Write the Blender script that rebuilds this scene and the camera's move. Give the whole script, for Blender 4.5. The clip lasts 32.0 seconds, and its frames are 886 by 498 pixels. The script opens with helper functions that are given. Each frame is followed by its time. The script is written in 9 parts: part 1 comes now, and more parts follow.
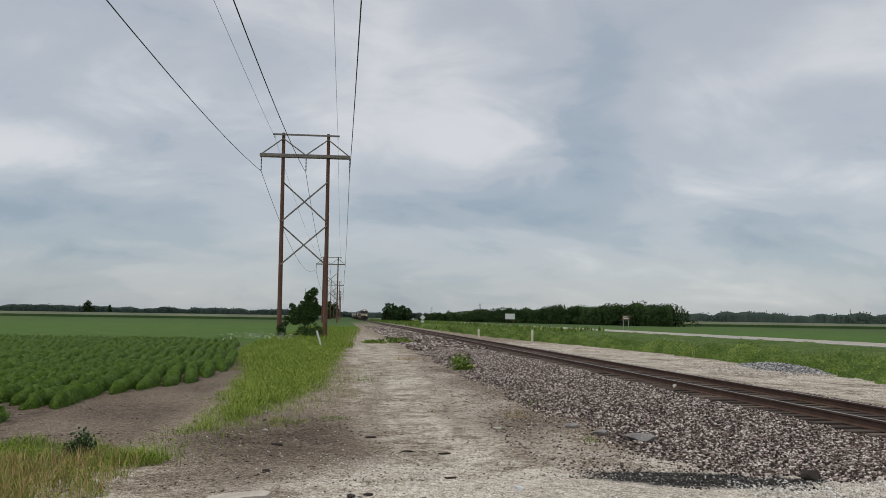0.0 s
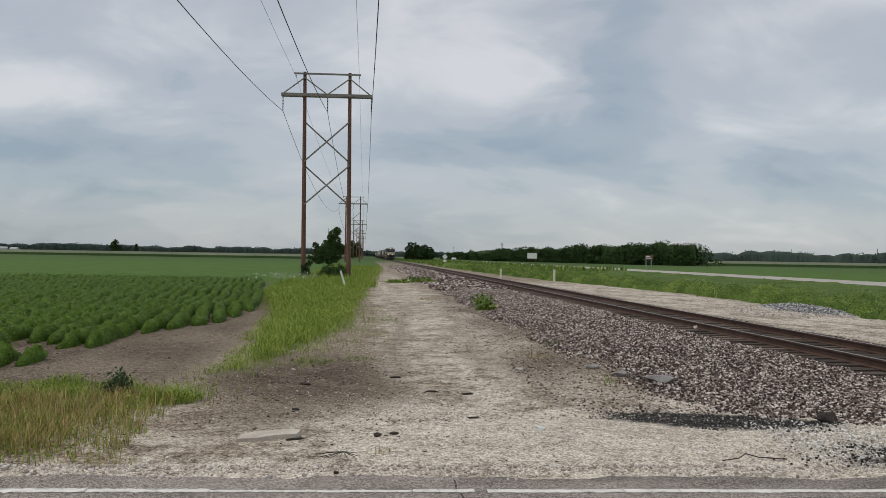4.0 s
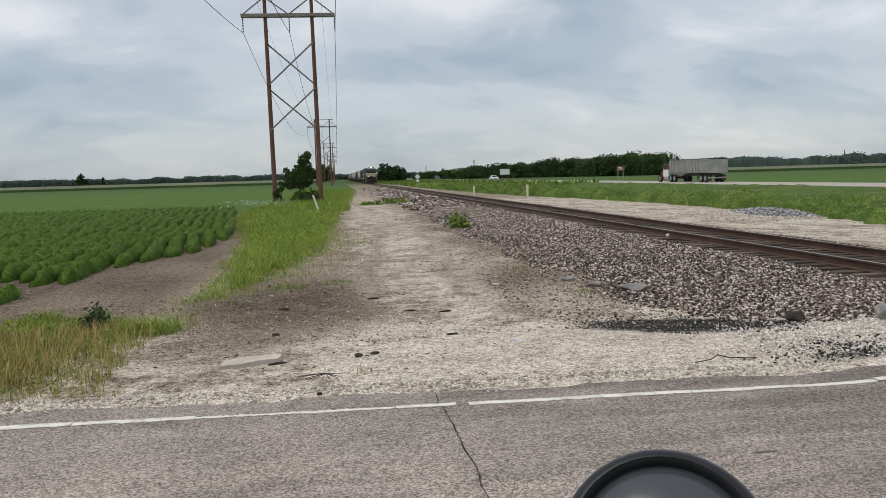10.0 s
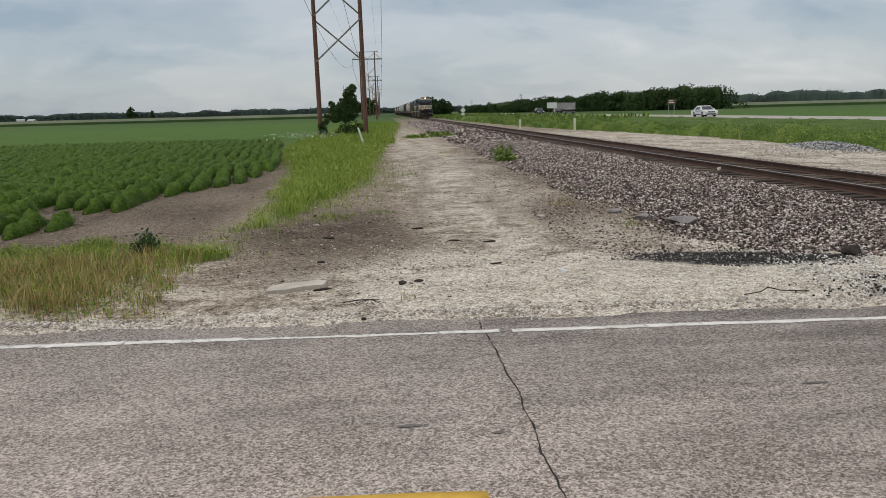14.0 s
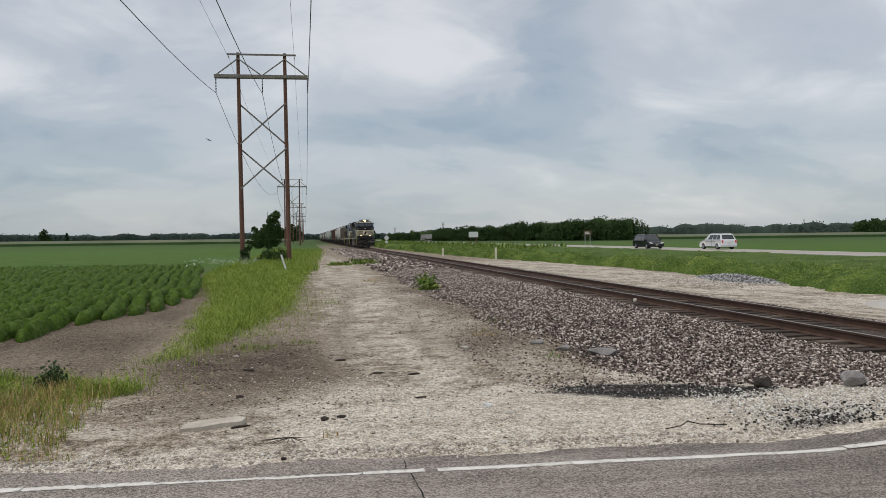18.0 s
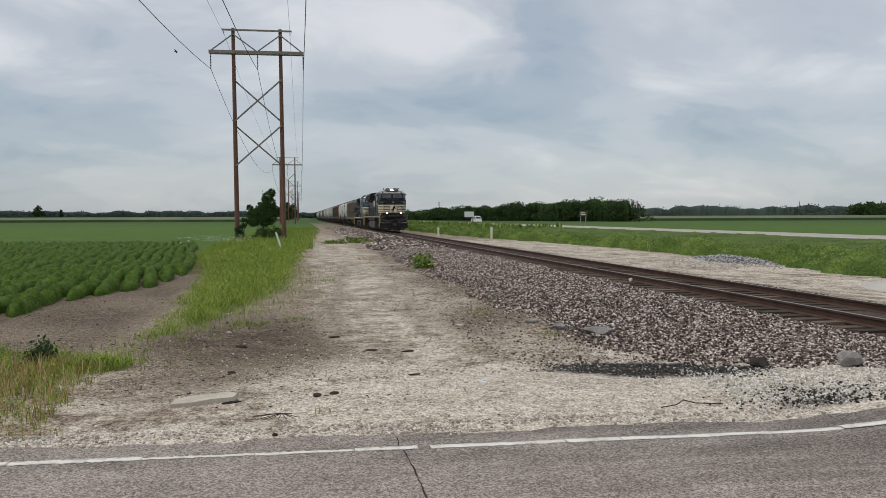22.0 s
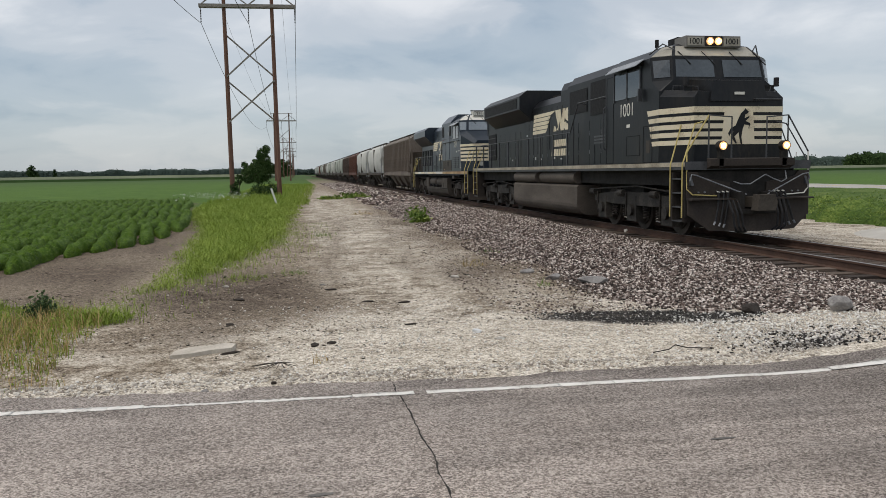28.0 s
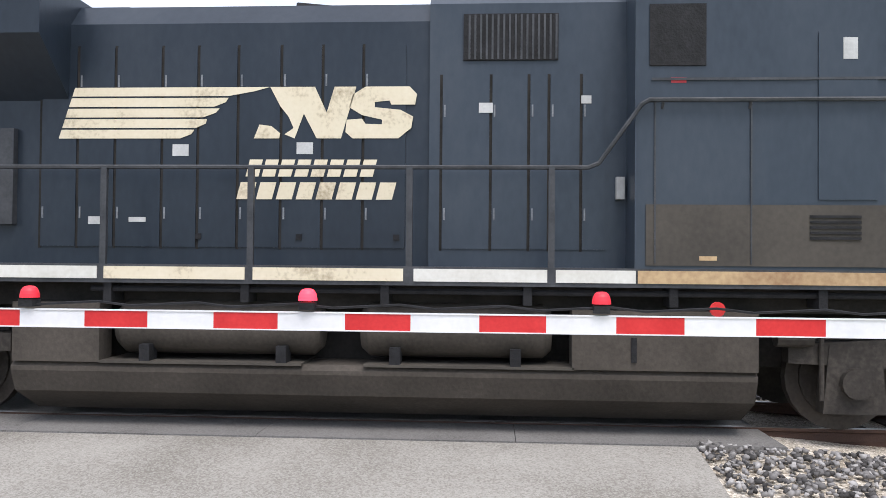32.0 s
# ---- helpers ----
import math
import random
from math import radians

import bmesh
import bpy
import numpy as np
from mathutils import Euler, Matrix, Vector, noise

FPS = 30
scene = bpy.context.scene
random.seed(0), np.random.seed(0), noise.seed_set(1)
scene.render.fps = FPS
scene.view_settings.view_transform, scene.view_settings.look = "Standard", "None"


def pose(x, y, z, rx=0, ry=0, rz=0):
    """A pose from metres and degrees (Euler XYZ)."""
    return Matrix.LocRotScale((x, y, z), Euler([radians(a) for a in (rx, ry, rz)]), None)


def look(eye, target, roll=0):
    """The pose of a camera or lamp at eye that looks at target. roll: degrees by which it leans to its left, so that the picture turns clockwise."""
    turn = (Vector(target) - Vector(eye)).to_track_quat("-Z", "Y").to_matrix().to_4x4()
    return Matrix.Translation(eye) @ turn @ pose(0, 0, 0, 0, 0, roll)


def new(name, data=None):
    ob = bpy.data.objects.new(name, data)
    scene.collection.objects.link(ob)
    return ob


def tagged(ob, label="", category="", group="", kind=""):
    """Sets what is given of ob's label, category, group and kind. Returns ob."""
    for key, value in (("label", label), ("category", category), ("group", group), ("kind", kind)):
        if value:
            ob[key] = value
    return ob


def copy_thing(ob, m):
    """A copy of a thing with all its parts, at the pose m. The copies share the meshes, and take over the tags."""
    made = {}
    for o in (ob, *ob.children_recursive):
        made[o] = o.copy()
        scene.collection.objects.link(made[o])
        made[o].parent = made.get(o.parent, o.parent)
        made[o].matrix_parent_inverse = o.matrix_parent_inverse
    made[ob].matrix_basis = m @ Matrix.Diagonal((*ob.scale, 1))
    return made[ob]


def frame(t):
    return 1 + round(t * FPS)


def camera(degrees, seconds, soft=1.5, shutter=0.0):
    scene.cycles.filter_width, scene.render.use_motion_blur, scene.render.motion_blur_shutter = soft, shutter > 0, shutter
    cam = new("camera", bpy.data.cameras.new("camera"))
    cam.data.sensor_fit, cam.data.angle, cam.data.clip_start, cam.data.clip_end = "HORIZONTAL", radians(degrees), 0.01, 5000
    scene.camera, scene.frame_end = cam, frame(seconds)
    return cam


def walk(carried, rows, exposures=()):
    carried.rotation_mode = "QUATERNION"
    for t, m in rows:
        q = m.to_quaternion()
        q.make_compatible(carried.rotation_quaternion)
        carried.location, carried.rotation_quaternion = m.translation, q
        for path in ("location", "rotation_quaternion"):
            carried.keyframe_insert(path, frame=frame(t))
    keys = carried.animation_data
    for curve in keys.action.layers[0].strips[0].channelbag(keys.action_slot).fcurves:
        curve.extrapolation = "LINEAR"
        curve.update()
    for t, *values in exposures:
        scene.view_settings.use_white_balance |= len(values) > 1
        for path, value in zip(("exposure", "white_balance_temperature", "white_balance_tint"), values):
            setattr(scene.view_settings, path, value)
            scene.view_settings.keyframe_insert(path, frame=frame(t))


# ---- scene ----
cam = camera(58.7, 32.0, soft=0.5)
PATH = [
    (0.0, (0.014, 0.038, 1.924), (1.258, 9.923, 2.794), 0.88),
    (0.5, (-0.013, 0.055, 1.927), (0.753, 9.989, 2.781), 0.82),
    (1.0, (0.004, 0.041, 1.923), (0.640, 9.977, 2.863), 0.53),
    (1.5, (-0.009, 0.067, 1.945), (0.651, 9.988, 3.014), 0.64),
    (2.0, (0.021, 0.014, 1.941), (0.616, 9.925, 3.134), 1.72),
    (2.5, (0.018, -0.024, 1.989), (0.478, 9.897, 3.159), 3.55),
    (3.0, (-0.012, -0.040, 2.000), (0.578, 9.901, 2.911), 4.00),
    (3.5, (-0.023, -0.056, 2.008), (0.813, 9.897, 2.503), 2.70),
    (4.0, (-0.016, -0.088, 2.003), (0.965, 9.864, 2.097), 0.93),
    (4.5, (-0.019, -0.085, 2.001), (1.019, 9.858, 1.773), -0.38),
    (6.5, (-0.014, -0.084, 1.996), (1.014, 9.830, 1.192), -2.03),
    (7.0, (-0.012, -0.088, 2.000), (1.051, 9.817, 1.131), -2.08),
    (7.5, (-0.013, -0.103, 2.003), (1.093, 9.793, 1.083), -1.90),
    (8.0, (-0.010, -0.095, 2.005), (1.136, 9.793, 1.044), -1.84),
    (8.5, (-0.007, -0.090, 2.000), (1.177, 9.792, 1.025), -1.74),
    (9.0, (-0.008, -0.084, 2.002), (1.219, 9.792, 1.022), -1.68),
    (9.5, (-0.006, -0.069, 1.997), (1.255, 9.804, 1.035), -1.67),
    (10.0, (-0.005, -0.072, 1.997), (1.290, 9.800, 1.070), -1.62),
    (10.5, (-0.004, -0.065, 2.001), (1.283, 9.819, 1.193), -1.41),
    (11.0, (0.001, -0.053, 1.996), (1.260, 9.847, 1.356), -1.24),
    (11.5, (0.010, 0.048, 1.971), (1.197, 9.973, 1.672), -0.76),
    (12.0, (0.027, -0.011, 1.940), (0.871, 9.950, 2.201), -1.48),
    (12.5, (0.033, 0.004, 1.923), (0.926, 9.960, 1.634), -2.51),
    (13.0, (0.025, -0.008, 1.908), (0.860, 9.890, 0.756), -2.63),
    (13.5, (0.006, -0.017, 1.910), (0.772, 9.800, 0.167), -1.83),
    (15.5, (-0.003, 0.023, 1.936), (0.473, 9.967, 0.997), -0.58),
    (16.0, (-0.001, -0.069, 1.967), (0.728, 9.904, 1.933), 3.82),
    (16.5, (-0.022, 0.010, 2.004), (1.504, 9.871, 2.657), 3.22),
    (17.0, (-0.027, -0.022, 1.996), (1.622, 9.832, 2.414), 0.48),
    (17.5, (-0.025, -0.017, 1.996), (1.635, 9.844, 2.096), -0.40),
    (18.0, (-0.025, -0.026, 1.994), (1.690, 9.825, 1.841), -0.64),
    (18.5, (-0.028, -0.024, 1.992), (1.722, 9.816, 1.651), -0.53),
    (19.0, (-0.026, -0.034, 1.993), (1.766, 9.792, 1.498), -0.48),
    (19.5, (-0.027, -0.030, 1.991), (1.815, 9.780, 1.376), -0.35),
    (20.0, (-0.023, -0.045, 1.992), (1.877, 9.748, 1.297), -0.27),
    (20.5, (-0.021, -0.035, 1.990), (1.947, 9.740, 1.244), -0.36),
    (21.0, (-0.022, -0.029, 1.990), (1.953, 9.747, 1.274), -0.22),
    (21.5, (-0.017, -0.008, 1.985), (1.867, 9.796, 1.409), -0.16),
    (22.0, (0.002, 0.097, 1.946), (1.770, 9.931, 1.536), -0.16),
    (22.5, (0.016, 0.081, 1.917), (1.517, 9.966, 1.777), -0.30),
    (23.0, (0.004, 0.077, 1.909), (1.372, 9.982, 1.884), -0.29),
    (23.5, (0.003, 0.083, 1.905), (1.324, 9.995, 1.852), -0.41),
    (24.0, (0.005, 0.082, 1.901), (1.353, 9.988, 1.704), -0.53),
    (24.5, (0.007, 0.070, 1.901), (1.384, 9.968, 1.532), -0.58),
    (25.0, (0.009, 0.060, 1.900), (1.404, 9.948, 1.379), -0.57),
    (25.5, (0.004, 0.064, 1.897), (1.415, 9.942, 1.250), -0.56),
    (27.5, (0.019, 0.041, 1.895), (1.697, 9.855, 0.971), -0.87),
    (28.0, (0.016, 0.040, 1.892), (1.814, 9.828, 0.915), -0.84),
    (28.5, (0.018, 0.044, 1.891), (1.943, 9.803, 0.860), -0.87),
    (29.0, (0.015, 0.036, 1.886), (2.072, 9.765, 0.827), -0.71),
    (29.5, (0.020, 0.054, 1.878), (2.281, 9.740, 0.845), -0.59),
    (30.0, (0.001, 0.112, 1.883), (2.648, 9.712, 0.969), -0.35),
    (30.5, (-0.041, 0.160, 1.893), (3.191, 9.594, 1.145), -0.17),
    (31.0, (0.046, 0.170, 1.913), (4.413, 9.158, 1.532), 0.75),
    (31.2, (0.120, 0.100, 1.910), (5.284, 8.660, 1.683), 1.50),
    (31.5, (0.380, -0.020, 1.930), (7.811, 6.671, 1.965), 2.40),
    (31.7, (0.580, -0.180, 1.940), (9.474, 4.391, 2.045), 1.60),
    (32.0, (0.850, -0.400, 1.950), (10.831, 0.193, 2.123), 0.50),
]
walk(cam, [(t, look(eye, target, roll)) for t, eye, target, roll in PATH], [(0, -0.27, 6450, 10), (3, -0.31, 6450, 10), (4, -0.28, 6450, 10), (6.5, -0.05, 6450, 10), (11, -0.05, 6450, 10), (12, -0.27, 6450, 10), (13, -0.17, 6450, 10), (16, -0.18, 6450, 10), (17, -0.24, 6450, 10), (18, -0.18, 6450, 10), (20, -0.17, 6450, 10), (25, -0.16, 6450, 10), (28, -0.04, 6450, 10), (29, 0.17, 6450, 10), (30.5, 0.24, 6450, 10), (31.2, 0.36, 6450, 10), (31.7, 0.72, 6300, 11), (32, 0.98, 6050, 14)])

# ---------- constants of the plan ----------
XT = 9.8            # track centre line, which runs along y
ZR = 0.31          # top of the rails
ROAD_SLANT = 0.046  # the road crosses a little askew
HWY_X, HWY_Z = 45.25, 0.22

# ---------- world, sun ----------
world = bpy.data.worlds.new("overcast_sky")
scene.world = world
world.use_nodes = True
wn, wl = world.node_tree.nodes, world.node_tree.links
wn.clear()
w_out = wn.new("ShaderNodeOutputWorld")
w_bg = wn.new("ShaderNodeBackground")
w_sky = wn.new("ShaderNodeTexSky")
w_sky.sky_type = "NISHITA"
w_sky.sun_disc = False
w_sky.sun_elevation, w_sky.sun_rotation = radians(63), radians(247)
w_tc = wn.new("ShaderNodeTexCoord")
w_sep = wn.new("ShaderNodeSeparateXYZ")
wl.new(w_tc.outputs["Generated"], w_sep.inputs[0])


def w_math(op, a, b):
    n = wn.new("ShaderNodeMath")
    n.operation = op
    for i, v in enumerate((a, b)):
        if isinstance(v, (int, float)):
            n.inputs[i].default_value = v
        else:
            wl.new(v, n.inputs[i])
    return n.outputs[0]


# cloud sheet: direction laid on a flat ceiling
w_h = w_math("ADD", w_math("MAXIMUM", w_sep.outputs[2], 0.0), 0.34)
w_u = w_math("DIVIDE", w_sep.outputs[0], w_h)
w_v = w_math("DIVIDE", w_sep.outputs[1], w_h)
w_cmb = wn.new("ShaderNodeCombineXYZ")
wl.new(w_u, w_cmb.inputs[0])
wl.new(w_v, w_cmb.inputs[1])


def w_noise(scale, detail, rough, dist, off):
    mp = wn.new("ShaderNodeMapping")
    mp.inputs["Location"].default_value = off
    mp.inputs["Rotation"].default_value = (0, 0, radians(-24))
    mp.inputs["Scale"].default_value = (0.9, 1.15, 1)
    wl.new(w_cmb.outputs[0], mp.inputs[0])
    n = wn.new("ShaderNodeTexNoise")
    n.inputs["Scale"].default_value = scale
    n.inputs["Detail"].default_value = detail
    n.inputs["Roughness"].default_value = rough
    n.inputs["Distortion"].default_value = dist
    wl.new(mp.outputs[0], n.inputs["Vector"])
    return n.outputs[0]


def w_ramp(fac, stops):
    r = wn.new("ShaderNodeValToRGB")
    r.color_ramp.interpolation = "EASE"
    while len(r.color_ramp.elements) < len(stops):
        r.color_ramp.elements.new(0.5)
    for e, (p, c) in zip(r.color_ramp.elements, stops):
        e.position, e.color = p, (*c, 1)
    wl.new(fac, r.inputs[0])
    return r.outputs[0]


def w_mix(fac, a, b, kind="MIX"):
    n = wn.new("ShaderNodeMix")
    n.data_type, n.blend_type = "RGBA", kind
    for key, v in ((0, fac), (6, a), (7, b)):
        if isinstance(v, (int, float)):
            n.inputs[key].default_value = v
        elif isinstance(v, tuple):
            n.inputs[key].default_value = (*v, 1)
        else:
            wl.new(v, n.inputs[key])
    return n.outputs[2]


w_big = w_noise(1.05, 4.0, 0.45, 0.3, (3.1, 0.7, 0))
w_fine = w_noise(3.4, 6.0, 0.55, 0.4, (8.2, 1.9, 0))
w_fac = w_math("ADD", w_math("MULTIPLY", w_big, 0.45), w_math("MULTIPLY", w_fine, 0.3))
w_fac = w_math("ADD", w_math("SUBTRACT", 0.875, w_fac), w_math("MULTIPLY", w_math("MAXIMUM", w_sep.outputs[2], 0.0), 0.14))


def w_dot(v):
    n = wn.new("ShaderNodeVectorMath")
    n.operation = "DOT_PRODUCT"
    wl.new(w_tc.outputs["Generated"], n.inputs[0])
    n.inputs[1].default_value = v
    return n.outputs["Value"]


def cloud(az, el, wide, high, amount, tilt=0.0):
    """A lighter (or, below zero, darker) bank of cloud about a direction, in degrees."""
    a, e, k = radians(az), radians(el), radians(tilt)
    mid = Vector((math.sin(a) * math.cos(e), math.cos(a) * math.cos(e), math.sin(e)))
    rt = Vector((math.cos(a), -math.sin(a), 0))
    up = rt.cross(mid)
    rt, up = rt * math.cos(k) + up * math.sin(k), up * math.cos(k) - rt * math.sin(k)
    p = w_math("POWER", w_math("ABSOLUTE", w_math("ADD", w_math("MULTIPLY", w_dot(rt), 1 / math.sin(radians(wide))), w_math("MULTIPLY", w_math("SUBTRACT", w_fine, 0.5), 1.6)), 0.0), 2.0)
    q = w_math("POWER", w_math("ABSOLUTE", w_math("ADD", w_math("MULTIPLY", w_dot(up), 1 / math.sin(radians(high))), w_math("MULTIPLY", w_math("SUBTRACT", w_big, 0.5), 1.6)), 0.0), 2.0)
    g = w_math("POWER", 2.718, w_math("MULTIPLY", w_math("ADD", p, q), -1.0))
    return w_math("MULTIPLY", w_math("MULTIPLY", g, w_math("GREATER_THAN", w_dot(mid), 0.0)), amount)


for bank in ((23, 7.6, 5, 2.2, 0.07, -8), (9, 12, 4.5, 3.6, 0.07), (-25, 10.2, 6, 2.6, 0.08), (32, 10.5, 5, 2.5, 0.06), (5, 5.9, 4, 0.8, 0.07, -6), (-17.5, 9.8, 6, 2.0, 0.05),
             (19, 16, 4, 4.5, -0.09, 30), (17.5, 11.5, 3, 2.5, -0.06), (-6, 16, 5, 3.2, -0.06), (-12.5, 4.4, 7, 1.5, -0.09), (-23, 7.0, 7, 1.1, -0.07), (14, 21, 8, 3, -0.02), (30, 6.6, 6, 1.6, -0.07), (10, 8.2, 6, 1.2, -0.05), (-12, 21, 9, 4, 0.03), (38, 19, 8, 6, 0.05)):
    w_fac = w_math("ADD", w_fac, cloud(*bank))
w_cloud = w_ramp(w_fac, [(0.39, (0.26, 0.325, 0.395)), (0.47, (0.375, 0.425, 0.475)), (0.53, (0.49, 0.515, 0.545)), (0.66, (0.75, 0.74, 0.735))])
# paler towards the horizon
w_low = w_math("POWER", w_math("SUBTRACT", 1.0, w_math("MINIMUM", w_math("MAXIMUM", w_sep.outputs[2], 0.0), 1.0)), 9.0)
w_col = w_mix(w_math("MULTIPLY", w_low, 0.42), w_cloud, (0.42, 0.455, 0.48))
w_tot = w_mix(0.03, w_col, w_sky.outputs[0])
wl.new(w_tot, w_bg.inputs[0])
w_bg.inputs[1].default_value = 1.0
wl.new(w_bg.outputs[0], w_out.inputs[0])

sun = new("sun", bpy.data.lights.new("sun", "SUN"))
sun.data.energy, sun.data.angle, sun.data.color = 1.5, radians(30), (1.0, 0.93, 0.82)
sun.matrix_world = look((-28, -12, 60), (0, 0, 0))

# ---------- materials ----------


def mat(name, stops, scale=3.0, rough=0.85, bump=0.2, bump_scale=None, metal=0.0, detail=6.0, fine=0.35, rnd="", rnd_amount=0.5, stretch=(1, 1, 1), spec=0.35, bump_dist=0.02, grain=0.0, grain_amount=0.4):
    """Noise at two scales through a colour ramp; rnd: "object" or "island" varies pieces."""
    m = bpy.data.materials.new(name)
    m.use_nodes = True
    nt = m.node_tree
    nd, lk = nt.nodes, nt.links
    b = nd["Principled BSDF"]
    b.inputs["Roughness"].default_value = rough
    b.inputs["Metallic"].default_value = metal
    b.inputs["Specular IOR Level"].default_value = spec
    tc = nd.new("ShaderNodeTexCoord")
    mp = nd.new("ShaderNodeMapping")
    mp.inputs["Scale"].default_value = stretch
    lk.new(tc.outputs["Object"], mp.inputs[0])
    n1 = nd.new("ShaderNodeTexNoise")
    n1.inputs["Scale"].default_value = scale
    n1.inputs["Detail"].default_value = detail
    lk.new(mp.outputs[0], n1.inputs["Vector"])
    n2 = nd.new("ShaderNodeTexNoise")
    n2.inputs["Scale"].default_value = bump_scale or scale * 9
    n2.inputs["Detail"].default_value = 4
    lk.new(mp.outputs[0], n2.inputs["Vector"])
    mx = nd.new("ShaderNodeMix")
    mx.inputs[0].default_value = fine
    lk.new(n1.outputs[0], mx.inputs[2])
    lk.new(n2.outputs[0], mx.inputs[3])
    fac = mx.outputs[0]
    if grain:
        for gs, ga in ((grain, grain_amount), (grain * 2.7, grain_amount * 0.6)):
            vo = nd.new("ShaderNodeTexVoronoi")
            vo.inputs["Scale"].default_value = gs
            lk.new(tc.outputs["Object"], vo.inputs["Vector"])
            sp = nd.new("ShaderNodeSeparateColor")
            lk.new(vo.outputs["Color"], sp.inputs[0])
            mg = nd.new("ShaderNodeMix")
            mg.inputs[0].default_value = ga
            lk.new(fac, mg.inputs[2])
            lk.new(sp.outputs[0], mg.inputs[3])
            fac = mg.outputs[0]
    if rnd:
        if rnd == "object":
            src = nd.new("ShaderNodeObjectInfo").outputs["Random"]
        else:
            src = nd.new("ShaderNodeNewGeometry").outputs["Random Per Island"]
        mr = nd.new("ShaderNodeMix")
        mr.inputs[0].default_value = rnd_amount
        lk.new(fac, mr.inputs[2])
        lk.new(src, mr.inputs[3])
        fac = mr.outputs[0]
    rp = nd.new("ShaderNodeValToRGB")
    while len(rp.color_ramp.elements) < len(stops):
        rp.color_ramp.elements.new(0.5)
    for e, (p, c) in zip(rp.color_ramp.elements, stops):
        e.position, e.color = p, (*c, 1)
    lk.new(fac, rp.inputs[0])
    lk.new(rp.outputs[0], b.inputs["Base Color"])
    if bump:
        bp = nd.new("ShaderNodeBump")
        bp.inputs["Strength"].default_value = bump
        bp.inputs["Distance"].default_value = bump_dist
        lk.new(n2.outputs[0], bp.inputs["Height"])
        lk.new(bp.outputs[0], b.inputs["Normal"])
    return m


def two(a, b, lo=0.35, hi=0.65):
    return [(lo, a), (hi, b)]


def glow(name, color, strength):
    m = bpy.data.materials.new(name)
    m.use_nodes = True
    b = m.node_tree.nodes["Principled BSDF"]
    b.inputs["Base Color"].default_value = (*color, 1)
    b.inputs["Emission Color"].default_value = (*color, 1)
    b.inputs["Emission Strength"].default_value = strength
    return m


ASPHALT = mat("asphalt", [(0.28, (0.10, 0.082, 0.069)), (0.41, (0.252, 0.212, 0.184)), (0.54, (0.388, 0.331, 0.29)), (0.74, (0.67, 0.592, 0.53))], 1.5, 0.92, 0.35, 120, detail=8, fine=0.2, stretch=(0.55, 1.3, 1), bump_dist=0.004, grain=70, grain_amount=0.52, spec=0.25)
nd, lk = ASPHALT.node_tree.nodes, ASPHALT.node_tree.links
ramp_out = nd["Principled BSDF"].inputs["Base Color"].links[0].from_socket
xyz, wear, wash, mul = nd.new("ShaderNodeSeparateXYZ"), nd.new("ShaderNodeTexNoise"), nd.new("ShaderNodeMapRange"), nd.new("ShaderNodeMix")
stretched = nd.new("ShaderNodeMapping")
stretched.inputs["Scale"].default_value = (0.25, 1.1, 1)
lk.new(nd["Texture Coordinate"].outputs["Object"], xyz.inputs[0])
lk.new(nd["Texture Coordinate"].outputs["Object"], stretched.inputs[0])
lk.new(stretched.outputs[0], wear.inputs["Vector"])
wear.inputs["Scale"].default_value, wear.inputs["Detail"].default_value, wear.inputs["Roughness"].default_value = 1.6, 7, 0.65
add = nd.new("ShaderNodeMath")
add.operation = "MULTIPLY_ADD"
lk.new(xyz.outputs[0], add.inputs[0])
add.inputs[1].default_value = -0.035
lk.new(wear.outputs[0], add.inputs[2])
wash.inputs["From Min"].default_value, wash.inputs["From Max"].default_value = 0.28, 0.52
wash.inputs["To Min"].default_value, wash.inputs["To Max"].default_value = 0.62, 1.0
lk.new(add.outputs[0], wash.inputs["Value"])
mul.data_type, mul.blend_type = "RGBA", "MULTIPLY"
mul.inputs[0].default_value = 1.0
lk.new(ramp_out, mul.inputs[6])
lk.new(wash.outputs[0], mul.inputs[7])
lk.new(mul.outputs[2], nd["Principled BSDF"].inputs["Base Color"])
CONCRETE = mat("worn_concrete", [(0.3, (0.115, 0.108, 0.102)), (0.45, (0.165, 0.158, 0.15)), (0.7, (0.225, 0.218, 0.208))], 1.3, 0.92, 0.25, 60, grain=60, grain_amount=0.22, spec=0.2)
PAINT_WHITE = mat("worn_white_road_paint", [(0.34, (0.40, 0.37, 0.33)), (0.44, (0.72, 0.69, 0.64)), (0.7, (0.84, 0.815, 0.77))], 5, 0.75, 0.3, 90)
PAINT_YELLOW = mat("yellow_road_paint", two((0.55, 0.32, 0.04), (0.75, 0.47, 0.07)), 6, 0.75, 0.3, 90)
HWY = mat("highway_concrete", two((0.32, 0.30, 0.275), (0.44, 0.42, 0.385)), 0.4, 0.9, 0.2, 20)
STONE = mat("ballast_stone", [(0.10, (0.016, 0.012, 0.010)), (0.36, (0.070, 0.048, 0.040)), (0.53, (0.165, 0.121, 0.103)), (0.71, (0.35, 0.288, 0.252)), (0.89, (0.76, 0.69, 0.63))], 6, 0.9, 0.3, 40, rnd="island", rnd_amount=0.85)
WHITECHIP = mat("white_limestone_gravel", [(0.2, (0.36, 0.335, 0.30)), (0.45, (0.64, 0.61, 0.57)), (0.85, (0.86, 0.84, 0.80))], 6, 0.9, 0.3, 40, rnd="island", rnd_amount=0.85)
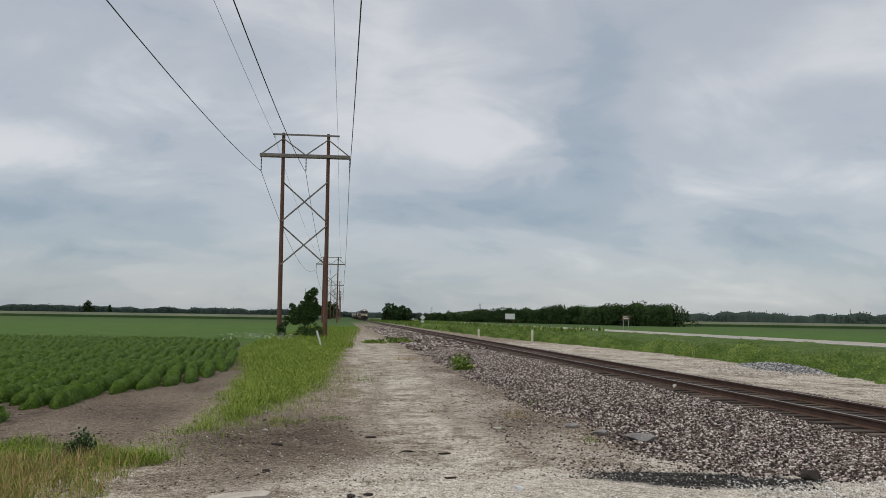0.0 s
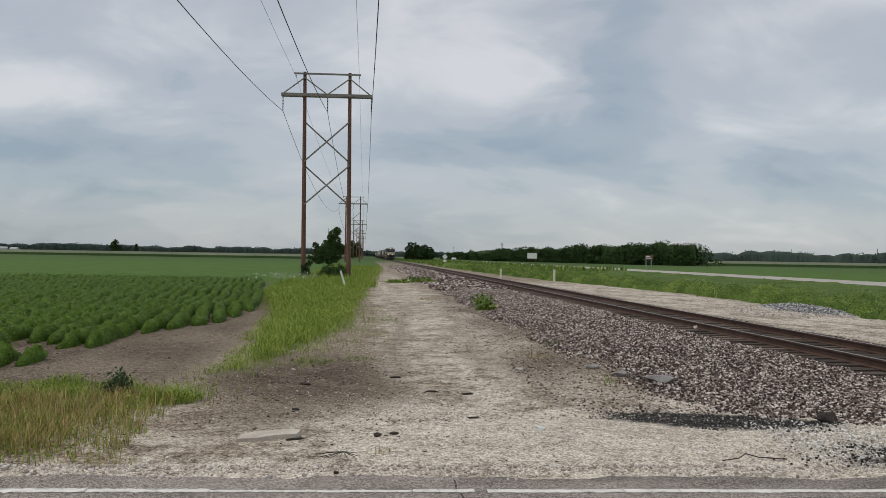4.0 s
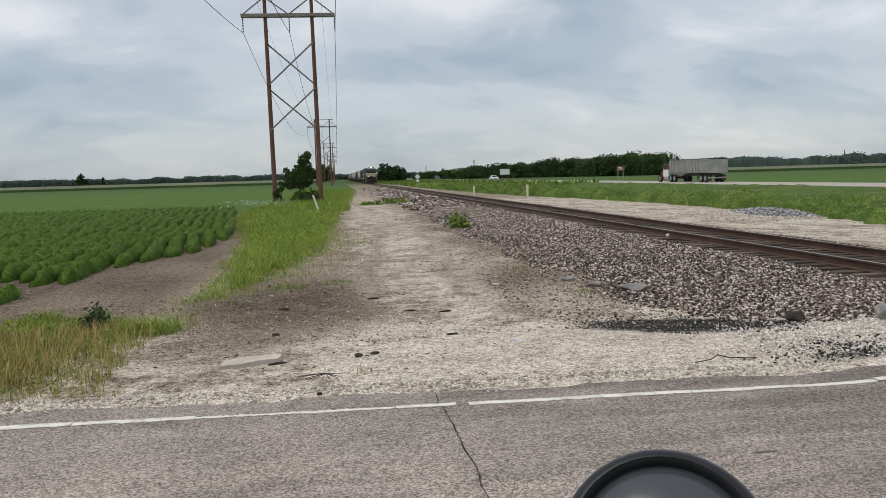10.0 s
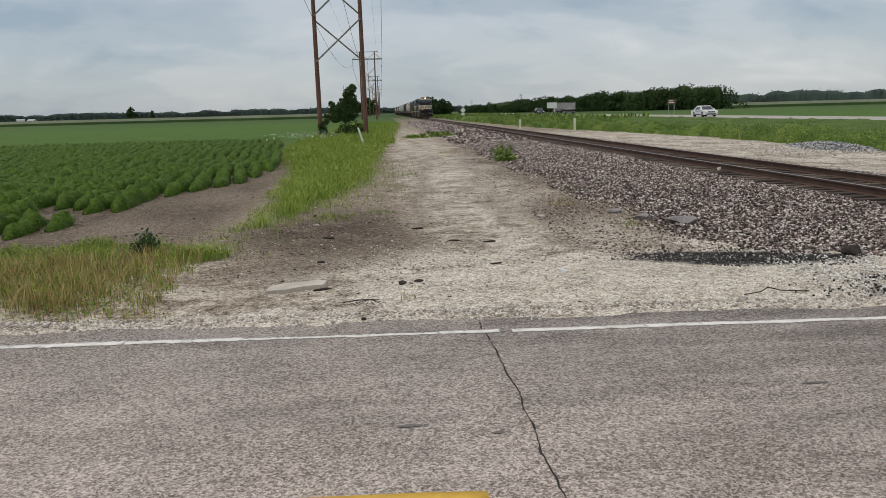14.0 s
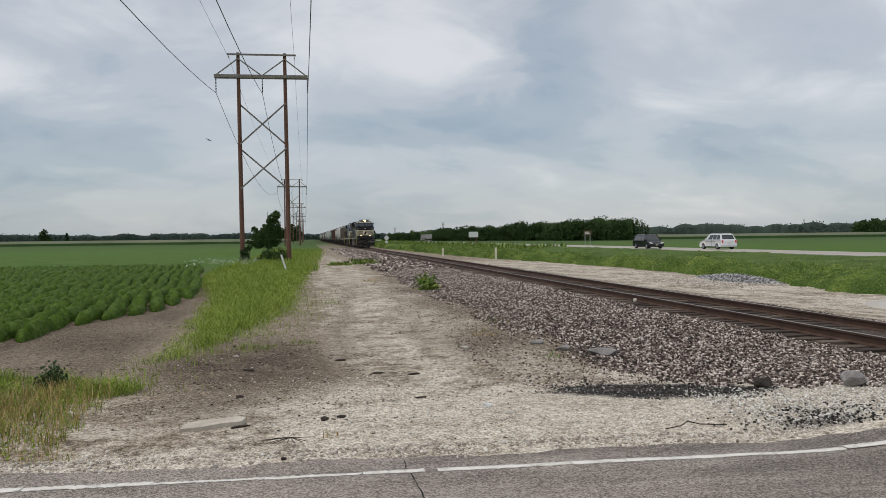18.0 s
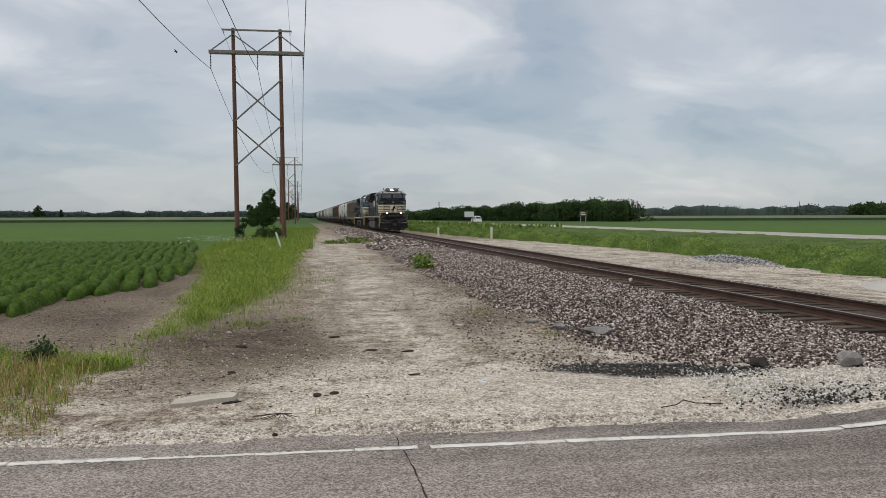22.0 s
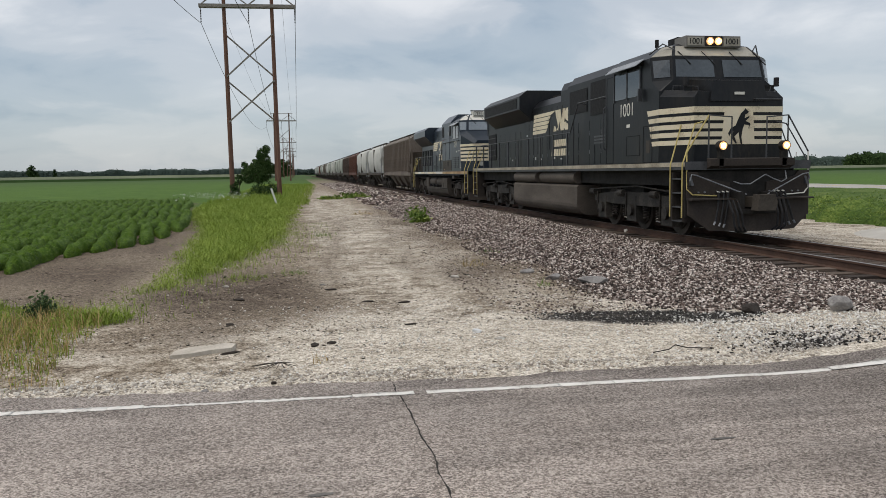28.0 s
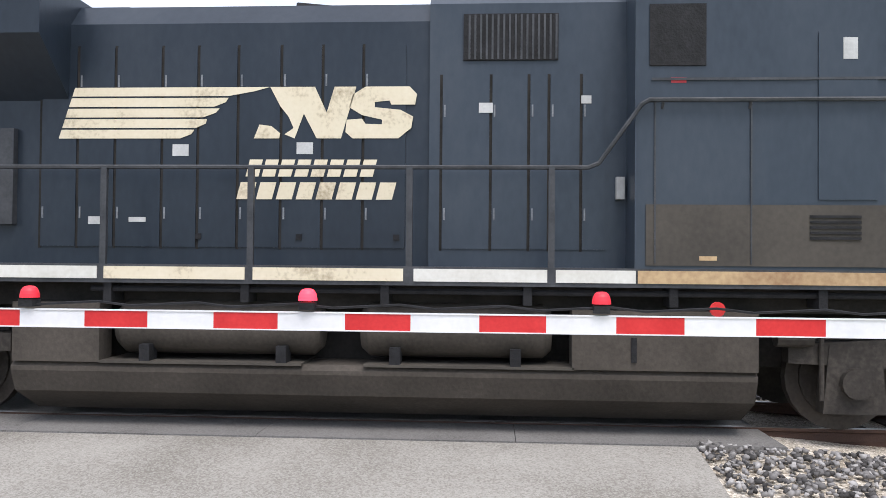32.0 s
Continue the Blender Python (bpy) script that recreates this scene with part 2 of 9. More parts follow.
CHIP = mat("limestone_chip", [(0.2, (0.27, 0.235, 0.195)), (0.5, (0.50, 0.455, 0.40)), (0.85, (0.74, 0.70, 0.64))], 6, 0.9, 0.3, 40, rnd="island", rnd_amount=0.85)
DARKSTONE = mat("oily_dark_stone", two((0.014, 0.013, 0.012), (0.055, 0.05, 0.045)), 6, 0.7, 0.3, 40, rnd="island", rnd_amount=0.7)
RUST = mat("rusty_rail_steel", [(0.3, (0.055, 0.032, 0.024)), (0.7, (0.12, 0.07, 0.05))], 3, 0.75, 0.3, 60, metal=0.3)
RAILTOP = mat("polished_rail_head", two((0.20, 0.18, 0.17), (0.36, 0.33, 0.31)), 2, 0.38, 0.05, 40, metal=0.85, stretch=(8, 0.3, 1))
TIE = mat("creosoted_tie_wood", [(0.3, (0.045, 0.034, 0.028)), (0.7, (0.15, 0.115, 0.09))], 3, 0.9, 0.5, 30, rnd="object", stretch=(0.6, 6, 6))
WOOD = mat("weathered_pole_wood", [(0.3, (0.10, 0.05, 0.036)), (0.55, (0.17, 0.09, 0.065)), (0.75, (0.24, 0.15, 0.11))], 2, 0.9, 0.4, 20, stretch=(6, 6, 0.5))
TIMBER = mat("grey_crossarm_timber", two((0.17, 0.15, 0.135), (0.30, 0.27, 0.245)), 2, 0.9, 0.4, 20, stretch=(0.5, 6, 6))
WIRE = mat("dark_cable", two((0.03, 0.03, 0.03), (0.06, 0.06, 0.06)), 2, 0.6, 0.0, metal=0.5)
STEEL = mat("galvanised_steel", two((0.30, 0.31, 0.32), (0.45, 0.46, 0.47)), 4, 0.5, 0.1, 30, metal=0.7)
GRASS = mat("verge_grass", [(0.2, (0.075, 0.125, 0.02)), (0.4, (0.175, 0.25, 0.038)), (0.6, (0.275, 0.355, 0.065)), (0.82, (0.41, 0.43, 0.15))], 1.1, 0.7, 0.0, rnd="island", rnd_amount=0.3, spec=0.12)
TANGRASS = mat("seeding_dry_grass", [(0.1, (0.17, 0.17, 0.045)), (0.4, (0.36, 0.26, 0.10)), (0.9, (0.56, 0.42, 0.22))], 0.7, 0.8, 0.0, rnd="island", rnd_amount=0.6, spec=0.12)
WEEDGRASS = mat("roadside_weed", [(0.3, (0.04, 0.08, 0.018)), (0.45, (0.10, 0.17, 0.032)), (0.56, (0.19, 0.265, 0.055)), (0.70, (0.37, 0.41, 0.13))], 0.8, 0.75, 0.0, rnd="island", rnd_amount=0.25, spec=0.12)
# Darker than SOY; its low stops stand for shaded gaps between plants.
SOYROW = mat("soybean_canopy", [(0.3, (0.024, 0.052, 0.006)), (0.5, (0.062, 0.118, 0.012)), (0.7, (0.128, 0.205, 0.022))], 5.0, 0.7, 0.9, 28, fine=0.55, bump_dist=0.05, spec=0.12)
SOYFAR = mat("distant_soybean_leaf", [(0.3, (0.046, 0.10, 0.013)), (0.5, (0.074, 0.147, 0.020)), (0.7, (0.125, 0.21, 0.034))], 0.05, 0.7, 0.5, 3, bump_dist=0.2, spec=0.12)
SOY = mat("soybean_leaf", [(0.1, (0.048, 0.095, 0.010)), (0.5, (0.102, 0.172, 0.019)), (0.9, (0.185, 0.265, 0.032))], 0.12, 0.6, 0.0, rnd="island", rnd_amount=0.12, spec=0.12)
CORN = mat("corn_leaf", two((0.04, 0.085, 0.02), (0.07, 0.13, 0.03)), 0.05, 0.7, 0.0)
TASSEL = mat("pale_corn_tassel", two((0.34, 0.36, 0.24), (0.46, 0.46, 0.33)), 0.05, 0.8, 0.0)
LEAF = mat("tree_leaf", [(0.1, (0.014, 0.028, 0.009)), (0.5, (0.03, 0.057, 0.016)), (0.9, (0.06, 0.098, 0.028))], 0.15, 0.7, 0.0, rnd="island", rnd_amount=0.5, spec=0.12)
# Distance haze is mixed into this colour: paler and bluer than LEAF.
FARLEAF = mat("haze_tinted_far_leaf", [(0.1, (0.046, 0.066, 0.058)), (0.9, (0.072, 0.098, 0.082))], 0.02, 0.8, 0.0, rnd="island", rnd_amount=0.15, spec=0.12)
BARK = mat("bark", two((0.05, 0.04, 0.03), (0.11, 0.09, 0.07)), 3, 0.9, 0.5, 20)
WHITE = mat("white_sheet_paint", two((0.70, 0.70, 0.69), (0.80, 0.80, 0.79)), 2, 0.5, 0.02)
BROWN = mat("brown_sign_paint", two((0.13, 0.07, 0.05), (0.17, 0.10, 0.07)), 2, 0.6, 0.02)
BLACKPLASTIC = mat("black_plastic", two((0.006, 0.007, 0.010), (0.011, 0.013, 0.017)), 4, 0.32, 0.0, spec=0.4)

# ---------- mesh helpers ----------


class Geo:
    """Collects corners and faces of one part; each face keeps a material slot."""

    def __init__(self):
        self.v, self.f, self.m = [], [], []

    def add(self, vs, fs, slot=0):
        n = len(self.v)
        self.v += [tuple(p) for p in vs]
        self.f += [tuple(n + i for i in q) for q in fs]
        self.m += [slot] * len(fs)
        return self

    def box(self, x0, x1, y0, y1, z0, z1, slot=0, bevel=0.0):
        if bevel:
            return self.bbox(x0, x1, y0, y1, z0, z1, bevel, slot)
        vs = [(x, y, z) for z in (z0, z1) for y in (y0, y1) for x in (x0, x1)]
        return self.add(vs, [(0, 2, 3, 1), (4, 5, 7, 6), (0, 1, 5, 4), (2, 6, 7, 3), (0, 4, 6, 2), (1, 3, 7, 5)], slot)

    def bbox(self, x0, x1, y0, y1, z0, z1, b, slot=0):
        """A box with its upright and lying edges along y rounded by one chamfer."""
        pts = [(x0 + b, z0), (x1 - b, z0), (x1, z0 + b), (x1, z1 - b), (x1 - b, z1), (x0 + b, z1), (x0, z1 - b), (x0, z0 + b)]
        return self.prism(pts, "y", y0, y1, slot)

    def prism(self, pts, axis, a, b, slot=0):
        """Outline pts swept from a to b: axis "y" takes (x, z), "x" takes (y, z), "z" takes (x, y)."""
        put = {"y": lambda p, s: (p[0], s, p[1]), "x": lambda p, s: (s, p[0], p[1]), "z": lambda p, s: (p[0], p[1], s)}[axis]
        k = len(pts)
        vs = [put(p, a) for p in pts] + [put(p, b) for p in pts]
        fs = [tuple(range(k)), tuple(range(2 * k - 1, k - 1, -1))]
        fs += [(i, i + k, (i + 1) % k + k, (i + 1) % k) for i in range(k)]
        return self.add(vs, fs, slot)

    def loft(self, a, b, slot=0, caps=True):
        """Two outlines of equally many 3D points joined by sides."""
        k = len(a)
        fs = [(i, (i + 1) % k, (i + 1) % k + k, i + k) for i in range(k)]
        if caps:
            fs += [tuple(range(k - 1, -1, -1)), tuple(range(k, 2 * k))]
        return self.add(list(a) + list(b), fs, slot)

    def rings(self, outlines, slot=0, caps=True):
        """Several outlines of equally many points joined into one skin."""
        k, n = len(outlines[0]), len(outlines)
        fs = [(j * k + i, j * k + (i + 1) % k, (j + 1) * k + (i + 1) % k, (j + 1) * k + i) for j in range(n - 1) for i in range(k)]
        if caps:
            fs += [tuple(range(k - 1, -1, -1)), tuple(range((n - 1) * k, n * k))]
        return self.add([p for o in outlines for p in o], fs, slot)

    def rod(self, p, q, r, r2=None, seg=8, slot=0):
        p, q = Vector(p), Vector(q)
        r2 = r if r2 is None else r2
        d = (q - p).normalized()
        u = d.orthogonal().normalized()
        w = d.cross(u)
        ring = [(u * math.cos(2 * math.pi * i / seg) + w * math.sin(2 * math.pi * i / seg)) for i in range(seg)]
        return self.loft([p + e * r for e in ring], [q + e * r2 for e in ring], slot)

    def pipe(self, pts, r, seg=6, slot=0):
        """One bent tube through pts, mitred at its corners."""
        pts = [Vector(p) for p in pts]
        outlines, u = [], None
        for i, p in enumerate(pts):
            back = (p - pts[max(i - 1, 0)]).normalized()
            ahead = (pts[min(i + 1, len(pts) - 1)] - p).normalized()
            d = (back + ahead).normalized()
            u = d.orthogonal() if u is None else u - d * u.dot(d)
            if u.length < 1e-3:
                u = d.orthogonal()
            u = u.normalized()
            w = d.cross(u)
            outlines.append([p + (u * math.cos(2 * math.pi * k / seg) + w * math.sin(2 * math.pi * k / seg)) * r for k in range(seg)])
        return self.rings(outlines, slot)

    def disc(self, c, axis, r, depth, seg=20, slot=0):
        c = Vector(c)
        d = {"x": Vector((1, 0, 0)), "y": Vector((0, 1, 0)), "z": Vector((0, 0, 1))}[axis]
        return self.rod(c - d * depth / 2, c + d * depth / 2, r, r, seg, slot)

    def beam(self, p, q, w, h, slot=0):
        """A squared timber from p to q."""
        p, q = Vector(p), Vector(q)
        d = (q - p).normalized()
        s = d.cross(Vector((0, 1, 0)) if abs(d.y) < 0.9 else Vector((1, 0, 0))).normalized() * (h / 2)
        t = d.cross(s).normalized() * (w / 2)
        return self.loft([p + s + t, p - s + t, p - s - t, p + s - t], [q + s + t, q - s + t, q - s - t, q + s - t], slot)

    def mesh(self, name, mats, smooth=False):
        me = bpy.data.meshes.new(name)
        me.from_pydata(self.v, [], self.f)
        for m in mats if isinstance(mats, (list, tuple)) else [mats]:
            me.materials.append(m)
        if any(self.m):
            me.polygons.foreach_set("material_index", self.m)
        bm = bmesh.new()
        bm.from_mesh(me)
        bmesh.ops.recalc_face_normals(bm, faces=bm.faces[:])
        bm.to_mesh(me)
        bm.free()
        if smooth:
            me.shade_smooth()
            me.set_sharp_from_angle(angle=radians(40))
        return me


def part(name, g, material, parent, label="", smooth=False):
    """One mesh object under a thing or a part."""
    me = g.mesh(name, material, smooth) if isinstance(g, Geo) else g
    ob = new(name, me)
    ob.parent = parent
    if label:
        ob["label"] = label
    return ob


def thing(name, g, material, label, category, group="", kind="", m=None, smooth=False):
    ob = new(name, g.mesh(name, material, smooth) if g else None)
    if m is not None:
        ob.matrix_world = m
    return tagged(ob, label, category, group, kind)


def fast(name, verts, faces, material, label="", category="", kind="", parent=None, smooth=False):
    """A mesh from arrays: verts (n, 3), faces (m, 3 or 4)."""
    me = bpy.data.meshes.new(name)
    nf, k = faces.shape
    me.vertices.add(len(verts))
    me.vertices.foreach_set("co", verts.astype(np.float32).ravel())
    me.loops.add(nf * k)
    me.loops.foreach_set("vertex_index", faces.astype(np.int32).ravel())
    me.polygons.add(nf)
    me.polygons.foreach_set("loop_start", np.arange(0, nf * k, k, dtype=np.int32))
    me.update(calc_edges=True)
    if material:
        me.materials.append(material)
    if smooth:
        me.shade_smooth()
    ob = new(name, me)
    ob.parent = parent
    return tagged(ob, label, category, "", kind)


RNG = np.random.default_rng(7)


def lump_verts():
    """Corners and faces of a rough box-like flake (12 triangles)."""
    c = np.array([(x, y, z) for z in (-1, 1) for y in (-1, 1) for x in (-1, 1)], float) * 0.5
    f = np.array([(0, 2, 3), (0, 3, 1), (4, 5, 7), (4, 7, 6), (0, 1, 5), (0, 5, 4), (2, 6, 7), (2, 7, 3), (0, 4, 6), (0, 6, 2), (1, 3, 7), (1, 7, 5)])
    return c, f


def scatter_stones(name, pts, size, material, label, spread=0.4, flat=0.8):
    """Broken stones: skewed wedges of six corners and eight faces, each turned its own way."""
    c = np.array([(-0.5, -0.42, -0.4), (0.5, -0.42, -0.4), (0.0, 0.55, -0.4), (0.5, 0.42, 0.4), (-0.5, 0.42, 0.4), (0.0, -0.55, 0.4)])
    f = np.array([(0, 2, 1), (3, 4, 5), (0, 1, 5), (1, 2, 3), (2, 0, 4), (5, 1, 3), (3, 2, 4), (4, 0, 5)])
    n = len(pts)
    v = c[None] * (1 + RNG.uniform(-0.35, 0.3, (n, 6, 3)))
    v = v * (size[:, None, None] * RNG.uniform(1 - spread, 1 + spread, (n, 1, 3)))
    a = RNG.uniform(0, 2 * np.pi, (n, 3))
    for i, j, k in ((0, 1, 0), (1, 2, 1), (0, 2, 2)):
        ca, sa = np.cos(a[:, k])[:, None], np.sin(a[:, k])[:, None]
        vi, vj = v[:, :, i].copy(), v[:, :, j].copy()
        v[:, :, i], v[:, :, j] = ca * vi - sa * vj, sa * vi + ca * vj
    v[:, :, 2] *= flat
    v = v + pts[:, None, :]
    faces = (np.arange(n)[:, None, None] * 6 + f[None]).reshape(-1, 3)
    return fast(name, v.reshape(-1, 3), faces, material, label, "gravel", "stuff")


def scatter_flakes(name, pts, length, material, label, category="litter"):
    """Thin uneven flakes lying flat."""
    c, f = lump_verts()
    n = len(pts)
    v = c[None] * (1 + RNG.uniform(-0.45, 0.3, (n, 8, 3)))
    v = v * np.stack([length, length * RNG.uniform(0.2, 0.7, n), length * RNG.uniform(0.06, 0.2, n)], 1)[:, None, :]
    a = RNG.uniform(0, 2 * np.pi, n)
    ca, sa = np.cos(a)[:, None], np.sin(a)[:, None]
    v[:, :, 0], v[:, :, 1] = ca * v[:, :, 0] - sa * v[:, :, 1], sa * v[:, :, 0] + ca * v[:, :, 1]
    v = v + pts[:, None, :]
    faces = (np.arange(n)[:, None, None] * 8 + f[None]).reshape(-1, 3)
    return fast(name, v.reshape(-1, 3), faces, material, label, category, "stuff")


def blade_mesh(pts, height, width, lean):
    """Upright bent blades of two segments; returns corners and faces."""
    n = len(pts)
    a = RNG.uniform(0, 2 * np.pi, n)
    d = np.stack([np.cos(a), np.sin(a), np.zeros(n)], 1)
    s = np.stack([-np.sin(a), np.cos(a), np.zeros(n)], 1)
    h = height * RNG.uniform(0.55, 1.15, n)
    ln = (h * RNG.uniform(0.05, lean, n))[:, None] * s
    up = np.zeros((n, 3))
    up[:, 2] = h
    w = (width * RNG.uniform(0.6, 1.3, n))[:, None] * d
    v = np.stack([pts - w, pts + w, pts + up * 0.55 + ln * 0.35 + w * 0.75, pts + up * 0.55 + ln * 0.35 - w * 0.75, pts + up + ln + w * 0.12, pts + up + ln - w * 0.12], 1)
    f = np.array([(0, 1, 2, 3), (3, 2, 4, 5)])
    return v.reshape(-1, 3), (np.arange(n)[:, None, None] * 6 + f[None]).reshape(-1, 4)


def scatter_blades(name, pts, height, width, material, label, category="grass", lean=0.35, parent=None):
    return fast(name, *blade_mesh(pts, height, width, lean), material, label, category, "stuff", parent)


def leaf_cloud(pts, size):
    """Small tilted leaf quads at pts; returns corners and faces."""
    n = len(pts)
    a = RNG.normal(size=(n, 3))
    a /= np.linalg.norm(a, axis=1)[:, None]
    b = np.cross(a, RNG.normal(size=(n, 3)))
    b /= np.linalg.norm(b, axis=1)[:, None] + 1e-9
    sz = (size * RNG.uniform(0.5, 1.3, n))[:, None]
    a, b = a * sz, b * sz * 0.75
    v = np.stack([pts - a, pts - b * 0.9, pts + a, pts + b], 1)
    faces = (np.arange(n)[:, None] * 4 + np.arange(4)[None])
    return v.reshape(-1, 3), faces


# ---------- ground ----------


def smooth_step(a, b, t):
    t = np.clip((t - a) / (b - a), 0, 1)
    return t * t * (3 - 2 * t)


def road_rise(x):
    """Height of the road along x: level, a hump over the track, down again."""
    return ZR * smooth_step(4.2, 8.7, x) - (ZR - 0.12) * smooth_step(11.2, 19.0, x)


def ground_z(x, y):
    x, y = np.asarray(x, float), np.asarray(y, float)
    yr = y + ROAD_SLANT * x
    z = np.zeros(np.broadcast(x, y).shape)
    # ballast bank and the level shelf beyond it
    bank = (ZR - 0.19) * smooth_step(4.0, 8.3, x) - (ZR - 0.19 - 0.02) * smooth_step(11.4, 14.2, x)
    z = z + bank
    # ditch behind the shelf, then the highway bank
    z = z - 0.25 * smooth_step(17.5, 24, x) * (1 - smooth_step(30, 41, x)) + (HWY_Z - 0.06) * smooth_step(30, 41, x) * (1 - smooth_step(50, 62, x))
    # road bed
    on = smooth_step(-4.6, -2.0, yr) * (1 - smooth_step(6.9, 8.6, yr))
    z = z * (1 - on) + (road_rise(x) - 0.05) * on
    # field shelf and low waves
    z = z + 0.06 * smooth_step(-3, -9, x) + 0.025 * np.sin(x * 0.9 + y * 0.35) * np.sin(y * 0.6) * (1 - on) * (1 - smooth_step(60, 90, y))
    return z


def axis_lines(lo, hi, step, far):
    near = np.arange(lo, hi + step / 2, step)
    out, s = [hi], step
    while out[-1] < far:
        s *= 1.16
        out.append(out[-1] + s)
    back, s = [lo], step
    while back[-1] > -far:
        s *= 1.16
        back.append(back[-1] - s)
    return np.array(sorted(set(back[1:])) + list(near) + out[1:])


gx, gy = axis_lines(-12, 20, 0.2, 4200), axis_lines(2, 42, 0.2, 4200)
GX, GY = np.meshgrid(gx, gy)
GZ = ground_z(GX, GY)
nx, ny = len(gx), len(gy)
idx = np.arange(nx * ny).reshape(ny, nx)
g_faces = np.stack([idx[:-1, :-1], idx[:-1, 1:], idx[1:, 1:], idx[1:, :-1]], -1).reshape(-1, 4)
g_verts = np.stack([GX, GY, GZ], -1).reshape(-1, 3)


def field_edge(x):
    """Where the bean rows begin, along y."""
    return np.interp(x, [-30, -12, -7.6, -6.1, -5.5, -5.4, -5.2, -4.8, -4.36, -3.95, -3.85], [9.5, 11.0, 12.4, 13.1, 14.0, 19.2, 19.8, 20.8, 22.0, 25.0, 28.0])


def verge_right(y):
    return np.interp(y, [13, 15.4, 22.3, 47.7, 126, 400], [-2.3, -1.15, -0.1, 0.4, 2.5, 3.6])


def verge_left(y):
    return np.interp(y, [13, 15, 19, 22, 28, 38, 50, 62, 80, 400], [-2.55, -2.7, -2.9, -3.15, -3.6, -5.2, -7.2, -7.4, -6.0, -5.4])


# zones of the soil, one weight each
X_, Y_ = g_verts[:, 0], g_verts[:, 1]
YR_ = Y_ + ROAD_SLANT * X_
wob = 0.5 * np.sin(X_ * 1.7 + Y_ * 0.9) + 0.4 * np.sin(X_ * 0.6 - Y_ * 1.3)
z_chip = (1 - smooth_step(9.4, 11.4, YR_ + wob * 0.6 - 0.12 * X_)) * (0.35 + 0.65 * smooth_step(-1.6, 1.6, X_ + wob * 0.5)) + (1 - smooth_step(7.2, 7.9, YR_ + wob * 0.2))
z_chip = np.maximum(z_chip, 0.75 * np.exp(-(((X_ - 1.9 - wob * 0.3) / 1.5) ** 2) - (((Y_ - 24) / 4.5) ** 2)))
z_chip = np.maximum(z_chip, (0.58 + 0.25 * wob) * smooth_step(11.6, 12.6, X_) * (1 - smooth_step(17.5, 20, X_)) * (1 - smooth_step(55, 75, Y_)))
z_chip = np.maximum(z_chip, 0.5 * np.exp(-(((X_ - 2.3 - wob * 0.3) / 1.3) ** 2)) * smooth_step(24, 32, Y_) * (1 - smooth_step(70, 120, Y_)))
z_soil = (1 - smooth_step(-3.4, -2.2, X_ + wob * 0.3)) * smooth_step(9.5, 11.5, Y_) * (0.62 + 0.22 * wob)
z_chip = np.maximum(z_chip, 0.5 * smooth_step(-0.4, 1.0, X_ + wob * 0.4) * (1 - smooth_step(3.0, 4.6, X_ + wob * 0.4)) * smooth_step(9, 11, Y_) * (1 - smooth_step(40, 90, Y_)))
z_soil = np.maximum(z_soil, 1.0 * np.exp(-(((X_ + 0.9 + 0.3 * wob) / 1.5) ** 2) - (((Y_ - 13.2) / 3.0) ** 2)))
z_soil = np.maximum(z_soil, 0.5 * np.exp(-(((X_ + 1.3 + 0.3 * wob) / 1.1) ** 2) - (((Y_ - 10.0) / 1.3) ** 2)))
z_soil = np.maximum(z_soil, 0.62 * np.exp(-(((X_ - 3.2 - 0.3 * wob) / 0.9) ** 2) - (((Y_ - 14.3) / 2.8) ** 2)))
z_soil = np.maximum(z_soil, 0.42 * np.exp(-(((X_ - 0.35 - 0.07 * (Y_ - 12) - 0.25 * wob) / 0.28) ** 2)) * smooth_step(11, 12.5, Y_) * (1 - smooth_step(30, 44, Y_)))
z_soil = np.maximum(z_soil, 0.38 * np.exp(-(((X_ - 2.1 - 0.05 * (Y_ - 12) - 0.25 * wob) / 0.3) ** 2)) * smooth_step(13, 14.5, Y_) * (1 - smooth_step(26, 40, Y_)))
z_soil = np.maximum(z_soil, (0.36 + 0.2 * wob) * np.exp(-(((X_ - 3.7 - 0.2 * wob) / 1.0) ** 2)) * smooth_step(10.2, 12, Y_) * (1 - smooth_step(30, 50, Y_)))
oil_mid = np.interp(X_, [2.8, 3.7, 4.8, 5.8], [9.8, 9.65, 9.3, 9.0])
oil_half = np.interp(X_, [2.7, 3.2, 3.8, 4.8, 5.6, 5.9], [0.05, 0.4, 0.6, 0.55, 0.32, 0.05])
z_oil = smooth_step(0.0, 0.3, oil_half - np.abs(Y_ - oil_mid + 0.12 * wob)) * np.interp(X_, [3, 4.2, 5], [0.6, 1.25, 1.25])
z_oil = np.maximum(z_oil, 0.7 * np.exp(-(((X_ - 5.3) / 0.5) ** 2) - (((Y_ - 7.5) / 0.25) ** 2)))
z_green = np.clip(np.minimum(verge_right(Y_) - X_, X_ - verge_left(Y_)) / 1.3 + 0.1 * wob, 0, 1) * smooth_step(13.2, 15.5, Y_) * 0.8
bean_field = ((X_ < -3.6) & (Y_ > field_edge(X_) + 0.3)).astype(float)
z_green = np.maximum(z_green, bean_field * smooth_step(52, 58, np.maximum(Y_, np.hypot(X_, Y_) - 15)))
z_soil = np.maximum(z_soil, bean_field)
z_green = np.maximum(z_green, smooth_step(17.0, 20.0, X_ - 3.0 * smooth_step(24, 44, Y_) + 3.0 * smooth_step(44, 70, Y_) + 0.5 * wob))
z_green = np.maximum(z_green, smooth_step(110, 150, np.abs(Y_)) * (np.abs(X_ - XT) > 7))
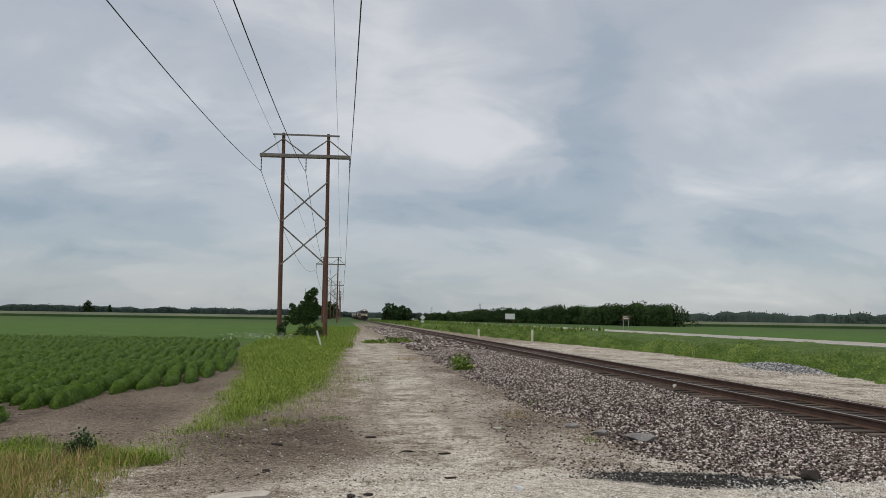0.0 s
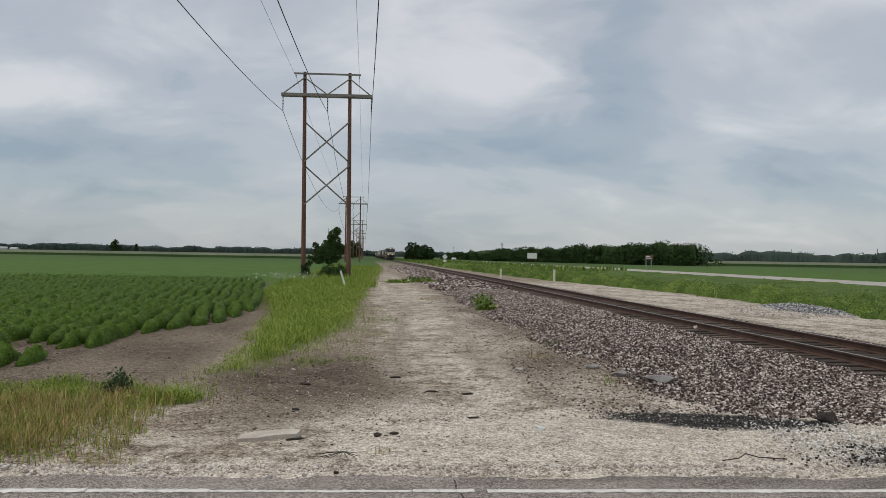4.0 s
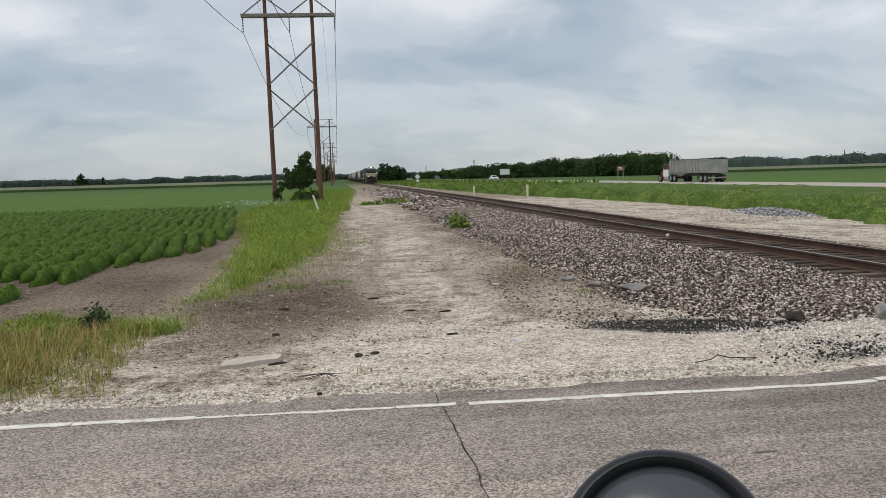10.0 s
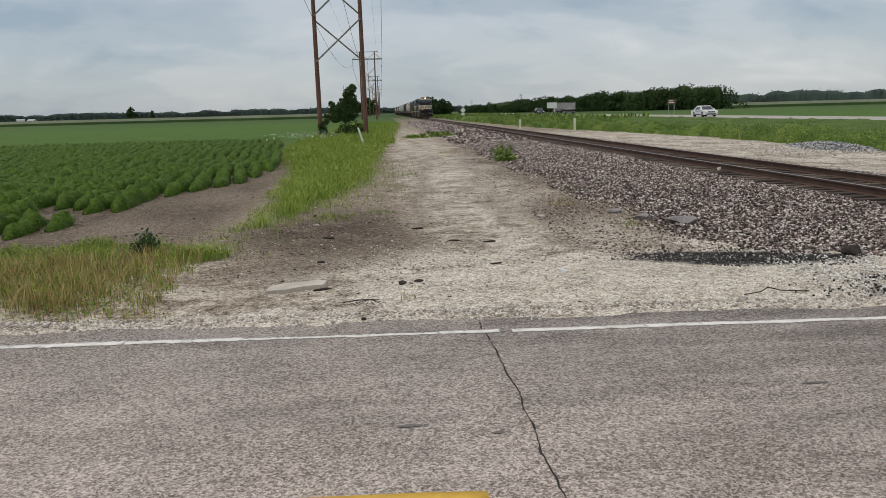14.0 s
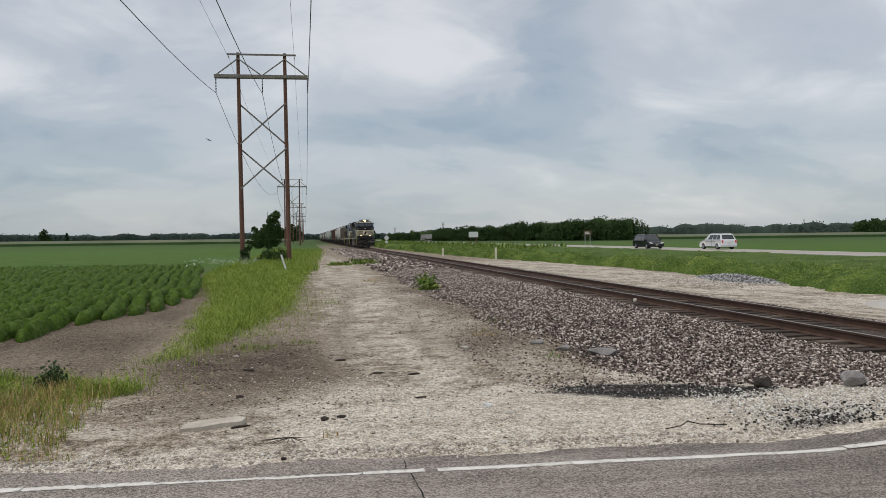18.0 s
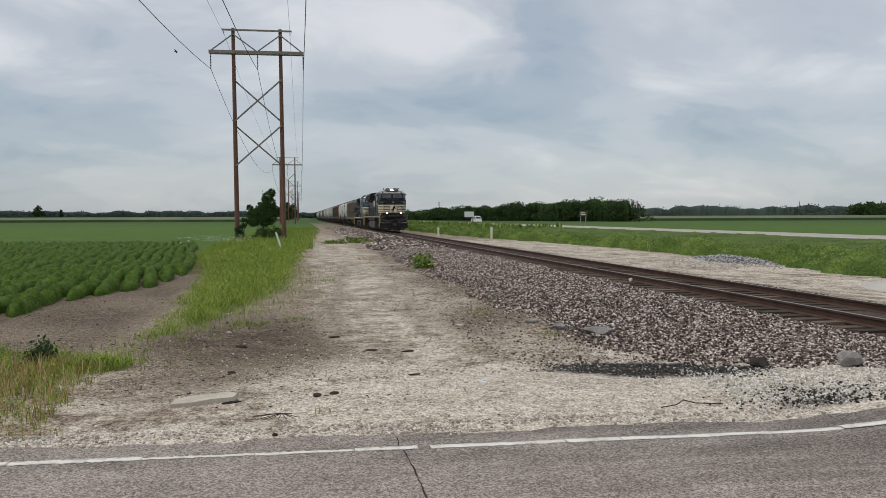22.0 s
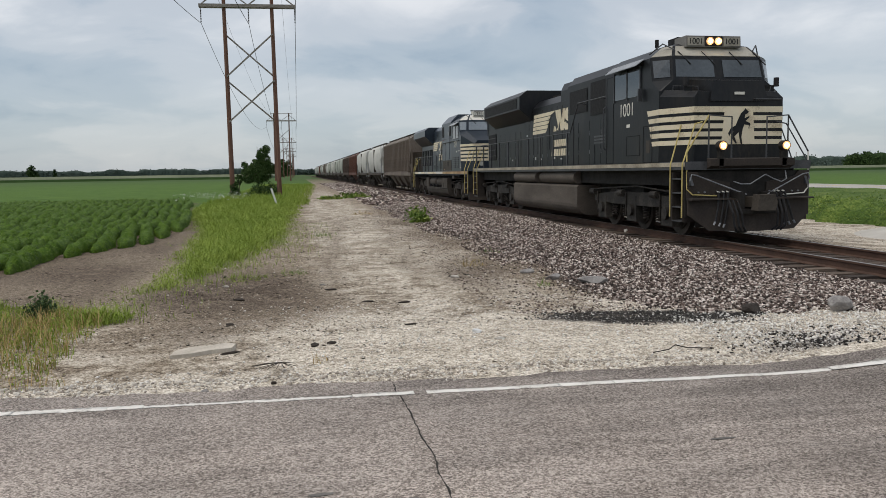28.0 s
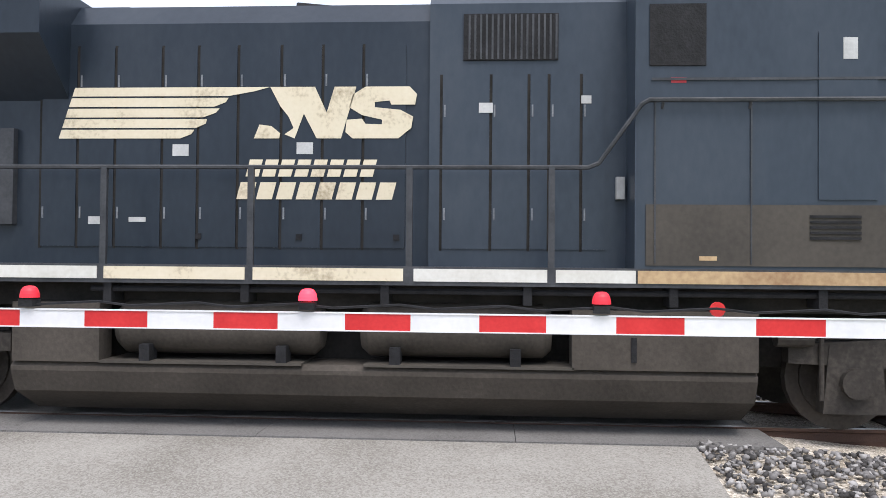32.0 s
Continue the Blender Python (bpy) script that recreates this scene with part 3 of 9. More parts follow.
z_green = np.maximum(z_green, smooth_step(2.6, 4.2, -X_) * smooth_step(7.9, 8.8, YR_) * (1 - smooth_step(11.2, 12.4, Y_)) * 0.5)
z_green = np.maximum(z_green, smooth_step(1.6, 3.4, wob - YR_) * (1 - smooth_step(2.5, 5.0, X_ + wob)))
# bank: soil darkened to stand for shade in gaps between ballast stones
z_bank = smooth_step(0.0, 0.5, np.minimum(Y_ - np.interp(X_, [3.6, 3.85, 3.95, 4.6, 4.8, 6.35, 8.6], [20, 14.5, 11.7, 10.4, 9.75, 8.85, 8.1]), 2 * (X_ - 4.4 - 0.4 * wob))) * (X_ < 11.9) * (Y_ < 150)
z_far = smooth_step(120, 320, np.hypot(X_, Y_))
ground = fast("ground", g_verts, g_faces, None, "gravel lot, bare soil and green farmland reaching the horizon", "ground", "structure", smooth=True)
for key, vals in (("chip", z_chip), ("soil", z_soil), ("green", z_green), ("far", z_far), ("oil", z_oil), ("bank", z_bank)):
    at = ground.data.attributes.new(key, "FLOAT", "POINT")
    at.data.foreach_set("value", np.clip(vals, 0, 1).astype(np.float32))


def ground_material():
    m = bpy.data.materials.new("soil_gravel_and_green")
    m.use_nodes = True
    nd, lk = m.node_tree.nodes, m.node_tree.links
    b = nd["Principled BSDF"]
    b.inputs["Roughness"].default_value = 0.95
    b.inputs["Specular IOR Level"].default_value = 0.2
    tc = nd.new("ShaderNodeTexCoord")

    def tex(scale, detail=5, rough=0.55, squash=1.0):
        n = nd.new("ShaderNodeTexNoise")
        n.inputs["Scale"].default_value = scale
        n.inputs["Detail"].default_value = detail
        n.inputs["Roughness"].default_value = rough
        if squash != 1.0:
            mp = nd.new("ShaderNodeMapping")
            mp.inputs["Scale"].default_value = (1 / squash, squash, 1)
            mp.inputs["Rotation"].default_value = (0, 0, 0.25)
            lk.new(tc.outputs["Object"], mp.inputs[0])
            lk.new(mp.outputs[0], n.inputs["Vector"])
        else:
            lk.new(tc.outputs["Object"], n.inputs["Vector"])
        return n.outputs[0]

    def ramp(fac, stops):
        r = nd.new("ShaderNodeValToRGB")
        while len(r.color_ramp.elements) < len(stops):
            r.color_ramp.elements.new(0.5)
        for e, (p, c) in zip(r.color_ramp.elements, stops):
            e.position, e.color = p, (*c, 1)
        lk.new(fac, r.inputs[0])
        return r.outputs[0]

    def math_(op, a, c):
        n = nd.new("ShaderNodeMath")
        n.operation = op
        n.use_clamp = op != "MULTIPLY"
        for i, v in enumerate((a, c)):
            if isinstance(v, (int, float)):
                n.inputs[i].default_value = v
            else:
                lk.new(v, n.inputs[i])
        return n.outputs[0]

    def math_raw(op, a, c):
        n = nd.new("ShaderNodeMath")
        n.operation = op
        lk.new(a, n.inputs[0])
        n.inputs[1].default_value = c
        return n.outputs[0]

    def mixc(fac, a, c):
        n = nd.new("ShaderNodeMix")
        n.data_type = "RGBA"
        lk.new(fac, n.inputs[0])
        lk.new(a, n.inputs[6])
        lk.new(c, n.inputs[7])
        return n.outputs[2]

    def attr(name):
        n = nd.new("ShaderNodeAttribute")
        n.attribute_name = name
        return n.outputs["Fac"]

    big, mid, fine, grit = tex(0.35), tex(1.3, 6, 0.62), tex(7, 7, 0.68), tex(60, 3)
    def blend(a, c, k):
        n = nd.new("ShaderNodeMix")
        n.inputs[0].default_value = k
        lk.new(a, n.inputs[2])
        lk.new(c, n.inputs[3])
        return n.outputs[0]

    def stretch(a, k):
        return math_("ADD", math_("MULTIPLY", a, k), 0.5 - 0.5 * k)

    def cells(scale):
        n = nd.new("ShaderNodeTexVoronoi")
        n.inputs["Scale"].default_value = scale
        lk.new(tc.outputs["Object"], n.inputs["Vector"])
        s = nd.new("ShaderNodeSeparateColor")
        lk.new(n.outputs["Color"], s.inputs[0])
        return s.outputs[0]

    speck = blend(blend(blend(stretch(blend(mid, fine, 0.5), 1.6), grit, 0.2), cells(26), 0.2), cells(62), 0.3)
    dirt = ramp(speck, [(0.29, (0.055, 0.041, 0.028)), (0.43, (0.175, 0.138, 0.10)), (0.55, (0.30, 0.248, 0.187)), (0.72, (0.53, 0.465, 0.37))])
    chip = ramp(speck, [(0.27, (0.13, 0.108, 0.085)), (0.41, (0.36, 0.313, 0.25)), (0.54, (0.58, 0.522, 0.435)), (0.70, (0.84, 0.785, 0.70))])
    soil = ramp(speck, [(0.28, (0.026, 0.019, 0.013)), (0.43, (0.074, 0.055, 0.040)), (0.56, (0.142, 0.110, 0.081)), (0.74, (0.33, 0.27, 0.21))])
    green = ramp(blend(big, mid, 0.35), [(0.3, (0.044, 0.095, 0.013)), (0.5, (0.068, 0.132, 0.018)), (0.7, (0.105, 0.172, 0.03))])
    far = ramp(blend(tex(0.012, 3), tex(0.07, 6, 0.65), 0.35), [(0.35, (0.034, 0.066, 0.017)), (0.5, (0.05, 0.092, 0.022)), (0.65, (0.085, 0.125, 0.036))])

    def mask(name, k=0.9):
        return math_("ADD", math_("MULTIPLY", math_("SUBTRACT", math_("ADD", attr(name), math_("MULTIPLY", math_raw("SUBTRACT", blend(mid, fine, 0.4), 0.5), k)), 0.22), 1.9), 0.0)

    col = mixc(mask("chip", 2.6), dirt, chip)
    col = mixc(mask("soil", 2.2), col, soil)
    oil = ramp(speck, [(0.3, (0.010, 0.009, 0.008)), (0.58, (0.034, 0.03, 0.027)), (0.78, (0.18, 0.165, 0.15))])
    col = mixc(mask("oil", 1.7), col, oil)
    # dark bank tone doubles as shade among the stones
    col = mixc(mask("bank", 0.8), col, ramp(speck, [(0.3, (0.02, 0.015, 0.012)), (0.5, (0.06, 0.046, 0.038)), (0.7, (0.16, 0.13, 0.11))]))
    col = mixc(mask("green", 0.5), col, green)
    blot = nd.new("ShaderNodeMix")
    blot.data_type, blot.blend_type = "RGBA", "MULTIPLY"
    blot.inputs[0].default_value = 1.0
    lk.new(col, blot.inputs[6])
    lk.new(ramp(blend(tex(2.6, 8, 0.7), tex(17, 5, 0.7), 0.35), [(0.35, (0.70, 0.68, 0.66)), (0.44, (0.97, 0.96, 0.95)), (0.62, (1.0, 1.0, 1.0))]), blot.inputs[7])
    col = mixc(attr("far"), blot.outputs[2], far)
    lk.new(col, b.inputs["Base Color"])
    bp = nd.new("ShaderNodeBump")
    bp.inputs["Strength"].default_value = 0.7
    bp.inputs["Distance"].default_value = 0.03
    lk.new(blend(fine, grit, 0.4), bp.inputs["Height"])
    lk.new(bp.outputs[0], b.inputs["Normal"])
    return m


ground.data.materials.append(ground_material())

# ---------- road, crossing, highway ----------


def ribbon(x0, x1, yr0, yr1, dz, name, material, label, category, kind="structure", parent=None, nx=60, thick=0.03, wobble=0.0, jag=0.0):
    """A strip of road between two lines along the road, laid dz over the road's level."""
    xs = np.linspace(x0, x1, nx)
    rows = []
    for k in (0, 1):
        for e, yy in ((0, yr0), (1, yr1)):
            wv = wobble * (np.sin(xs * 2.3 + e) + 0.6 * np.sin(xs * 5.1 + 2 * e) + 0.5 * np.sin(xs * 11.7))
            if jag:
                wv = wv + RNG.uniform(-jag, jag, nx) * (RNG.uniform(0, 1, nx) ** 2)
            rows.append(np.stack([xs, yy - ROAD_SLANT * xs + wv, road_rise(xs) + dz - (thick if k else 0)], 1))
    v = np.concatenate(rows)
    f = []
    for i in range(nx - 1):
        a, b_, c, d = i, nx + i, 2 * nx + i, 3 * nx + i
        f += [(a, a + 1, b_ + 1, b_), (c, d, d + 1, c + 1), (a, c, c + 1, a + 1), (b_, b_ + 1, d + 1, d)]
    f += [(0, nx, 3 * nx, 2 * nx), (nx - 1, 3 * nx - 1, 4 * nx - 1, 2 * nx - 1)]
    return fast(name, v, np.array(f), material, label, category, kind, parent)


road = ribbon(-70, 8.15, 0.25, 7.08, 0.0, "road", ASPHALT, "worn grey asphalt two-lane road with a crack", "road", nx=320, thick=0.09, wobble=0.045)
ribbon(11.45, 41.4, 0.25, 6.98, 0.0, "road_beyond_track", ASPHALT, "worn grey asphalt road beyond the railway", "road", nx=90, thick=0.09, wobble=0.02)
highway = thing("highway", Geo().box(-3.9, 3.9, -600, 1500, -0.12, 0.0), HWY, "pale concrete two-lane highway", "road", kind="structure", m=pose(HWY_X, 0, HWY_Z))
for s in (-3.5, 3.5):
    part("edge_line", Geo().box(s - 0.06, s + 0.06, -600, 1500, 0.002, 0.006), PAINT_WHITE, highway)
part("centre_line", Geo().box(-0.06, 0.06, -600, 1500, 0.002, 0.006), PAINT_YELLOW, highway)

# ---------- track ----------
track = tagged(new("railway_track"), "single railway track with rusty rails on dark wooden ties", "track", "", "structure")
track.location = (XT, 0, ZR)
RAIL = [(-0.07, -0.17), (0.07, -0.17), (0.07, -0.155), (0.012, -0.13), (0.012, -0.045), (0.036, -0.03), (0.036, 0.0), (-0.036, 0.0), (-0.036, -0.03), (-0.012, -0.045), (-0.012, -0.13), (-0.07, -0.155)]
for s in (-0.75, 0.75):
    part("rail", Geo().prism([(s + a, b_) for a, b_ in RAIL], "y", -60, 900), RUST, track)
    part("rail_head", Geo().box(s - 0.03, s + 0.03, -60, 900, 0.0005, 0.004), RAILTOP, track, "worn bright running surface")
tie_me = Geo().box(-1.3, 1.3, -0.11, 0.11, -0.33, -0.16, bevel=0.015).mesh("tie", TIE)
for i in range(-24, 230):
    y = i * 0.5 + random.uniform(-0.03, 0.03)
    if -2.7 < y + ROAD_SLANT * XT < 7.6:
        continue
    t = part("tie", tie_me, None, track)
    t.matrix_basis = pose(random.uniform(-0.04, 0.04), y, random.uniform(-0.012, 0.008), 0, 0, random.uniform(-0.8, 0.8))
far_ties = Geo()
for i in range(230, 1200):
    far_ties.box(-1.3, 1.3, i * 0.5 - 0.11, i * 0.5 + 0.11, -0.33, -0.165)
tagged(part("tie_rows", far_ties, TIE, track), kind="stuff")
# crossing surface: concrete panels between and beside the rails
crossing = tagged(new("level_crossing"), "concrete crossing panels between the rails", "crossing", "", "structure")
for k in range(-1, 3):
    y0 = -0.2 + k * 2.45 - ROAD_SLANT * XT
    for a, b_ in ((-1.62, -0.84), (-0.66, 0.66), (0.84, 1.62)):
        part("panel", Geo().box(XT + a, XT + b_, y0, y0 + 2.444, ZR - 0.2, ZR - 0.004), CONCRETE, crossing)


# ---------- ballast and loose stone ----------
def band(n, x0, x1, y0, y1, power=1.0):
    p = np.zeros((n, 3))
    p[:, 0] = RNG.uniform(x0, x1, n)
    p[:, 1] = y0 + (y1 - y0) * RNG.uniform(0, 1, n) ** power
    return p


def settle(p, lift):
    p[:, 2] = ground_z(p[:, 0], p[:, 1]) + lift
    return p


def off_road(p):
    yr = p[:, 1] + ROAD_SLANT * p[:, 0]
    return p[(yr > 7.5) | (yr < -0.6)]


pb = off_road(band(93000, 4.0, 8.6, 7.0, 50, 1.9))
pb = pb[RNG.uniform(0, 1, len(pb)) < smooth_step(3.6, 5.4, pb[:, 0] + 0.5 * np.sin(pb[:, 1] * 0.8))]
pb = pb[pb[:, 1] > np.interp(pb[:, 0], [3.6, 3.85, 3.95, 4.6, 4.8, 6.35, 8.6], [20, 14.5, 11.7, 10.4, 9.75, 8.85, 8.1]) + 0.15 * np.sin(pb[:, 0] * 7)]
scatter_stones("ballast", settle(pb, 0.010), (0.017 + 0.027 * RNG.uniform(0, 1, len(pb)) ** 1.3) * (0.85 + pb[:, 1] / 70), STONE, "crushed grey and pinkish ballast stone on the track shoulder")
pc = off_road(band(6500, 8.5, 11.6, 6.5, 46, 1.6))
pc[:, 2] = ZR - 0.235
scatter_stones("ballast_between_rails", pc, RNG.uniform(0.045, 0.085, len(pc)), STONE, "ballast stone between the ties")
ps = band(6500, 7.0, 12.2, -7.5, -2.3)
ps[:, 2] = np.where(np.abs(ps[:, 0] - XT) < 1.5, ZR - 0.225, ground_z(ps[:, 0], ps[:, 1]) + 0.05)
scatter_stones("ballast_south", ps, RNG.uniform(0.03, 0.06, len(ps)), mat("pale_ballast_stone", [(0.15, (0.05, 0.047, 0.045)), (0.5, (0.17, 0.16, 0.154)), (0.9, (0.44, 0.42, 0.405))], 6, 0.9, 0.3, 40, rnd="island", rnd_amount=0.85), "pale ballast stone between the ties south of the crossing")
pd = off_road(band(5500, 4.2, 8.6, 46, 150, 1.4))
scatter_stones("far_ballast", settle(pd, 0.02), RNG.uniform(0.09, 0.19, len(pd)), STONE, "ballast stone along the distant track")
pe = off_road(band(1300, 11.3, 11.9, 6.8, 60, 1.5))
scatter_stones("ballast_far_shoulder", settle(pe, 0.01), RNG.uniform(0.02, 0.05, len(pe)), STONE, "ballast stone on the far shoulder")
pf = off_road(band(17000, -3.5, 7.6, 6.9, 11.5, 1.4))
pf = pf[RNG.uniform(0, 1, len(pf)) < smooth_step(-1.6, 1.2, pf[:, 0]) + (pf[:, 1] + ROAD_SLANT * pf[:, 0] < 7.9)]
pf = pf[(pf[:, 0] > -2.1) | (pf[:, 1] + ROAD_SLANT * pf[:, 0] < 7.62)]
scatter_stones("limestone_chips", settle(pf, 0.004), 0.005 + 0.019 * RNG.uniform(0, 1, len(pf)) ** 3.5, WHITECHIP, "pale limestone chips scattered on the lot")
pw = off_road(np.stack([RNG.uniform(4.6, 8.3, 5000), RNG.uniform(7.6, 9.6, 5000), np.zeros(5000)], 1))
pw = pw[pw[:, 1] < np.interp(pw[:, 0], [4.6, 4.8, 6.35, 8.6], [9.0, 9.2, 9.0, 8.5]) + 0.2 * RNG.normal(size=len(pw))]
scatter_stones("white_gravel", settle(pw, 0.008), 0.007 + 0.026 * RNG.uniform(0, 1, len(pw)) ** 2.2, WHITECHIP, "whitish coarse gravel at the corner of road and track")
pk = off_road(np.stack([RNG.normal(5.5, 0.5, 1300), 7.6 + 0.3 * RNG.normal(size=1300), np.zeros(1300)], 1))
scatter_stones("mixed_gravel", settle(pk, 0.008), 0.008 + 0.024 * RNG.uniform(0, 1, len(pk)) ** 1.6, mat("black_and_white_gravel", [(0.3, (0.016, 0.014, 0.013)), (0.5, (0.06, 0.052, 0.046)), (0.62, (0.38, 0.35, 0.32)), (0.9, (0.80, 0.77, 0.73))], 6, 0.9, 0.3, 40, rnd="island", rnd_amount=0.85), "dark and white coarse gravel at the edge of the asphalt")
DIRTCHIP = mat("dusty_gravel_chip", [(0.2, (0.10, 0.083, 0.066)), (0.5, (0.24, 0.205, 0.165)), (0.8, (0.46, 0.41, 0.35)), (0.97, (0.70, 0.66, 0.60))], 6, 0.9, 0.3, 40, rnd="island", rnd_amount=0.85)
pg = off_road(band(9500, -2.6, 4.6, 9.5, 34, 1.5))
scatter_stones("loose_gravel", settle(pg, 0.002), (0.007 + 0.022 * RNG.uniform(0, 1, len(pg)) ** 4) * (0.7 + pg[:, 1] / 30), DIRTCHIP, "loose gravel on the dirt lot")
# fines and small stone thinning out from the foot of the ballast
pt = off_road(np.stack([np.zeros(10000), 9.9 + 30 * RNG.uniform(0, 1, 10000) ** 1.6, np.zeros(10000)], 1))
pt[:, 0] = np.interp(pt[:, 1], [9.9, 10.6, 12, 16, 40], [4.7, 4.5, 4.35, 4.5, 4.6]) + 0.5 - 2.3 * RNG.uniform(0, 1, len(pt)) ** 1.9
scatter_stones("ballast_fines", settle(pt, 0.005), 0.007 + 0.026 * RNG.uniform(0, 1, len(pt)) ** 2.5, STONE, "small stone and fines at the foot of the ballast")
po = band(5200, 11.9, 17.6, 9.5, 46, 1.5)
scatter_stones("lot_gravel", settle(po, 0.004), 0.008 + 0.035 * RNG.uniform(0, 1, len(po)) ** 3, CHIP, "coarse loose gravel on the lot beyond the track")
ph = band(9000, 2.8, 5.85, 8.3, 10.2)
ph_off = np.abs(ph[:, 1] - np.interp(ph[:, 0], [2.8, 3.7, 4.8, 5.8], [9.8, 9.65, 9.3, 9.0]) + 0.12 * np.sin(ph[:, 0] * 5)) / np.interp(ph[:, 0], [2.7, 3.2, 3.8, 4.8, 5.6, 5.9], [0.05, 0.35, 0.5, 0.5, 0.3, 0.05])
ph = ph[RNG.uniform(0, 1, len(ph)) < np.clip(1.15 - ph_off, 0, 1) * np.interp(ph[:, 0], [2.8, 4, 4.8], [0.35, 0.6, 1]) * (0.6 + 0.5 * np.sin(ph[:, 1] * 17 + ph[:, 0] * 3))]
scatter_stones("oil_darkened_gravel", settle(ph, 0.004), 0.01 + 0.026 * RNG.uniform(0, 1, len(ph)) ** 2, DARKSTONE, "dark oily patch of gravel at the foot of the ballast")
LITTER = mat("dark_litter", two((0.022, 0.016, 0.012), (0.085, 0.064, 0.046)), 6, 0.95, 0, rnd="island")
seeds = np.concatenate([np.stack([RNG.normal(-0.9, 1.1, 80), RNG.normal(13.4, 2.6, 80)], 1), np.stack([RNG.normal(3.3, 0.7, 45), RNG.normal(14.5, 2.6, 45)], 1), np.stack([RNG.uniform(-2.0, 4.0, 40), 8.3 + 24 * RNG.uniform(0, 1, 40) ** 1.5], 1), np.stack([RNG.uniform(-7.5, -2.6, 70), RNG.uniform(12.5, 20, 70)], 1), np.array([(0.25, 8.72), (0.3, 8.74), (-0.6, 8.6)])])
pl = np.repeat(seeds, 16, 0) + RNG.normal(0, 1, (len(seeds) * 16, 2)) * np.repeat(0.08 + 0.3 * RNG.uniform(0, 1, len(seeds)) ** 2, 16)[:, None] * np.array((1.4, 0.7))
pl = off_road(np.concatenate([pl, np.zeros((len(pl), 1))], 1))
scatter_flakes("bark_litter", settle(pl, 0.004), 0.010 + 0.036 * RNG.uniform(0, 1, len(pl)) ** 3, LITTER, "dark flakes of bark and earth strewn over the dirt")
# stone grit spilled over the road's edge
pr = np.stack([RNG.uniform(-7, 5.2, 6500), 6.85 + 0.75 * RNG.uniform(0, 1, 6500) ** 0.5, np.zeros(6500)], 1)
pr = pr[RNG.uniform(0, 1, len(pr)) < smooth_step(6.98, 7.45, pr[:, 1] + 0.12 * np.sin(pr[:, 0] * 2.1) + 0.07 * np.sin(pr[:, 0] * 6.3))]
edge_yr = pr[:, 1].copy()
pr[:, 1] -= ROAD_SLANT * pr[:, 0]
pr[:, 2] = np.maximum(ground_z(pr[:, 0], pr[:, 1]), np.where(edge_yr < 7.12, road_rise(pr[:, 0]), -1)) + 0.003
scatter_stones("shoulder_grit", pr, 0.009 + 0.03 * RNG.uniform(0, 1, len(pr)) ** 3, CHIP, "pale stone grit along the edge of the asphalt")
# grey stone pile beyond the track, spread thin towards it
n = 3800
a, r = RNG.uniform(0, 2 * np.pi, n), np.sqrt(RNG.uniform(0, 1, n))
pp = np.stack([18.3 + 1.25 * r * np.cos(a), 31.2 + 2.9 * r * np.sin(a), 0 * r], 1)
pp[:, 2] = ground_z(pp[:, 0], pp[:, 1]) + 0.24 * (1 - r ** 1.6) * RNG.uniform(0.6, 1, n)
scatter_stones("gravel_pile", pp, RNG.uniform(0.035, 0.10, n), mat("grey_pile_stone", [(0.2, (0.08, 0.081, 0.084)), (0.5, (0.22, 0.22, 0.222)), (0.8, (0.46, 0.455, 0.45)), (0.97, (0.66, 0.65, 0.64))], 6, 0.9, 0.2, 40, rnd="island", rnd_amount=0.85), "low pile of grey crushed stone beside the weeds")
pu = np.stack([18.6 - 4.4 * RNG.uniform(0, 1, 2600) ** 1.4, 29.6 + 1.5 * RNG.normal(size=2600), np.zeros(2600)], 1)
scatter_stones("spilled_stone", settle(pu, 0.01), 0.014 + 0.05 * RNG.uniform(0, 1, len(pu)) ** 2.2, CHIP, "stone spilled thin from the pile over the lot")

# ---------- grass, beans, corn ----------


def fill(n, x0, x1, y0, y1, keep, power=1.0):
    p = band(n, x0, x1, y0, y1, power)
    p = p[keep(p[:, 0], p[:, 1])]
    return settle(p, -0.01)


def ragged(x, y):
    return 0.25 * np.sin(x * 2.1 + y * 1.3) + 0.25 * np.sin(y * 2.7 - x) + 0.12 * np.sin(x * 5.3 - y * 4.1)


def on_verge(x, y):
    return (x < verge_right(y) + ragged(x, y)) & (x > verge_left(y) + ragged(y, x))


def edge_depth(p):
    """How far inside the verge, 0 at its ragged edges to 1."""
    return np.clip(np.minimum(verge_right(p[:, 1]) - p[:, 0], p[:, 0] - verge_left(p[:, 1])) / 1.0 + 0.15, 0.08, 1)


p = fill(230000, -5.2, 1.4, 13.0, 50, on_verge, 1.7)
e = edge_depth(p)
clump = 0.5 + 0.3 * np.sin(p[:, 0] * 4.3 + 2 * np.sin(p[:, 1] * 1.9)) * np.sin(p[:, 1] * 3.7 + p[:, 0]) + 0.2 * np.sin(p[:, 0] * 9.7 - 3 * np.sin(p[:, 1] * 1.3)) * np.sin(p[:, 1] * 6.1)
k = RNG.uniform(0, 1, len(p)) < (0.04 + 0.9 * e ** 1.6) * (0.15 + 0.85 * clump)
p, e, clump = p[k], e[k], clump[k]
scatter_blades("verge_grass", p, (0.05 + 0.24 * e) * (0.3 + 1.05 * clump), 0.0028 + 0.00009 * p[:, 1], GRASS, "green tall grass on the verge between field and lot", lean=2.2)
p = fill(85000, -5.2, 1.4, 13.0, 60, on_verge, 1.6)
e = edge_depth(p)
k = RNG.uniform(0, 1, len(p)) < e ** 1.3
p, e = p[k], e[k]
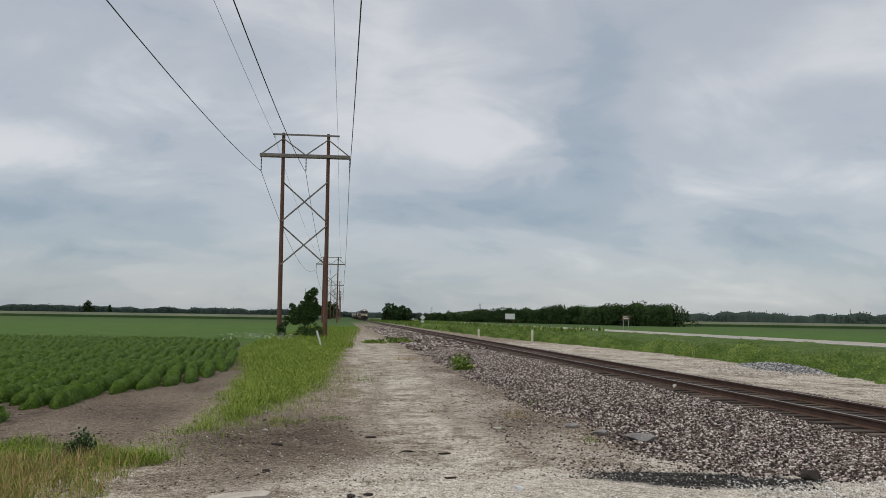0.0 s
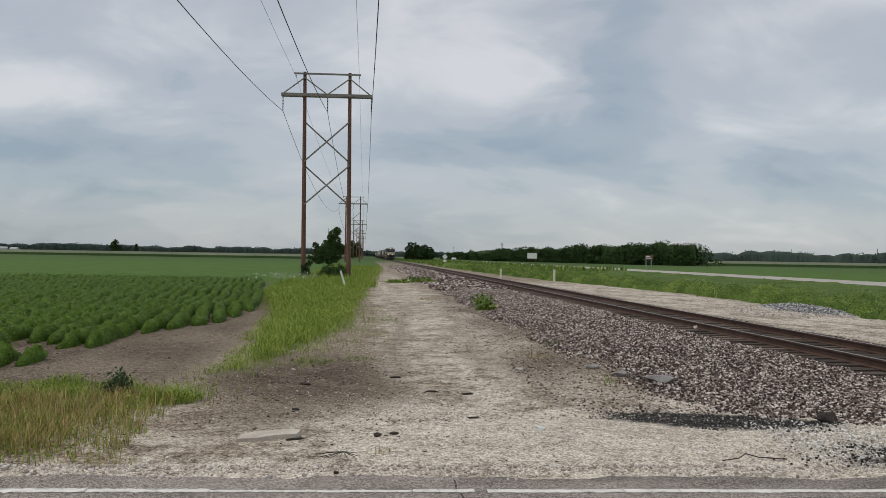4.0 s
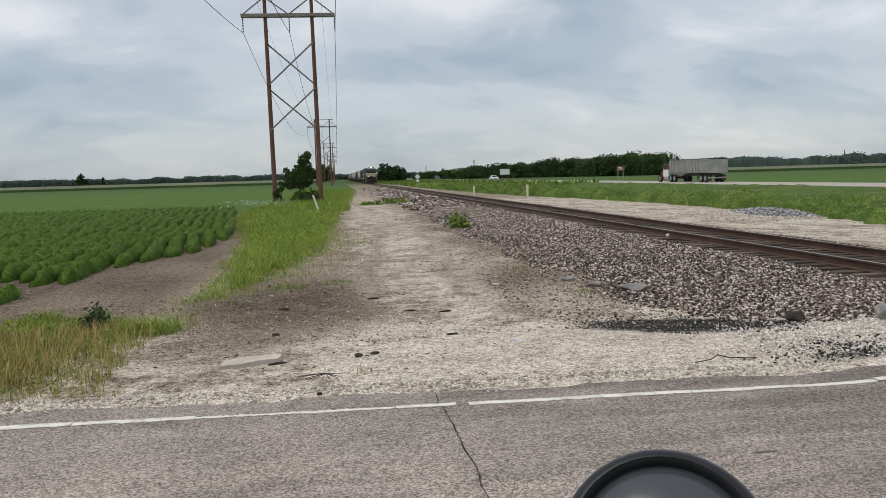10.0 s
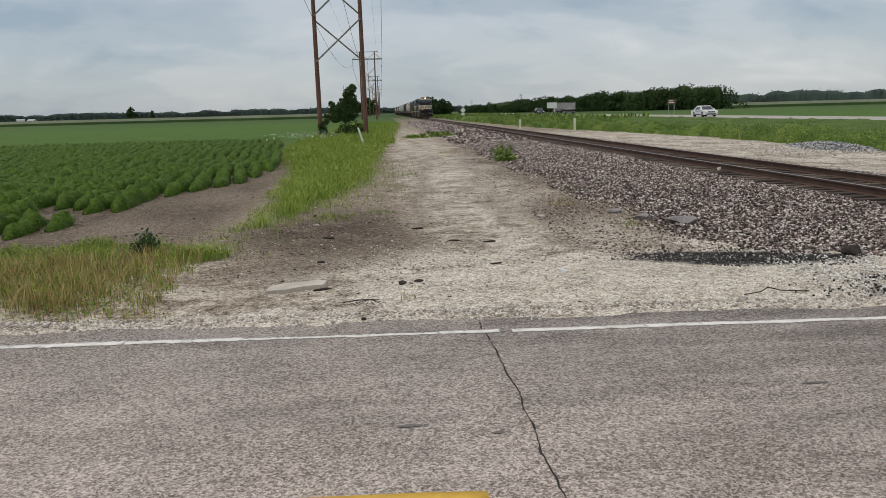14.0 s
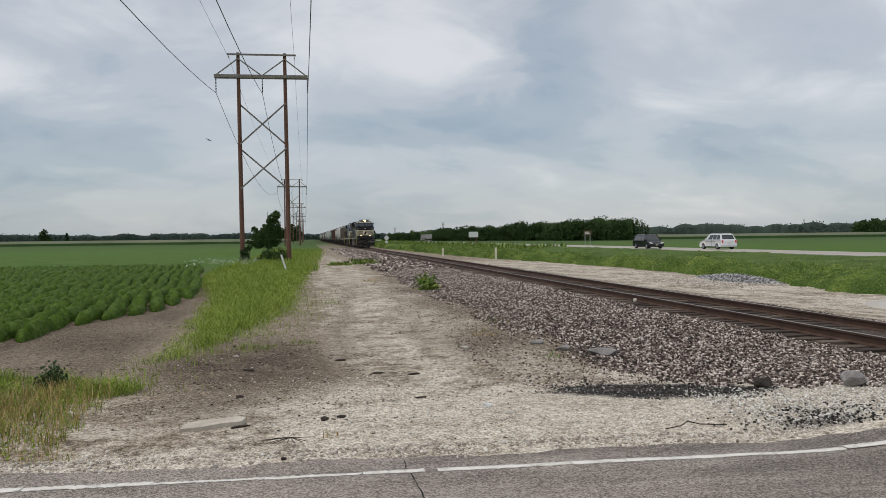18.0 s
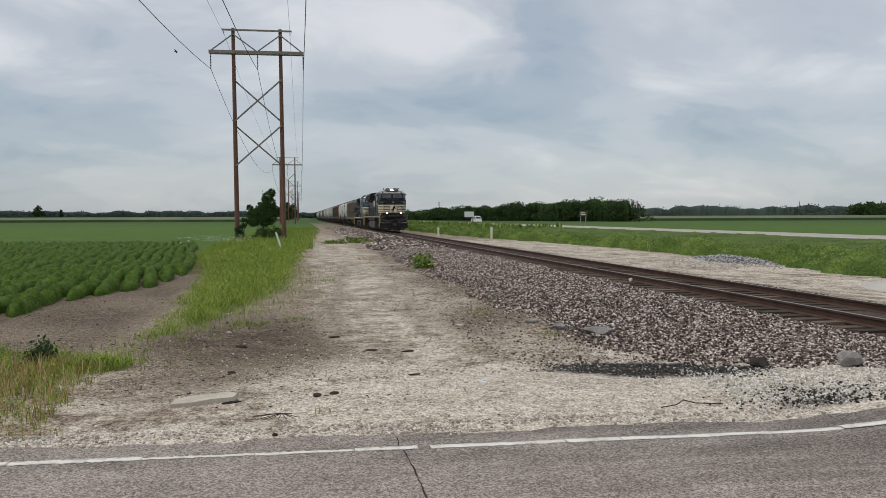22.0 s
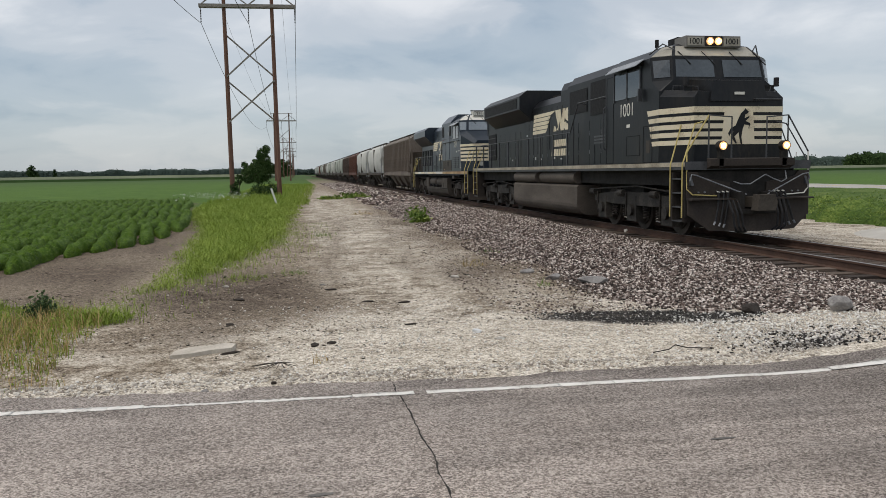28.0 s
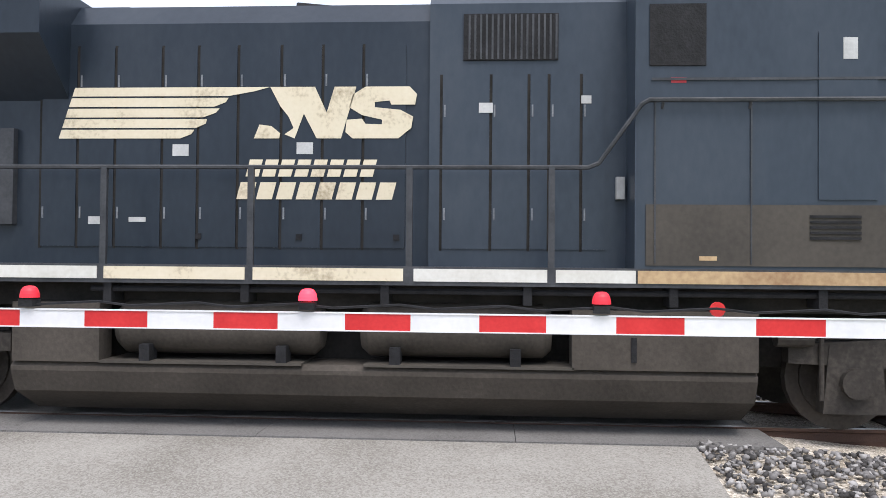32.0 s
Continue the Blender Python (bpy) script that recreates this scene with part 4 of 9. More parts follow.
hump = 0.5 + 0.5 * np.sin(p[:, 0] * 3.1 + 2.5 * np.sin(p[:, 1] * 0.8)) * np.sin(p[:, 1] * 1.7 + p[:, 0])
p[:, 2] += (0.05 + 0.26 * e * (0.45 + 0.55 * hump)) * RNG.uniform(0.15, 1, len(p))
v, f = leaf_cloud(p, 0.008 + 0.0005 * p[:, 1])
fast("verge_weeds", v, f, GRASS, "small leafy weeds mixed into the verge grass", "weeds", "stuff")
p = fill(17000, -5.6, 3.6, 48, 140, on_verge, 1.5)
scatter_blades("far_verge_grass", p, 0.34 * RNG.uniform(0.4, 1.2, len(p)), 0.022, GRASS, "green grass along the track", lean=0.7)
p = fill(12000, -3.0, 1.6, 10.5, 30, lambda x, y: np.abs(x - verge_right(y)) < 1.4 * RNG.uniform(0, 1, len(x)) ** 2, 1.2)
p = p[RNG.uniform(0, 1, len(p)) < 0.5]
scatter_blades("verge_fringe", p, 0.12, 0.005, GRASS, "sparse grass creeping out of the verge", lean=0.9)


def on_corner(x, y):
    yr = y + ROAD_SLANT * x
    return (yr > 7.58 + 0.2 * ragged(x, y)) & (x < -2.25 + 0.25 * ragged(x * 2, y * 2) - 0.25 * np.sin((y - 8) * 1.1)) & (y < 12.2 + 0.25 * (x + 5) * (x > -5) * -1 + 0.5 * ragged(y, x))


p = fill(70000, -10, -1.6, 7.2, 13.5, on_corner)
clump = 0.5 + 0.5 * np.sin(p[:, 0] * 5.3 + 2 * np.sin(p[:, 1] * 2.9)) * np.sin(p[:, 1] * 4.7 + p[:, 0])
near_edge = np.clip((-2.25 - p[:, 0]) / 1.0, 0, 1) * np.clip((p[:, 1] + ROAD_SLANT * p[:, 0] - 7.55) / 0.9, 0, 1)
k = RNG.uniform(0, 1, len(p)) < (0.15 + 0.7 * clump) * (0.15 + 0.85 * near_edge)
scatter_blades("corner_grass", p[k], 0.05 + 0.12 * clump[k] + 0.04 * near_edge[k], 0.0038, GRASS, "green grass at the corner of the field", lean=0.8)
k = (p[:, 1] < 10.7 + 0.6 * ragged(p[:, 0], p[:, 1])) & (p[:, 1] > 8.1) & (p[:, 0] < -2.45)
q = p[k][RNG.uniform(0, 1, k.sum()) < np.where(p[k][:, 0] < -3.0, 0.85, 0.3) * clump[k]]
scatter_blades("dry_seeding_grass", q, 0.25, 0.0036, TANGRASS, "straw-coloured seeding grass beside the road", lean=1.0)
k = RNG.uniform(0, 1, len(p)) < 0.5 * (0.2 + 0.8 * near_edge)
q, h = p[k].copy(), (0.05 + 0.16 * clump[k])
q[:, 2] += h * RNG.uniform(0.1, 1, len(q))
v, f = leaf_cloud(q, np.full(len(q), 0.016))
fast("corner_weeds", v, f, GRASS, "small leafy weeds among the roadside grass", "weeds", "stuff")
q = p[p[:, 1] < 8.5][::7]
scatter_blades("dry_straw", q, 0.14, 0.004, TANGRASS, "short dry straw at the road edge", lean=0.9)


def weed(name, x, y, r, h, n, material, label):
    a, q = RNG.uniform(0, 2 * np.pi, n), np.sqrt(RNG.uniform(0, 1, n)) * r
    pt = np.stack([x + q * np.cos(a), y + q * np.sin(a), 0 * q], 1)
    ob = scatter_blades(name, settle(pt, -0.01) - np.array((x, y, 0)), h * (1.15 - 0.6 * q / r) * RNG.uniform(0.3, 1.0, n), 0.003 + 0.0002 * y, material, label, "weed", lean=2.6)
    ob.location = (x, y, 0)
    return ob


def leafy(name, x, y, r, h, n, leaf, material, label, category="weed"):
    """A bushy weed: stems and many small leaves in an uneven dome."""
    d = RNG.normal(size=(n, 3))
    d /= np.linalg.norm(d, axis=1)[:, None]
    d[:, 2] = np.abs(d[:, 2])
    lob = 0.75 + 0.25 * np.sin(3 * np.arctan2(d[:, 1], d[:, 0]) + x)
    pt = d * (RNG.uniform(0.3, 1.05, n) * lob)[:, None] * np.array((r, r, h))
    v, f = leaf_cloud(pt, np.full(n, leaf))
    ob = fast(name, v, f, material, label, category, "stuff")
    ob.location = (x, y, float(ground_z(x, y)))
    return ob


leafy("weed", -3.4, 11.3, 0.24, 0.40, 1500, 0.022, mat("dark_weed_leaf", two((0.03, 0.06, 0.02), (0.065, 0.115, 0.035)), 3, 0.7, 0, rnd="island"), "dark green bushy weed at the field corner")
weed("weed", -2.6, 10.9, 0.42, 0.26, 900, GRASS, "light green grass tuft on the dirt")
leafy("weed", 4.6, 29.7, 0.6, 0.62, 500, 0.06, WEEDGRASS, "green leafy weed growing at the ballast foot")
leafy("weed", 4.9, 33.0, 0.5, 0.5, 350, 0.06, WEEDGRASS, "green leafy weed growing at the ballast foot")
leafy("weed", 4.3, 60.0, 1.6, 0.5, 700, 0.1, WEEDGRASS, "patch of low weeds beside the track")
leafy("weed", 2.3, 58.0, 1.2, 0.3, 350, 0.1, WEEDGRASS, "patch of low weeds beside the track")
weed("weed", 3.9, 12.2, 0.14, 0.22, 22, WEEDGRASS, "small sprig of weed on the gravel")
weed("weed", 3.4, 15.3, 0.3, 0.3, 34, TANGRASS, "small dry weed on the gravel")
weed("weed", 4.3, 17.6, 0.3, 0.26, 40, WEEDGRASS, "small weed at the ballast foot")
weed("weed", 0.2, 8.0, 0.1, 0.2, 12, TANGRASS, "dry twiggy sprig on the gravel")
weed("weed", -1.0, 14.8, 0.45, 0.14, 200, GRASS, "low grass tuft on the dirt")
weed("weed", -0.1, 15.2, 0.3, 0.12, 80, WEEDGRASS, "low grass tuft on the dirt")
weed("weed", 0.7, 24.0, 0.3, 0.3, 40, WEEDGRASS, "thin weed on the dirt")
weed("weed", 2.9, 36.0, 0.5, 0.3, 60, TANGRASS, "dry weed on the pale gravel")

# white blossom by the poles
n = 260
pt = np.stack([RNG.uniform(-7.5, -3.2, n), RNG.uniform(50, 60, n), RNG.uniform(0.35, 0.7, n)], 1)
v, f = leaf_cloud(pt, np.full(n, 0.04))
fast("white_blossom", v, f, WHITE, "scattered small white blossom at the field edge", "flower", "stuff")


def weed_line(y):
    line = np.interp(y, [5, 22, 27, 30.5, 36, 44, 50, 62, 80, 140], [17.5, 17.7, 18.1, 19.3, 18.7, 19.2, 18.7, 16.9, 15.4, 14.0])
    return line + 0.22 * np.sin(y * 2.3 + np.sin(y * 0.9)) + 0.16 * np.sin(y * 5.1 + 1) + 0.2 * np.sin(y * 0.7)


def weed_height(x, y):
    """Clumps a step or two wide, at two scales, some of them waist-high."""
    big = 0.5 + 0.5 * np.sin(x * 1.7 + 1.9 * np.sin(y * 0.55)) * np.sin(y * 1.15 + 1.1 * np.sin(x * 0.9))
    small = 0.5 + 0.5 * np.sin(x * 4.9 + 2 * np.sin(y * 1.7)) * np.sin(y * 4.1 + 1.3 * np.sin(x * 2.3))
    return 0.16 + 0.56 * big ** 1.4 + 0.22 * small + 0.07 * np.sin(y * 0.21)


def weed_bank(n, x0, x1, y0, y1, keep, power, h, leaf, name, label, material=WEEDGRASS, stems=0.05):
    """Leaves over uneven clumps, with upright stems and blades among them."""
    p = fill(n, x0, x1, y0, y1, keep, power)
    hh = h * weed_height(p[:, 0], p[:, 1]) * (1 + 0.35 * RNG.uniform(0, 1, len(p)) ** 4)
    k = RNG.uniform(0, 1, len(p)) > stems
    q = p[k].copy()
    q[:, 2] += hh[k] * RNG.uniform(0.35, 1.12, k.sum()) ** 0.6
    v, f = leaf_cloud(q, leaf * (0.4 + q[:, 1] / 85))
    fast(name + "_blades", *blade_mesh(p[~k], hh[~k] * 1.1, 0.005 + 0.00022 * p[~k][:, 1], 1.6), material, label + ", their stems and blades", "weeds", "stuff")
    return fast(name, v, f, material, label, "weeds", "stuff")


WEEDTOP = mat("weed_canopy", [(0.3, (0.035, 0.068, 0.016)), (0.45, (0.08, 0.135, 0.028)), (0.56, (0.145, 0.215, 0.045)), (0.70, (0.29, 0.33, 0.10))], 0.7, 0.8, 1.0, 11, fine=0.45, bump_dist=0.15, spec=0.12)


def canopy(name, x_of, wide, y0, y1, h, label, material):
    """An uneven leafy surface along a line, steep in front and fading to the ground behind."""
    ys, y = [], y0
    while y < y1:
        ys.append(y)
        y += max(0.14, 0.0055 * y)
    ys, u = np.array(ys), np.concatenate([np.linspace(0, 0.09, 6), np.linspace(0.13, 1, 24)])
    Y = np.repeat(ys[:, None], len(u), 1) + RNG.uniform(-0.05, 0.05, (len(ys), len(u)))
    X = x_of(Y) + wide * u[None] + RNG.uniform(-0.04, 0.04, Y.shape)
    H = h * (weed_height(X, Y) + RNG.uniform(-0.08, 0.08, Y.shape)) * np.sqrt(np.clip(u * 11, 0, 1))[None] * np.clip((1 - u) * 5, 0, 1)[None]
    Z = ground_z(X, Y) + np.maximum(H, 0) - 0.03
    i = np.arange((len(ys) - 1) * len(u)).reshape(len(ys) - 1, len(u))[:, :-1].ravel()
    return fast(name, np.stack([X, Y, Z], -1).reshape(-1, 3), np.stack([i, i + 1, i + 1 + len(u), i + len(u)], 1), material, label, "weeds", "stuff")


canopy("weed_thicket", weed_line, 5.5, 12, 150, 0.96, "thicket of low green weeds beside the gravel lot", WEEDTOP)
weed_bank(125000, 14, 25, 14, 120, lambda x, y: (x > weed_line(y) - 0.1) & (x < weed_line(y) + 5), 1.4, 1.05, 0.042, "roadside_weeds", "leafy green weeds between gravel lot and highway")
MEADOWTOP = mat("rough_meadow_grass", [(0.3, (0.04, 0.075, 0.018)), (0.47, (0.08, 0.13, 0.03)), (0.6, (0.125, 0.175, 0.048)), (0.75, (0.20, 0.215, 0.09))], 0.35, 0.85, 1.0, 6, fine=0.5, bump_dist=0.2, spec=0.12)
canopy("meadow_grass", lambda y: weed_line(y) + 4.4, 18.0, 10, 200, 0.30, "rough grass and weeds sloping up to the highway", MEADOWTOP)
canopy("highway_weeds", lambda y: 37.6 + 0.5 * np.sin(y * 0.3), 3.6, 24, 190, 0.20, "uneven weeds along the near edge of the highway", MEADOWTOP)
p = fill(5000, 14, 41, 120, 420, lambda x, y: x > 14, 1.3)
scatter_blades("far_meadow_grass", p, 0.7, 0.14, WEEDGRASS, "rough grass far along the track", "grass", lean=0.5)

# bean rows run at a slight angle to the track and bend away from it
def row_x(k, y):
    return -4.1 - 0.45 * k - 0.12 * (y - 22) + 0.07 * np.minimum(y - 22, 0) + 0.10 * np.sin(y * 0.42 + 0.35 * k) + 0.05 * np.sin(y * 1.1 + 1.1 * k)


def in_beans(x, y):
    return (y > field_edge(x)) & (x < verge_left(y) - 0.15) & (x < -3.6)


BEAN_ROWS = range(-14, 112)
pts, nrm, sizes, rv, rf, rn = [], [], [], [], [], 0
arc = np.linspace(-0.12, math.pi + 0.12, 7)
for k, stretch in ((k, j) for k in BEAN_ROWS for j in (0, 1)):
    ys = np.arange(9, 58, 0.05)
    xs = row_x(k, ys)
    # a bare strip parts the first plants of the eastern rows from the rest
    gap = (ys > 15.4) & (ys < 16.7 + 0.3 * np.sin(k)) & (xs > -7.2)
    ys = ys[in_beans(xs, ys) & ~gap & ((ys < 16) == (stretch == 0) if gap.any() else np.full(len(ys), stretch == 1))]
    if len(ys) < 16:
        continue
    y0, y1 = ys[0] + RNG.uniform(-0.3, 0.4), ys[-1]
    knots = np.arange(8, 60, 0.42)
    at = knots + RNG.uniform(-0.09, 0.09, len(knots))
    tall, wide, side = RNG.uniform(0.7, 1.1, len(knots)), RNG.uniform(0.78, 1.08, len(knots)), RNG.uniform(-0.06, 0.06, len(knots))
    # each plant is a dome along the row
    def plant(y):
        dome = 0.72 + 0.28 * np.sqrt(np.abs(np.cos(np.interp(y, at, np.arange(len(at)) * math.pi))))
        grow = np.sqrt(np.clip((y - y0) / 0.9, 0.003, 1)) * np.clip((y1 - y) / 0.8 + 0.2, 0.2, 1)
        return np.interp(y, at, tall) * dome * grow, np.interp(y, at, wide) * (0.5 + 0.5 * dome) * (0.1 + 0.9 * grow), np.interp(y, at, side)
    # closed canopy, finer where it is near
    st = [y0]
    while st[-1] < y1:
        st.append(st[-1] + np.clip(0.0058 * math.hypot(float(row_x(k, st[-1])), st[-1]), 0.08, 0.34))
    st = np.array(st)
    ph, pw, px = plant(st)
    x = row_x(k, st) + px
    rough = 1 + RNG.uniform(-0.26, 0.2, (len(st), len(arc)))
    cx = x[:, None] + 0.212 * pw[:, None] * rough * np.cos(arc)[None]
    cy = st[:, None] + RNG.uniform(-0.02, 0.02, cx.shape)
    cz = 0.33 * ph[:, None] * rough * np.sin(arc)[None] + ground_z(x, st)[:, None]
    rv.append(np.stack([cx, cy, cz], -1).reshape(-1, 3))
    i = np.arange((len(st) - 1) * len(arc)).reshape(len(st) - 1, len(arc))[:, :-1].ravel() + rn
    rf.append(np.stack([i, i + 1, i + 1 + len(arc), i + len(arc)], 1))
    rn += len(st) * len(arc)
    # loose leaves standing out of it
    ly = np.arange(y0, y1, 0.0065)
    ly = ly[RNG.uniform(0, 1, len(ly)) < np.clip((17.0 / np.hypot(row_x(k, ly), ly)) ** 2.2, 0.03, 1)]
    m = len(ly)
    ph, pw, px = plant(ly)
    ang = RNG.uniform(-0.1, math.pi + 0.1, m)
    r = RNG.uniform(0.92, 1.18, m)
    lx = row_x(k, ly) + px
    q = np.stack([lx + 0.212 * pw * r * np.cos(ang), ly, 0.33 * ph * r * np.maximum(np.sin(ang), 0.03) + ground_z(lx, ly)], 1)
    pts.append(q)
    nrm.append(np.stack([np.cos(ang), 0 * ang, np.sin(ang) + 0.25], 1))
    sizes.append(np.clip(0.008 + 0.0009 * np.hypot(lx, ly), 0.022, 0.06) * RNG.uniform(0.8, 1.25, m))
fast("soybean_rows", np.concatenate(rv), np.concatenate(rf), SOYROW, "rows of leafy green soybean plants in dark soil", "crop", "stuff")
pts, nrm, sizes = np.concatenate(pts), np.concatenate(nrm), np.concatenate(sizes)
nrm = nrm + RNG.normal(0, 0.2, nrm.shape)
nrm /= np.linalg.norm(nrm, axis=1)[:, None]
la = np.cross(nrm, RNG.normal(size=nrm.shape))
la /= np.linalg.norm(la, axis=1)[:, None] + 1e-9
lb = np.cross(nrm, la)
la, lb = la * sizes[:, None], lb * sizes[:, None] * 0.72
v = np.stack([pts - la, pts - lb, pts + la, pts + lb], 1).reshape(-1, 3)
f = np.arange(len(pts))[:, None] * 4 + np.arange(4)[None]
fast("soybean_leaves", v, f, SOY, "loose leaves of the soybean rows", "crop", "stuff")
# the rows further west, as plain leafy ridges
rv, rf = [], []
for k in range(112, 250):
    ys = np.arange(9, 58, 1.6)
    ys = ys[in_beans(row_x(k, ys), ys)]
    if len(ys) < 4:
        continue
    base = len(rv)
    for y in ys:
        x = float(row_x(k, y))
        z = float(ground_z(x, y))
        h = 0.33 + random.uniform(-0.05, 0.05)
        o = random.uniform(-0.03, 0.03)
        rv += [(x - 0.19 + o, y, z), (x - 0.1 + o, y, z + h * 0.9), (x + 0.1 + o, y, z + h), (x + 0.19 + o, y, z)]
    for i in range(len(ys) - 1):
        b_ = base + 4 * i
        rf += [(b_ + j, b_ + j + 1, b_ + j + 5, b_ + j + 4) for j in range(3)]
fast("distant_soybean_rows", np.array(rv), np.array(rf), SOYFAR, "soybean rows running into the distance", "crop", "stuff")


def corn_block(name, x0, x1, y0, y1, h=2.1):
    """A far corn field: a ragged green edge with a pale layer of tassels on top."""
    ob = thing(name, None, None, "distant field of tasselled corn", "crop", kind="stuff")
    g, t = Geo(), Geo()
    g.box(x0, x1, y0, y1, -0.1, h * 0.5)
    t.box(x0 + 0.3, x1 - 0.3, y0 + 0.2, y1 - 0.3, h * 0.5 + 0.004, h)
    part("stalk_mass", g, CORN, ob)
    part("tassel_layer", t, TASSEL, ob)
    return ob


corn_block("corn_field", -900, -12, 330, 700, 2.05)
corn_block("corn_field_east", 140, 1200, 300, 800, 2.05)

# ---------- poles and wires ----------
SPAN = 150.0


def h_frame():
    ob = new("power_pole")
    tagged(ob, "wooden H-frame power pole with crossed braces and grey crossarm", "power pole", "power poles along the field")
    for s in (-2.02, 2.0):
        part("pole", Geo().rod((s, 0, -0.3), (s, 0, 18.4), 0.22, 0.15, 12), WOOD, ob, smooth=True)
    for y0, y1 in ((-0.3, -0.16), (0.16, 0.3)):
        part("crossarm", Geo().box(-4.08, 4.0, y0, y1, 16.17, 16.45), TIMBER, ob)
    part("top_arm", Geo().box(-2.95, 3.0, -0.24, -0.15, 18.14, 18.29), TIMBER, ob)
    for a, b_, c, d in ((-2.02, 17.85, -3.85, 16.44), (-2.02, 17.85, -0.1, 16.44), (2.0, 17.85, 0.1, 16.44), (2.0, 17.85, 3.8, 16.44)):
        part("arm_brace", Geo().beam((a, -0.2, b_), (c, -0.22, d), 0.08, 0.1), TIMBER, ob)
    for z0, z1 in ((6.45, 10.0), (10.33, 13.95)):
        part("cross_brace", Geo().beam((-2.02, -0.24, z0), (2.0, -0.24, z1), 0.09, 0.13), TIMBER, ob)
        part("cross_brace", Geo().beam((-2.02, 0.24, z1), (2.0, 0.24, z0), 0.09, 0.13), TIMBER, ob)
    for s in (-3.95, 0.02, 3.95):
        g = Geo()
        for i in range(9):
            g.rod((s, 0, 16.1 - 0.13 * i), (s, 0, 16.02 - 0.13 * i), 0.03, 0.07, 8)
        part("insulator_string", g.rod((s, 0, 16.2), (s, 0, 14.85), 0.02), WIRE, ob)
    for s in (-2.8, 2.85):
        part("wire_clamp", Geo().rod((s, 0, 18.14), (s, 0, 17.9), 0.04), STEEL, ob)
    return ob


POLE_X, POLE_Y = -3.5, 71.5
frame_a = h_frame()
frame_a.matrix_world = pose(POLE_X, POLE_Y, 0, 0, -0.5, 0)
for k in (1, 2, 3, 4):
    copy_thing(frame_a, pose(POLE_X - 0.06 * k, POLE_Y + SPAN * k, 0))
copy_thing(frame_a, pose(POLE_X + 0.06, POLE_Y - SPAN, 0))
for azim, dist in ((9.9, 900), (15.2, 1000), (29.5, 1100), (34.5, 1000), (6.4, 1300)):
    copy_thing(frame_a, pose(dist * math.sin(radians(azim)), dist * math.cos(radians(azim)), 0, 0, 0, 60))
wires = tagged(new("power_lines"), "five dark power lines strung between the poles", "cable", "", "")


def hang(name, s, z, sag, r):
    g = Geo()
    for k in range(-1, 4):
        pts = []
        for i in range(25):
            u = i / 24
            pts.append((POLE_X - 0.06 * (k + u) + s, POLE_Y + SPAN * (k + u), z - 4 * sag * u * (1 - u)))
        g.pipe(pts, r * (1 if k < 1 else 1.6), 5)
    part(name, g, WIRE, wires)


for s in (-3.95, 0.02, 3.95):
    hang("conductor", s - 0.13, 14.82, 3.7, 0.023)
for s in (-2.8, 2.85):
    hang("shield_wire", s - 0.15, 17.9, 1.6, 0.011)

# ---------- trees ----------


def crown_points(lumps, n, rng=None):
    """Points in the outer shells of several overlapping lumps (centre, radii)."""
    out = []
    w = np.array([r[0] * r[1] * r[2] for _, r in lumps]) ** 0.67
    for (c, r), k in zip(lumps, (n * w / w.sum()).astype(int) + 1):
        d = RNG.normal(size=(k, 3))
        d /= np.linalg.norm(d, axis=1)[:, None]
        out.append(np.array(c) + d * np.array(r) * RNG.uniform(0.6, 1.04, (k, 1)))
    return np.concatenate(out)


def tree(name, x, y, h, spread, leaves, leaf_size, label, lumps=9, group="", material=None, low=0.15, lobes=None):
    ob = tagged(new(name), label, "tree", group)
    ob.location = (x, y, float(ground_z(x, y)))
    g = Geo().rod((0, 0, -0.2), (0.1, 0, h * 0.55), 0.03 * h, 0.015 * h, 8)
    ls = []
    for i in range(lumps):
        a, u = random.uniform(0, 6.28), i / max(1, lumps - 1)
        q = spread * (1 - 0.75 * u) * random.uniform(0.3, 0.75)
        c = (q * math.cos(a), q * math.sin(a), h * (low + 0.12 + (0.80 - low) * u))
        r = spread * random.uniform(0.34, 0.55) * (1.1 - 0.45 * u)
        ls.append((c, (r, r, r * random.uniform(0.7, 0.95))))
        g.rod((0.05, 0, h * 0.3), c, 0.012 * h, 0.004 * h, 5)
    part("trunk", g, BARK, ob)
    pts = crown_points((lobes or []) + ls * (lobes is None), leaves)
    v, f = leaf_cloud(pts, np.full(len(pts), leaf_size))
    fast("crown", v, f, material or LEAF, parent=ob)
    return ob


BUSHLEAF = mat("grey_green_tree_leaf", [(0.1, (0.022, 0.042, 0.014)), (0.5, (0.05, 0.085, 0.026)), (0.9, (0.10, 0.15, 0.045))], 0.4, 0.7, 0.0, rnd="island", rnd_amount=0.5, spec=0.12)
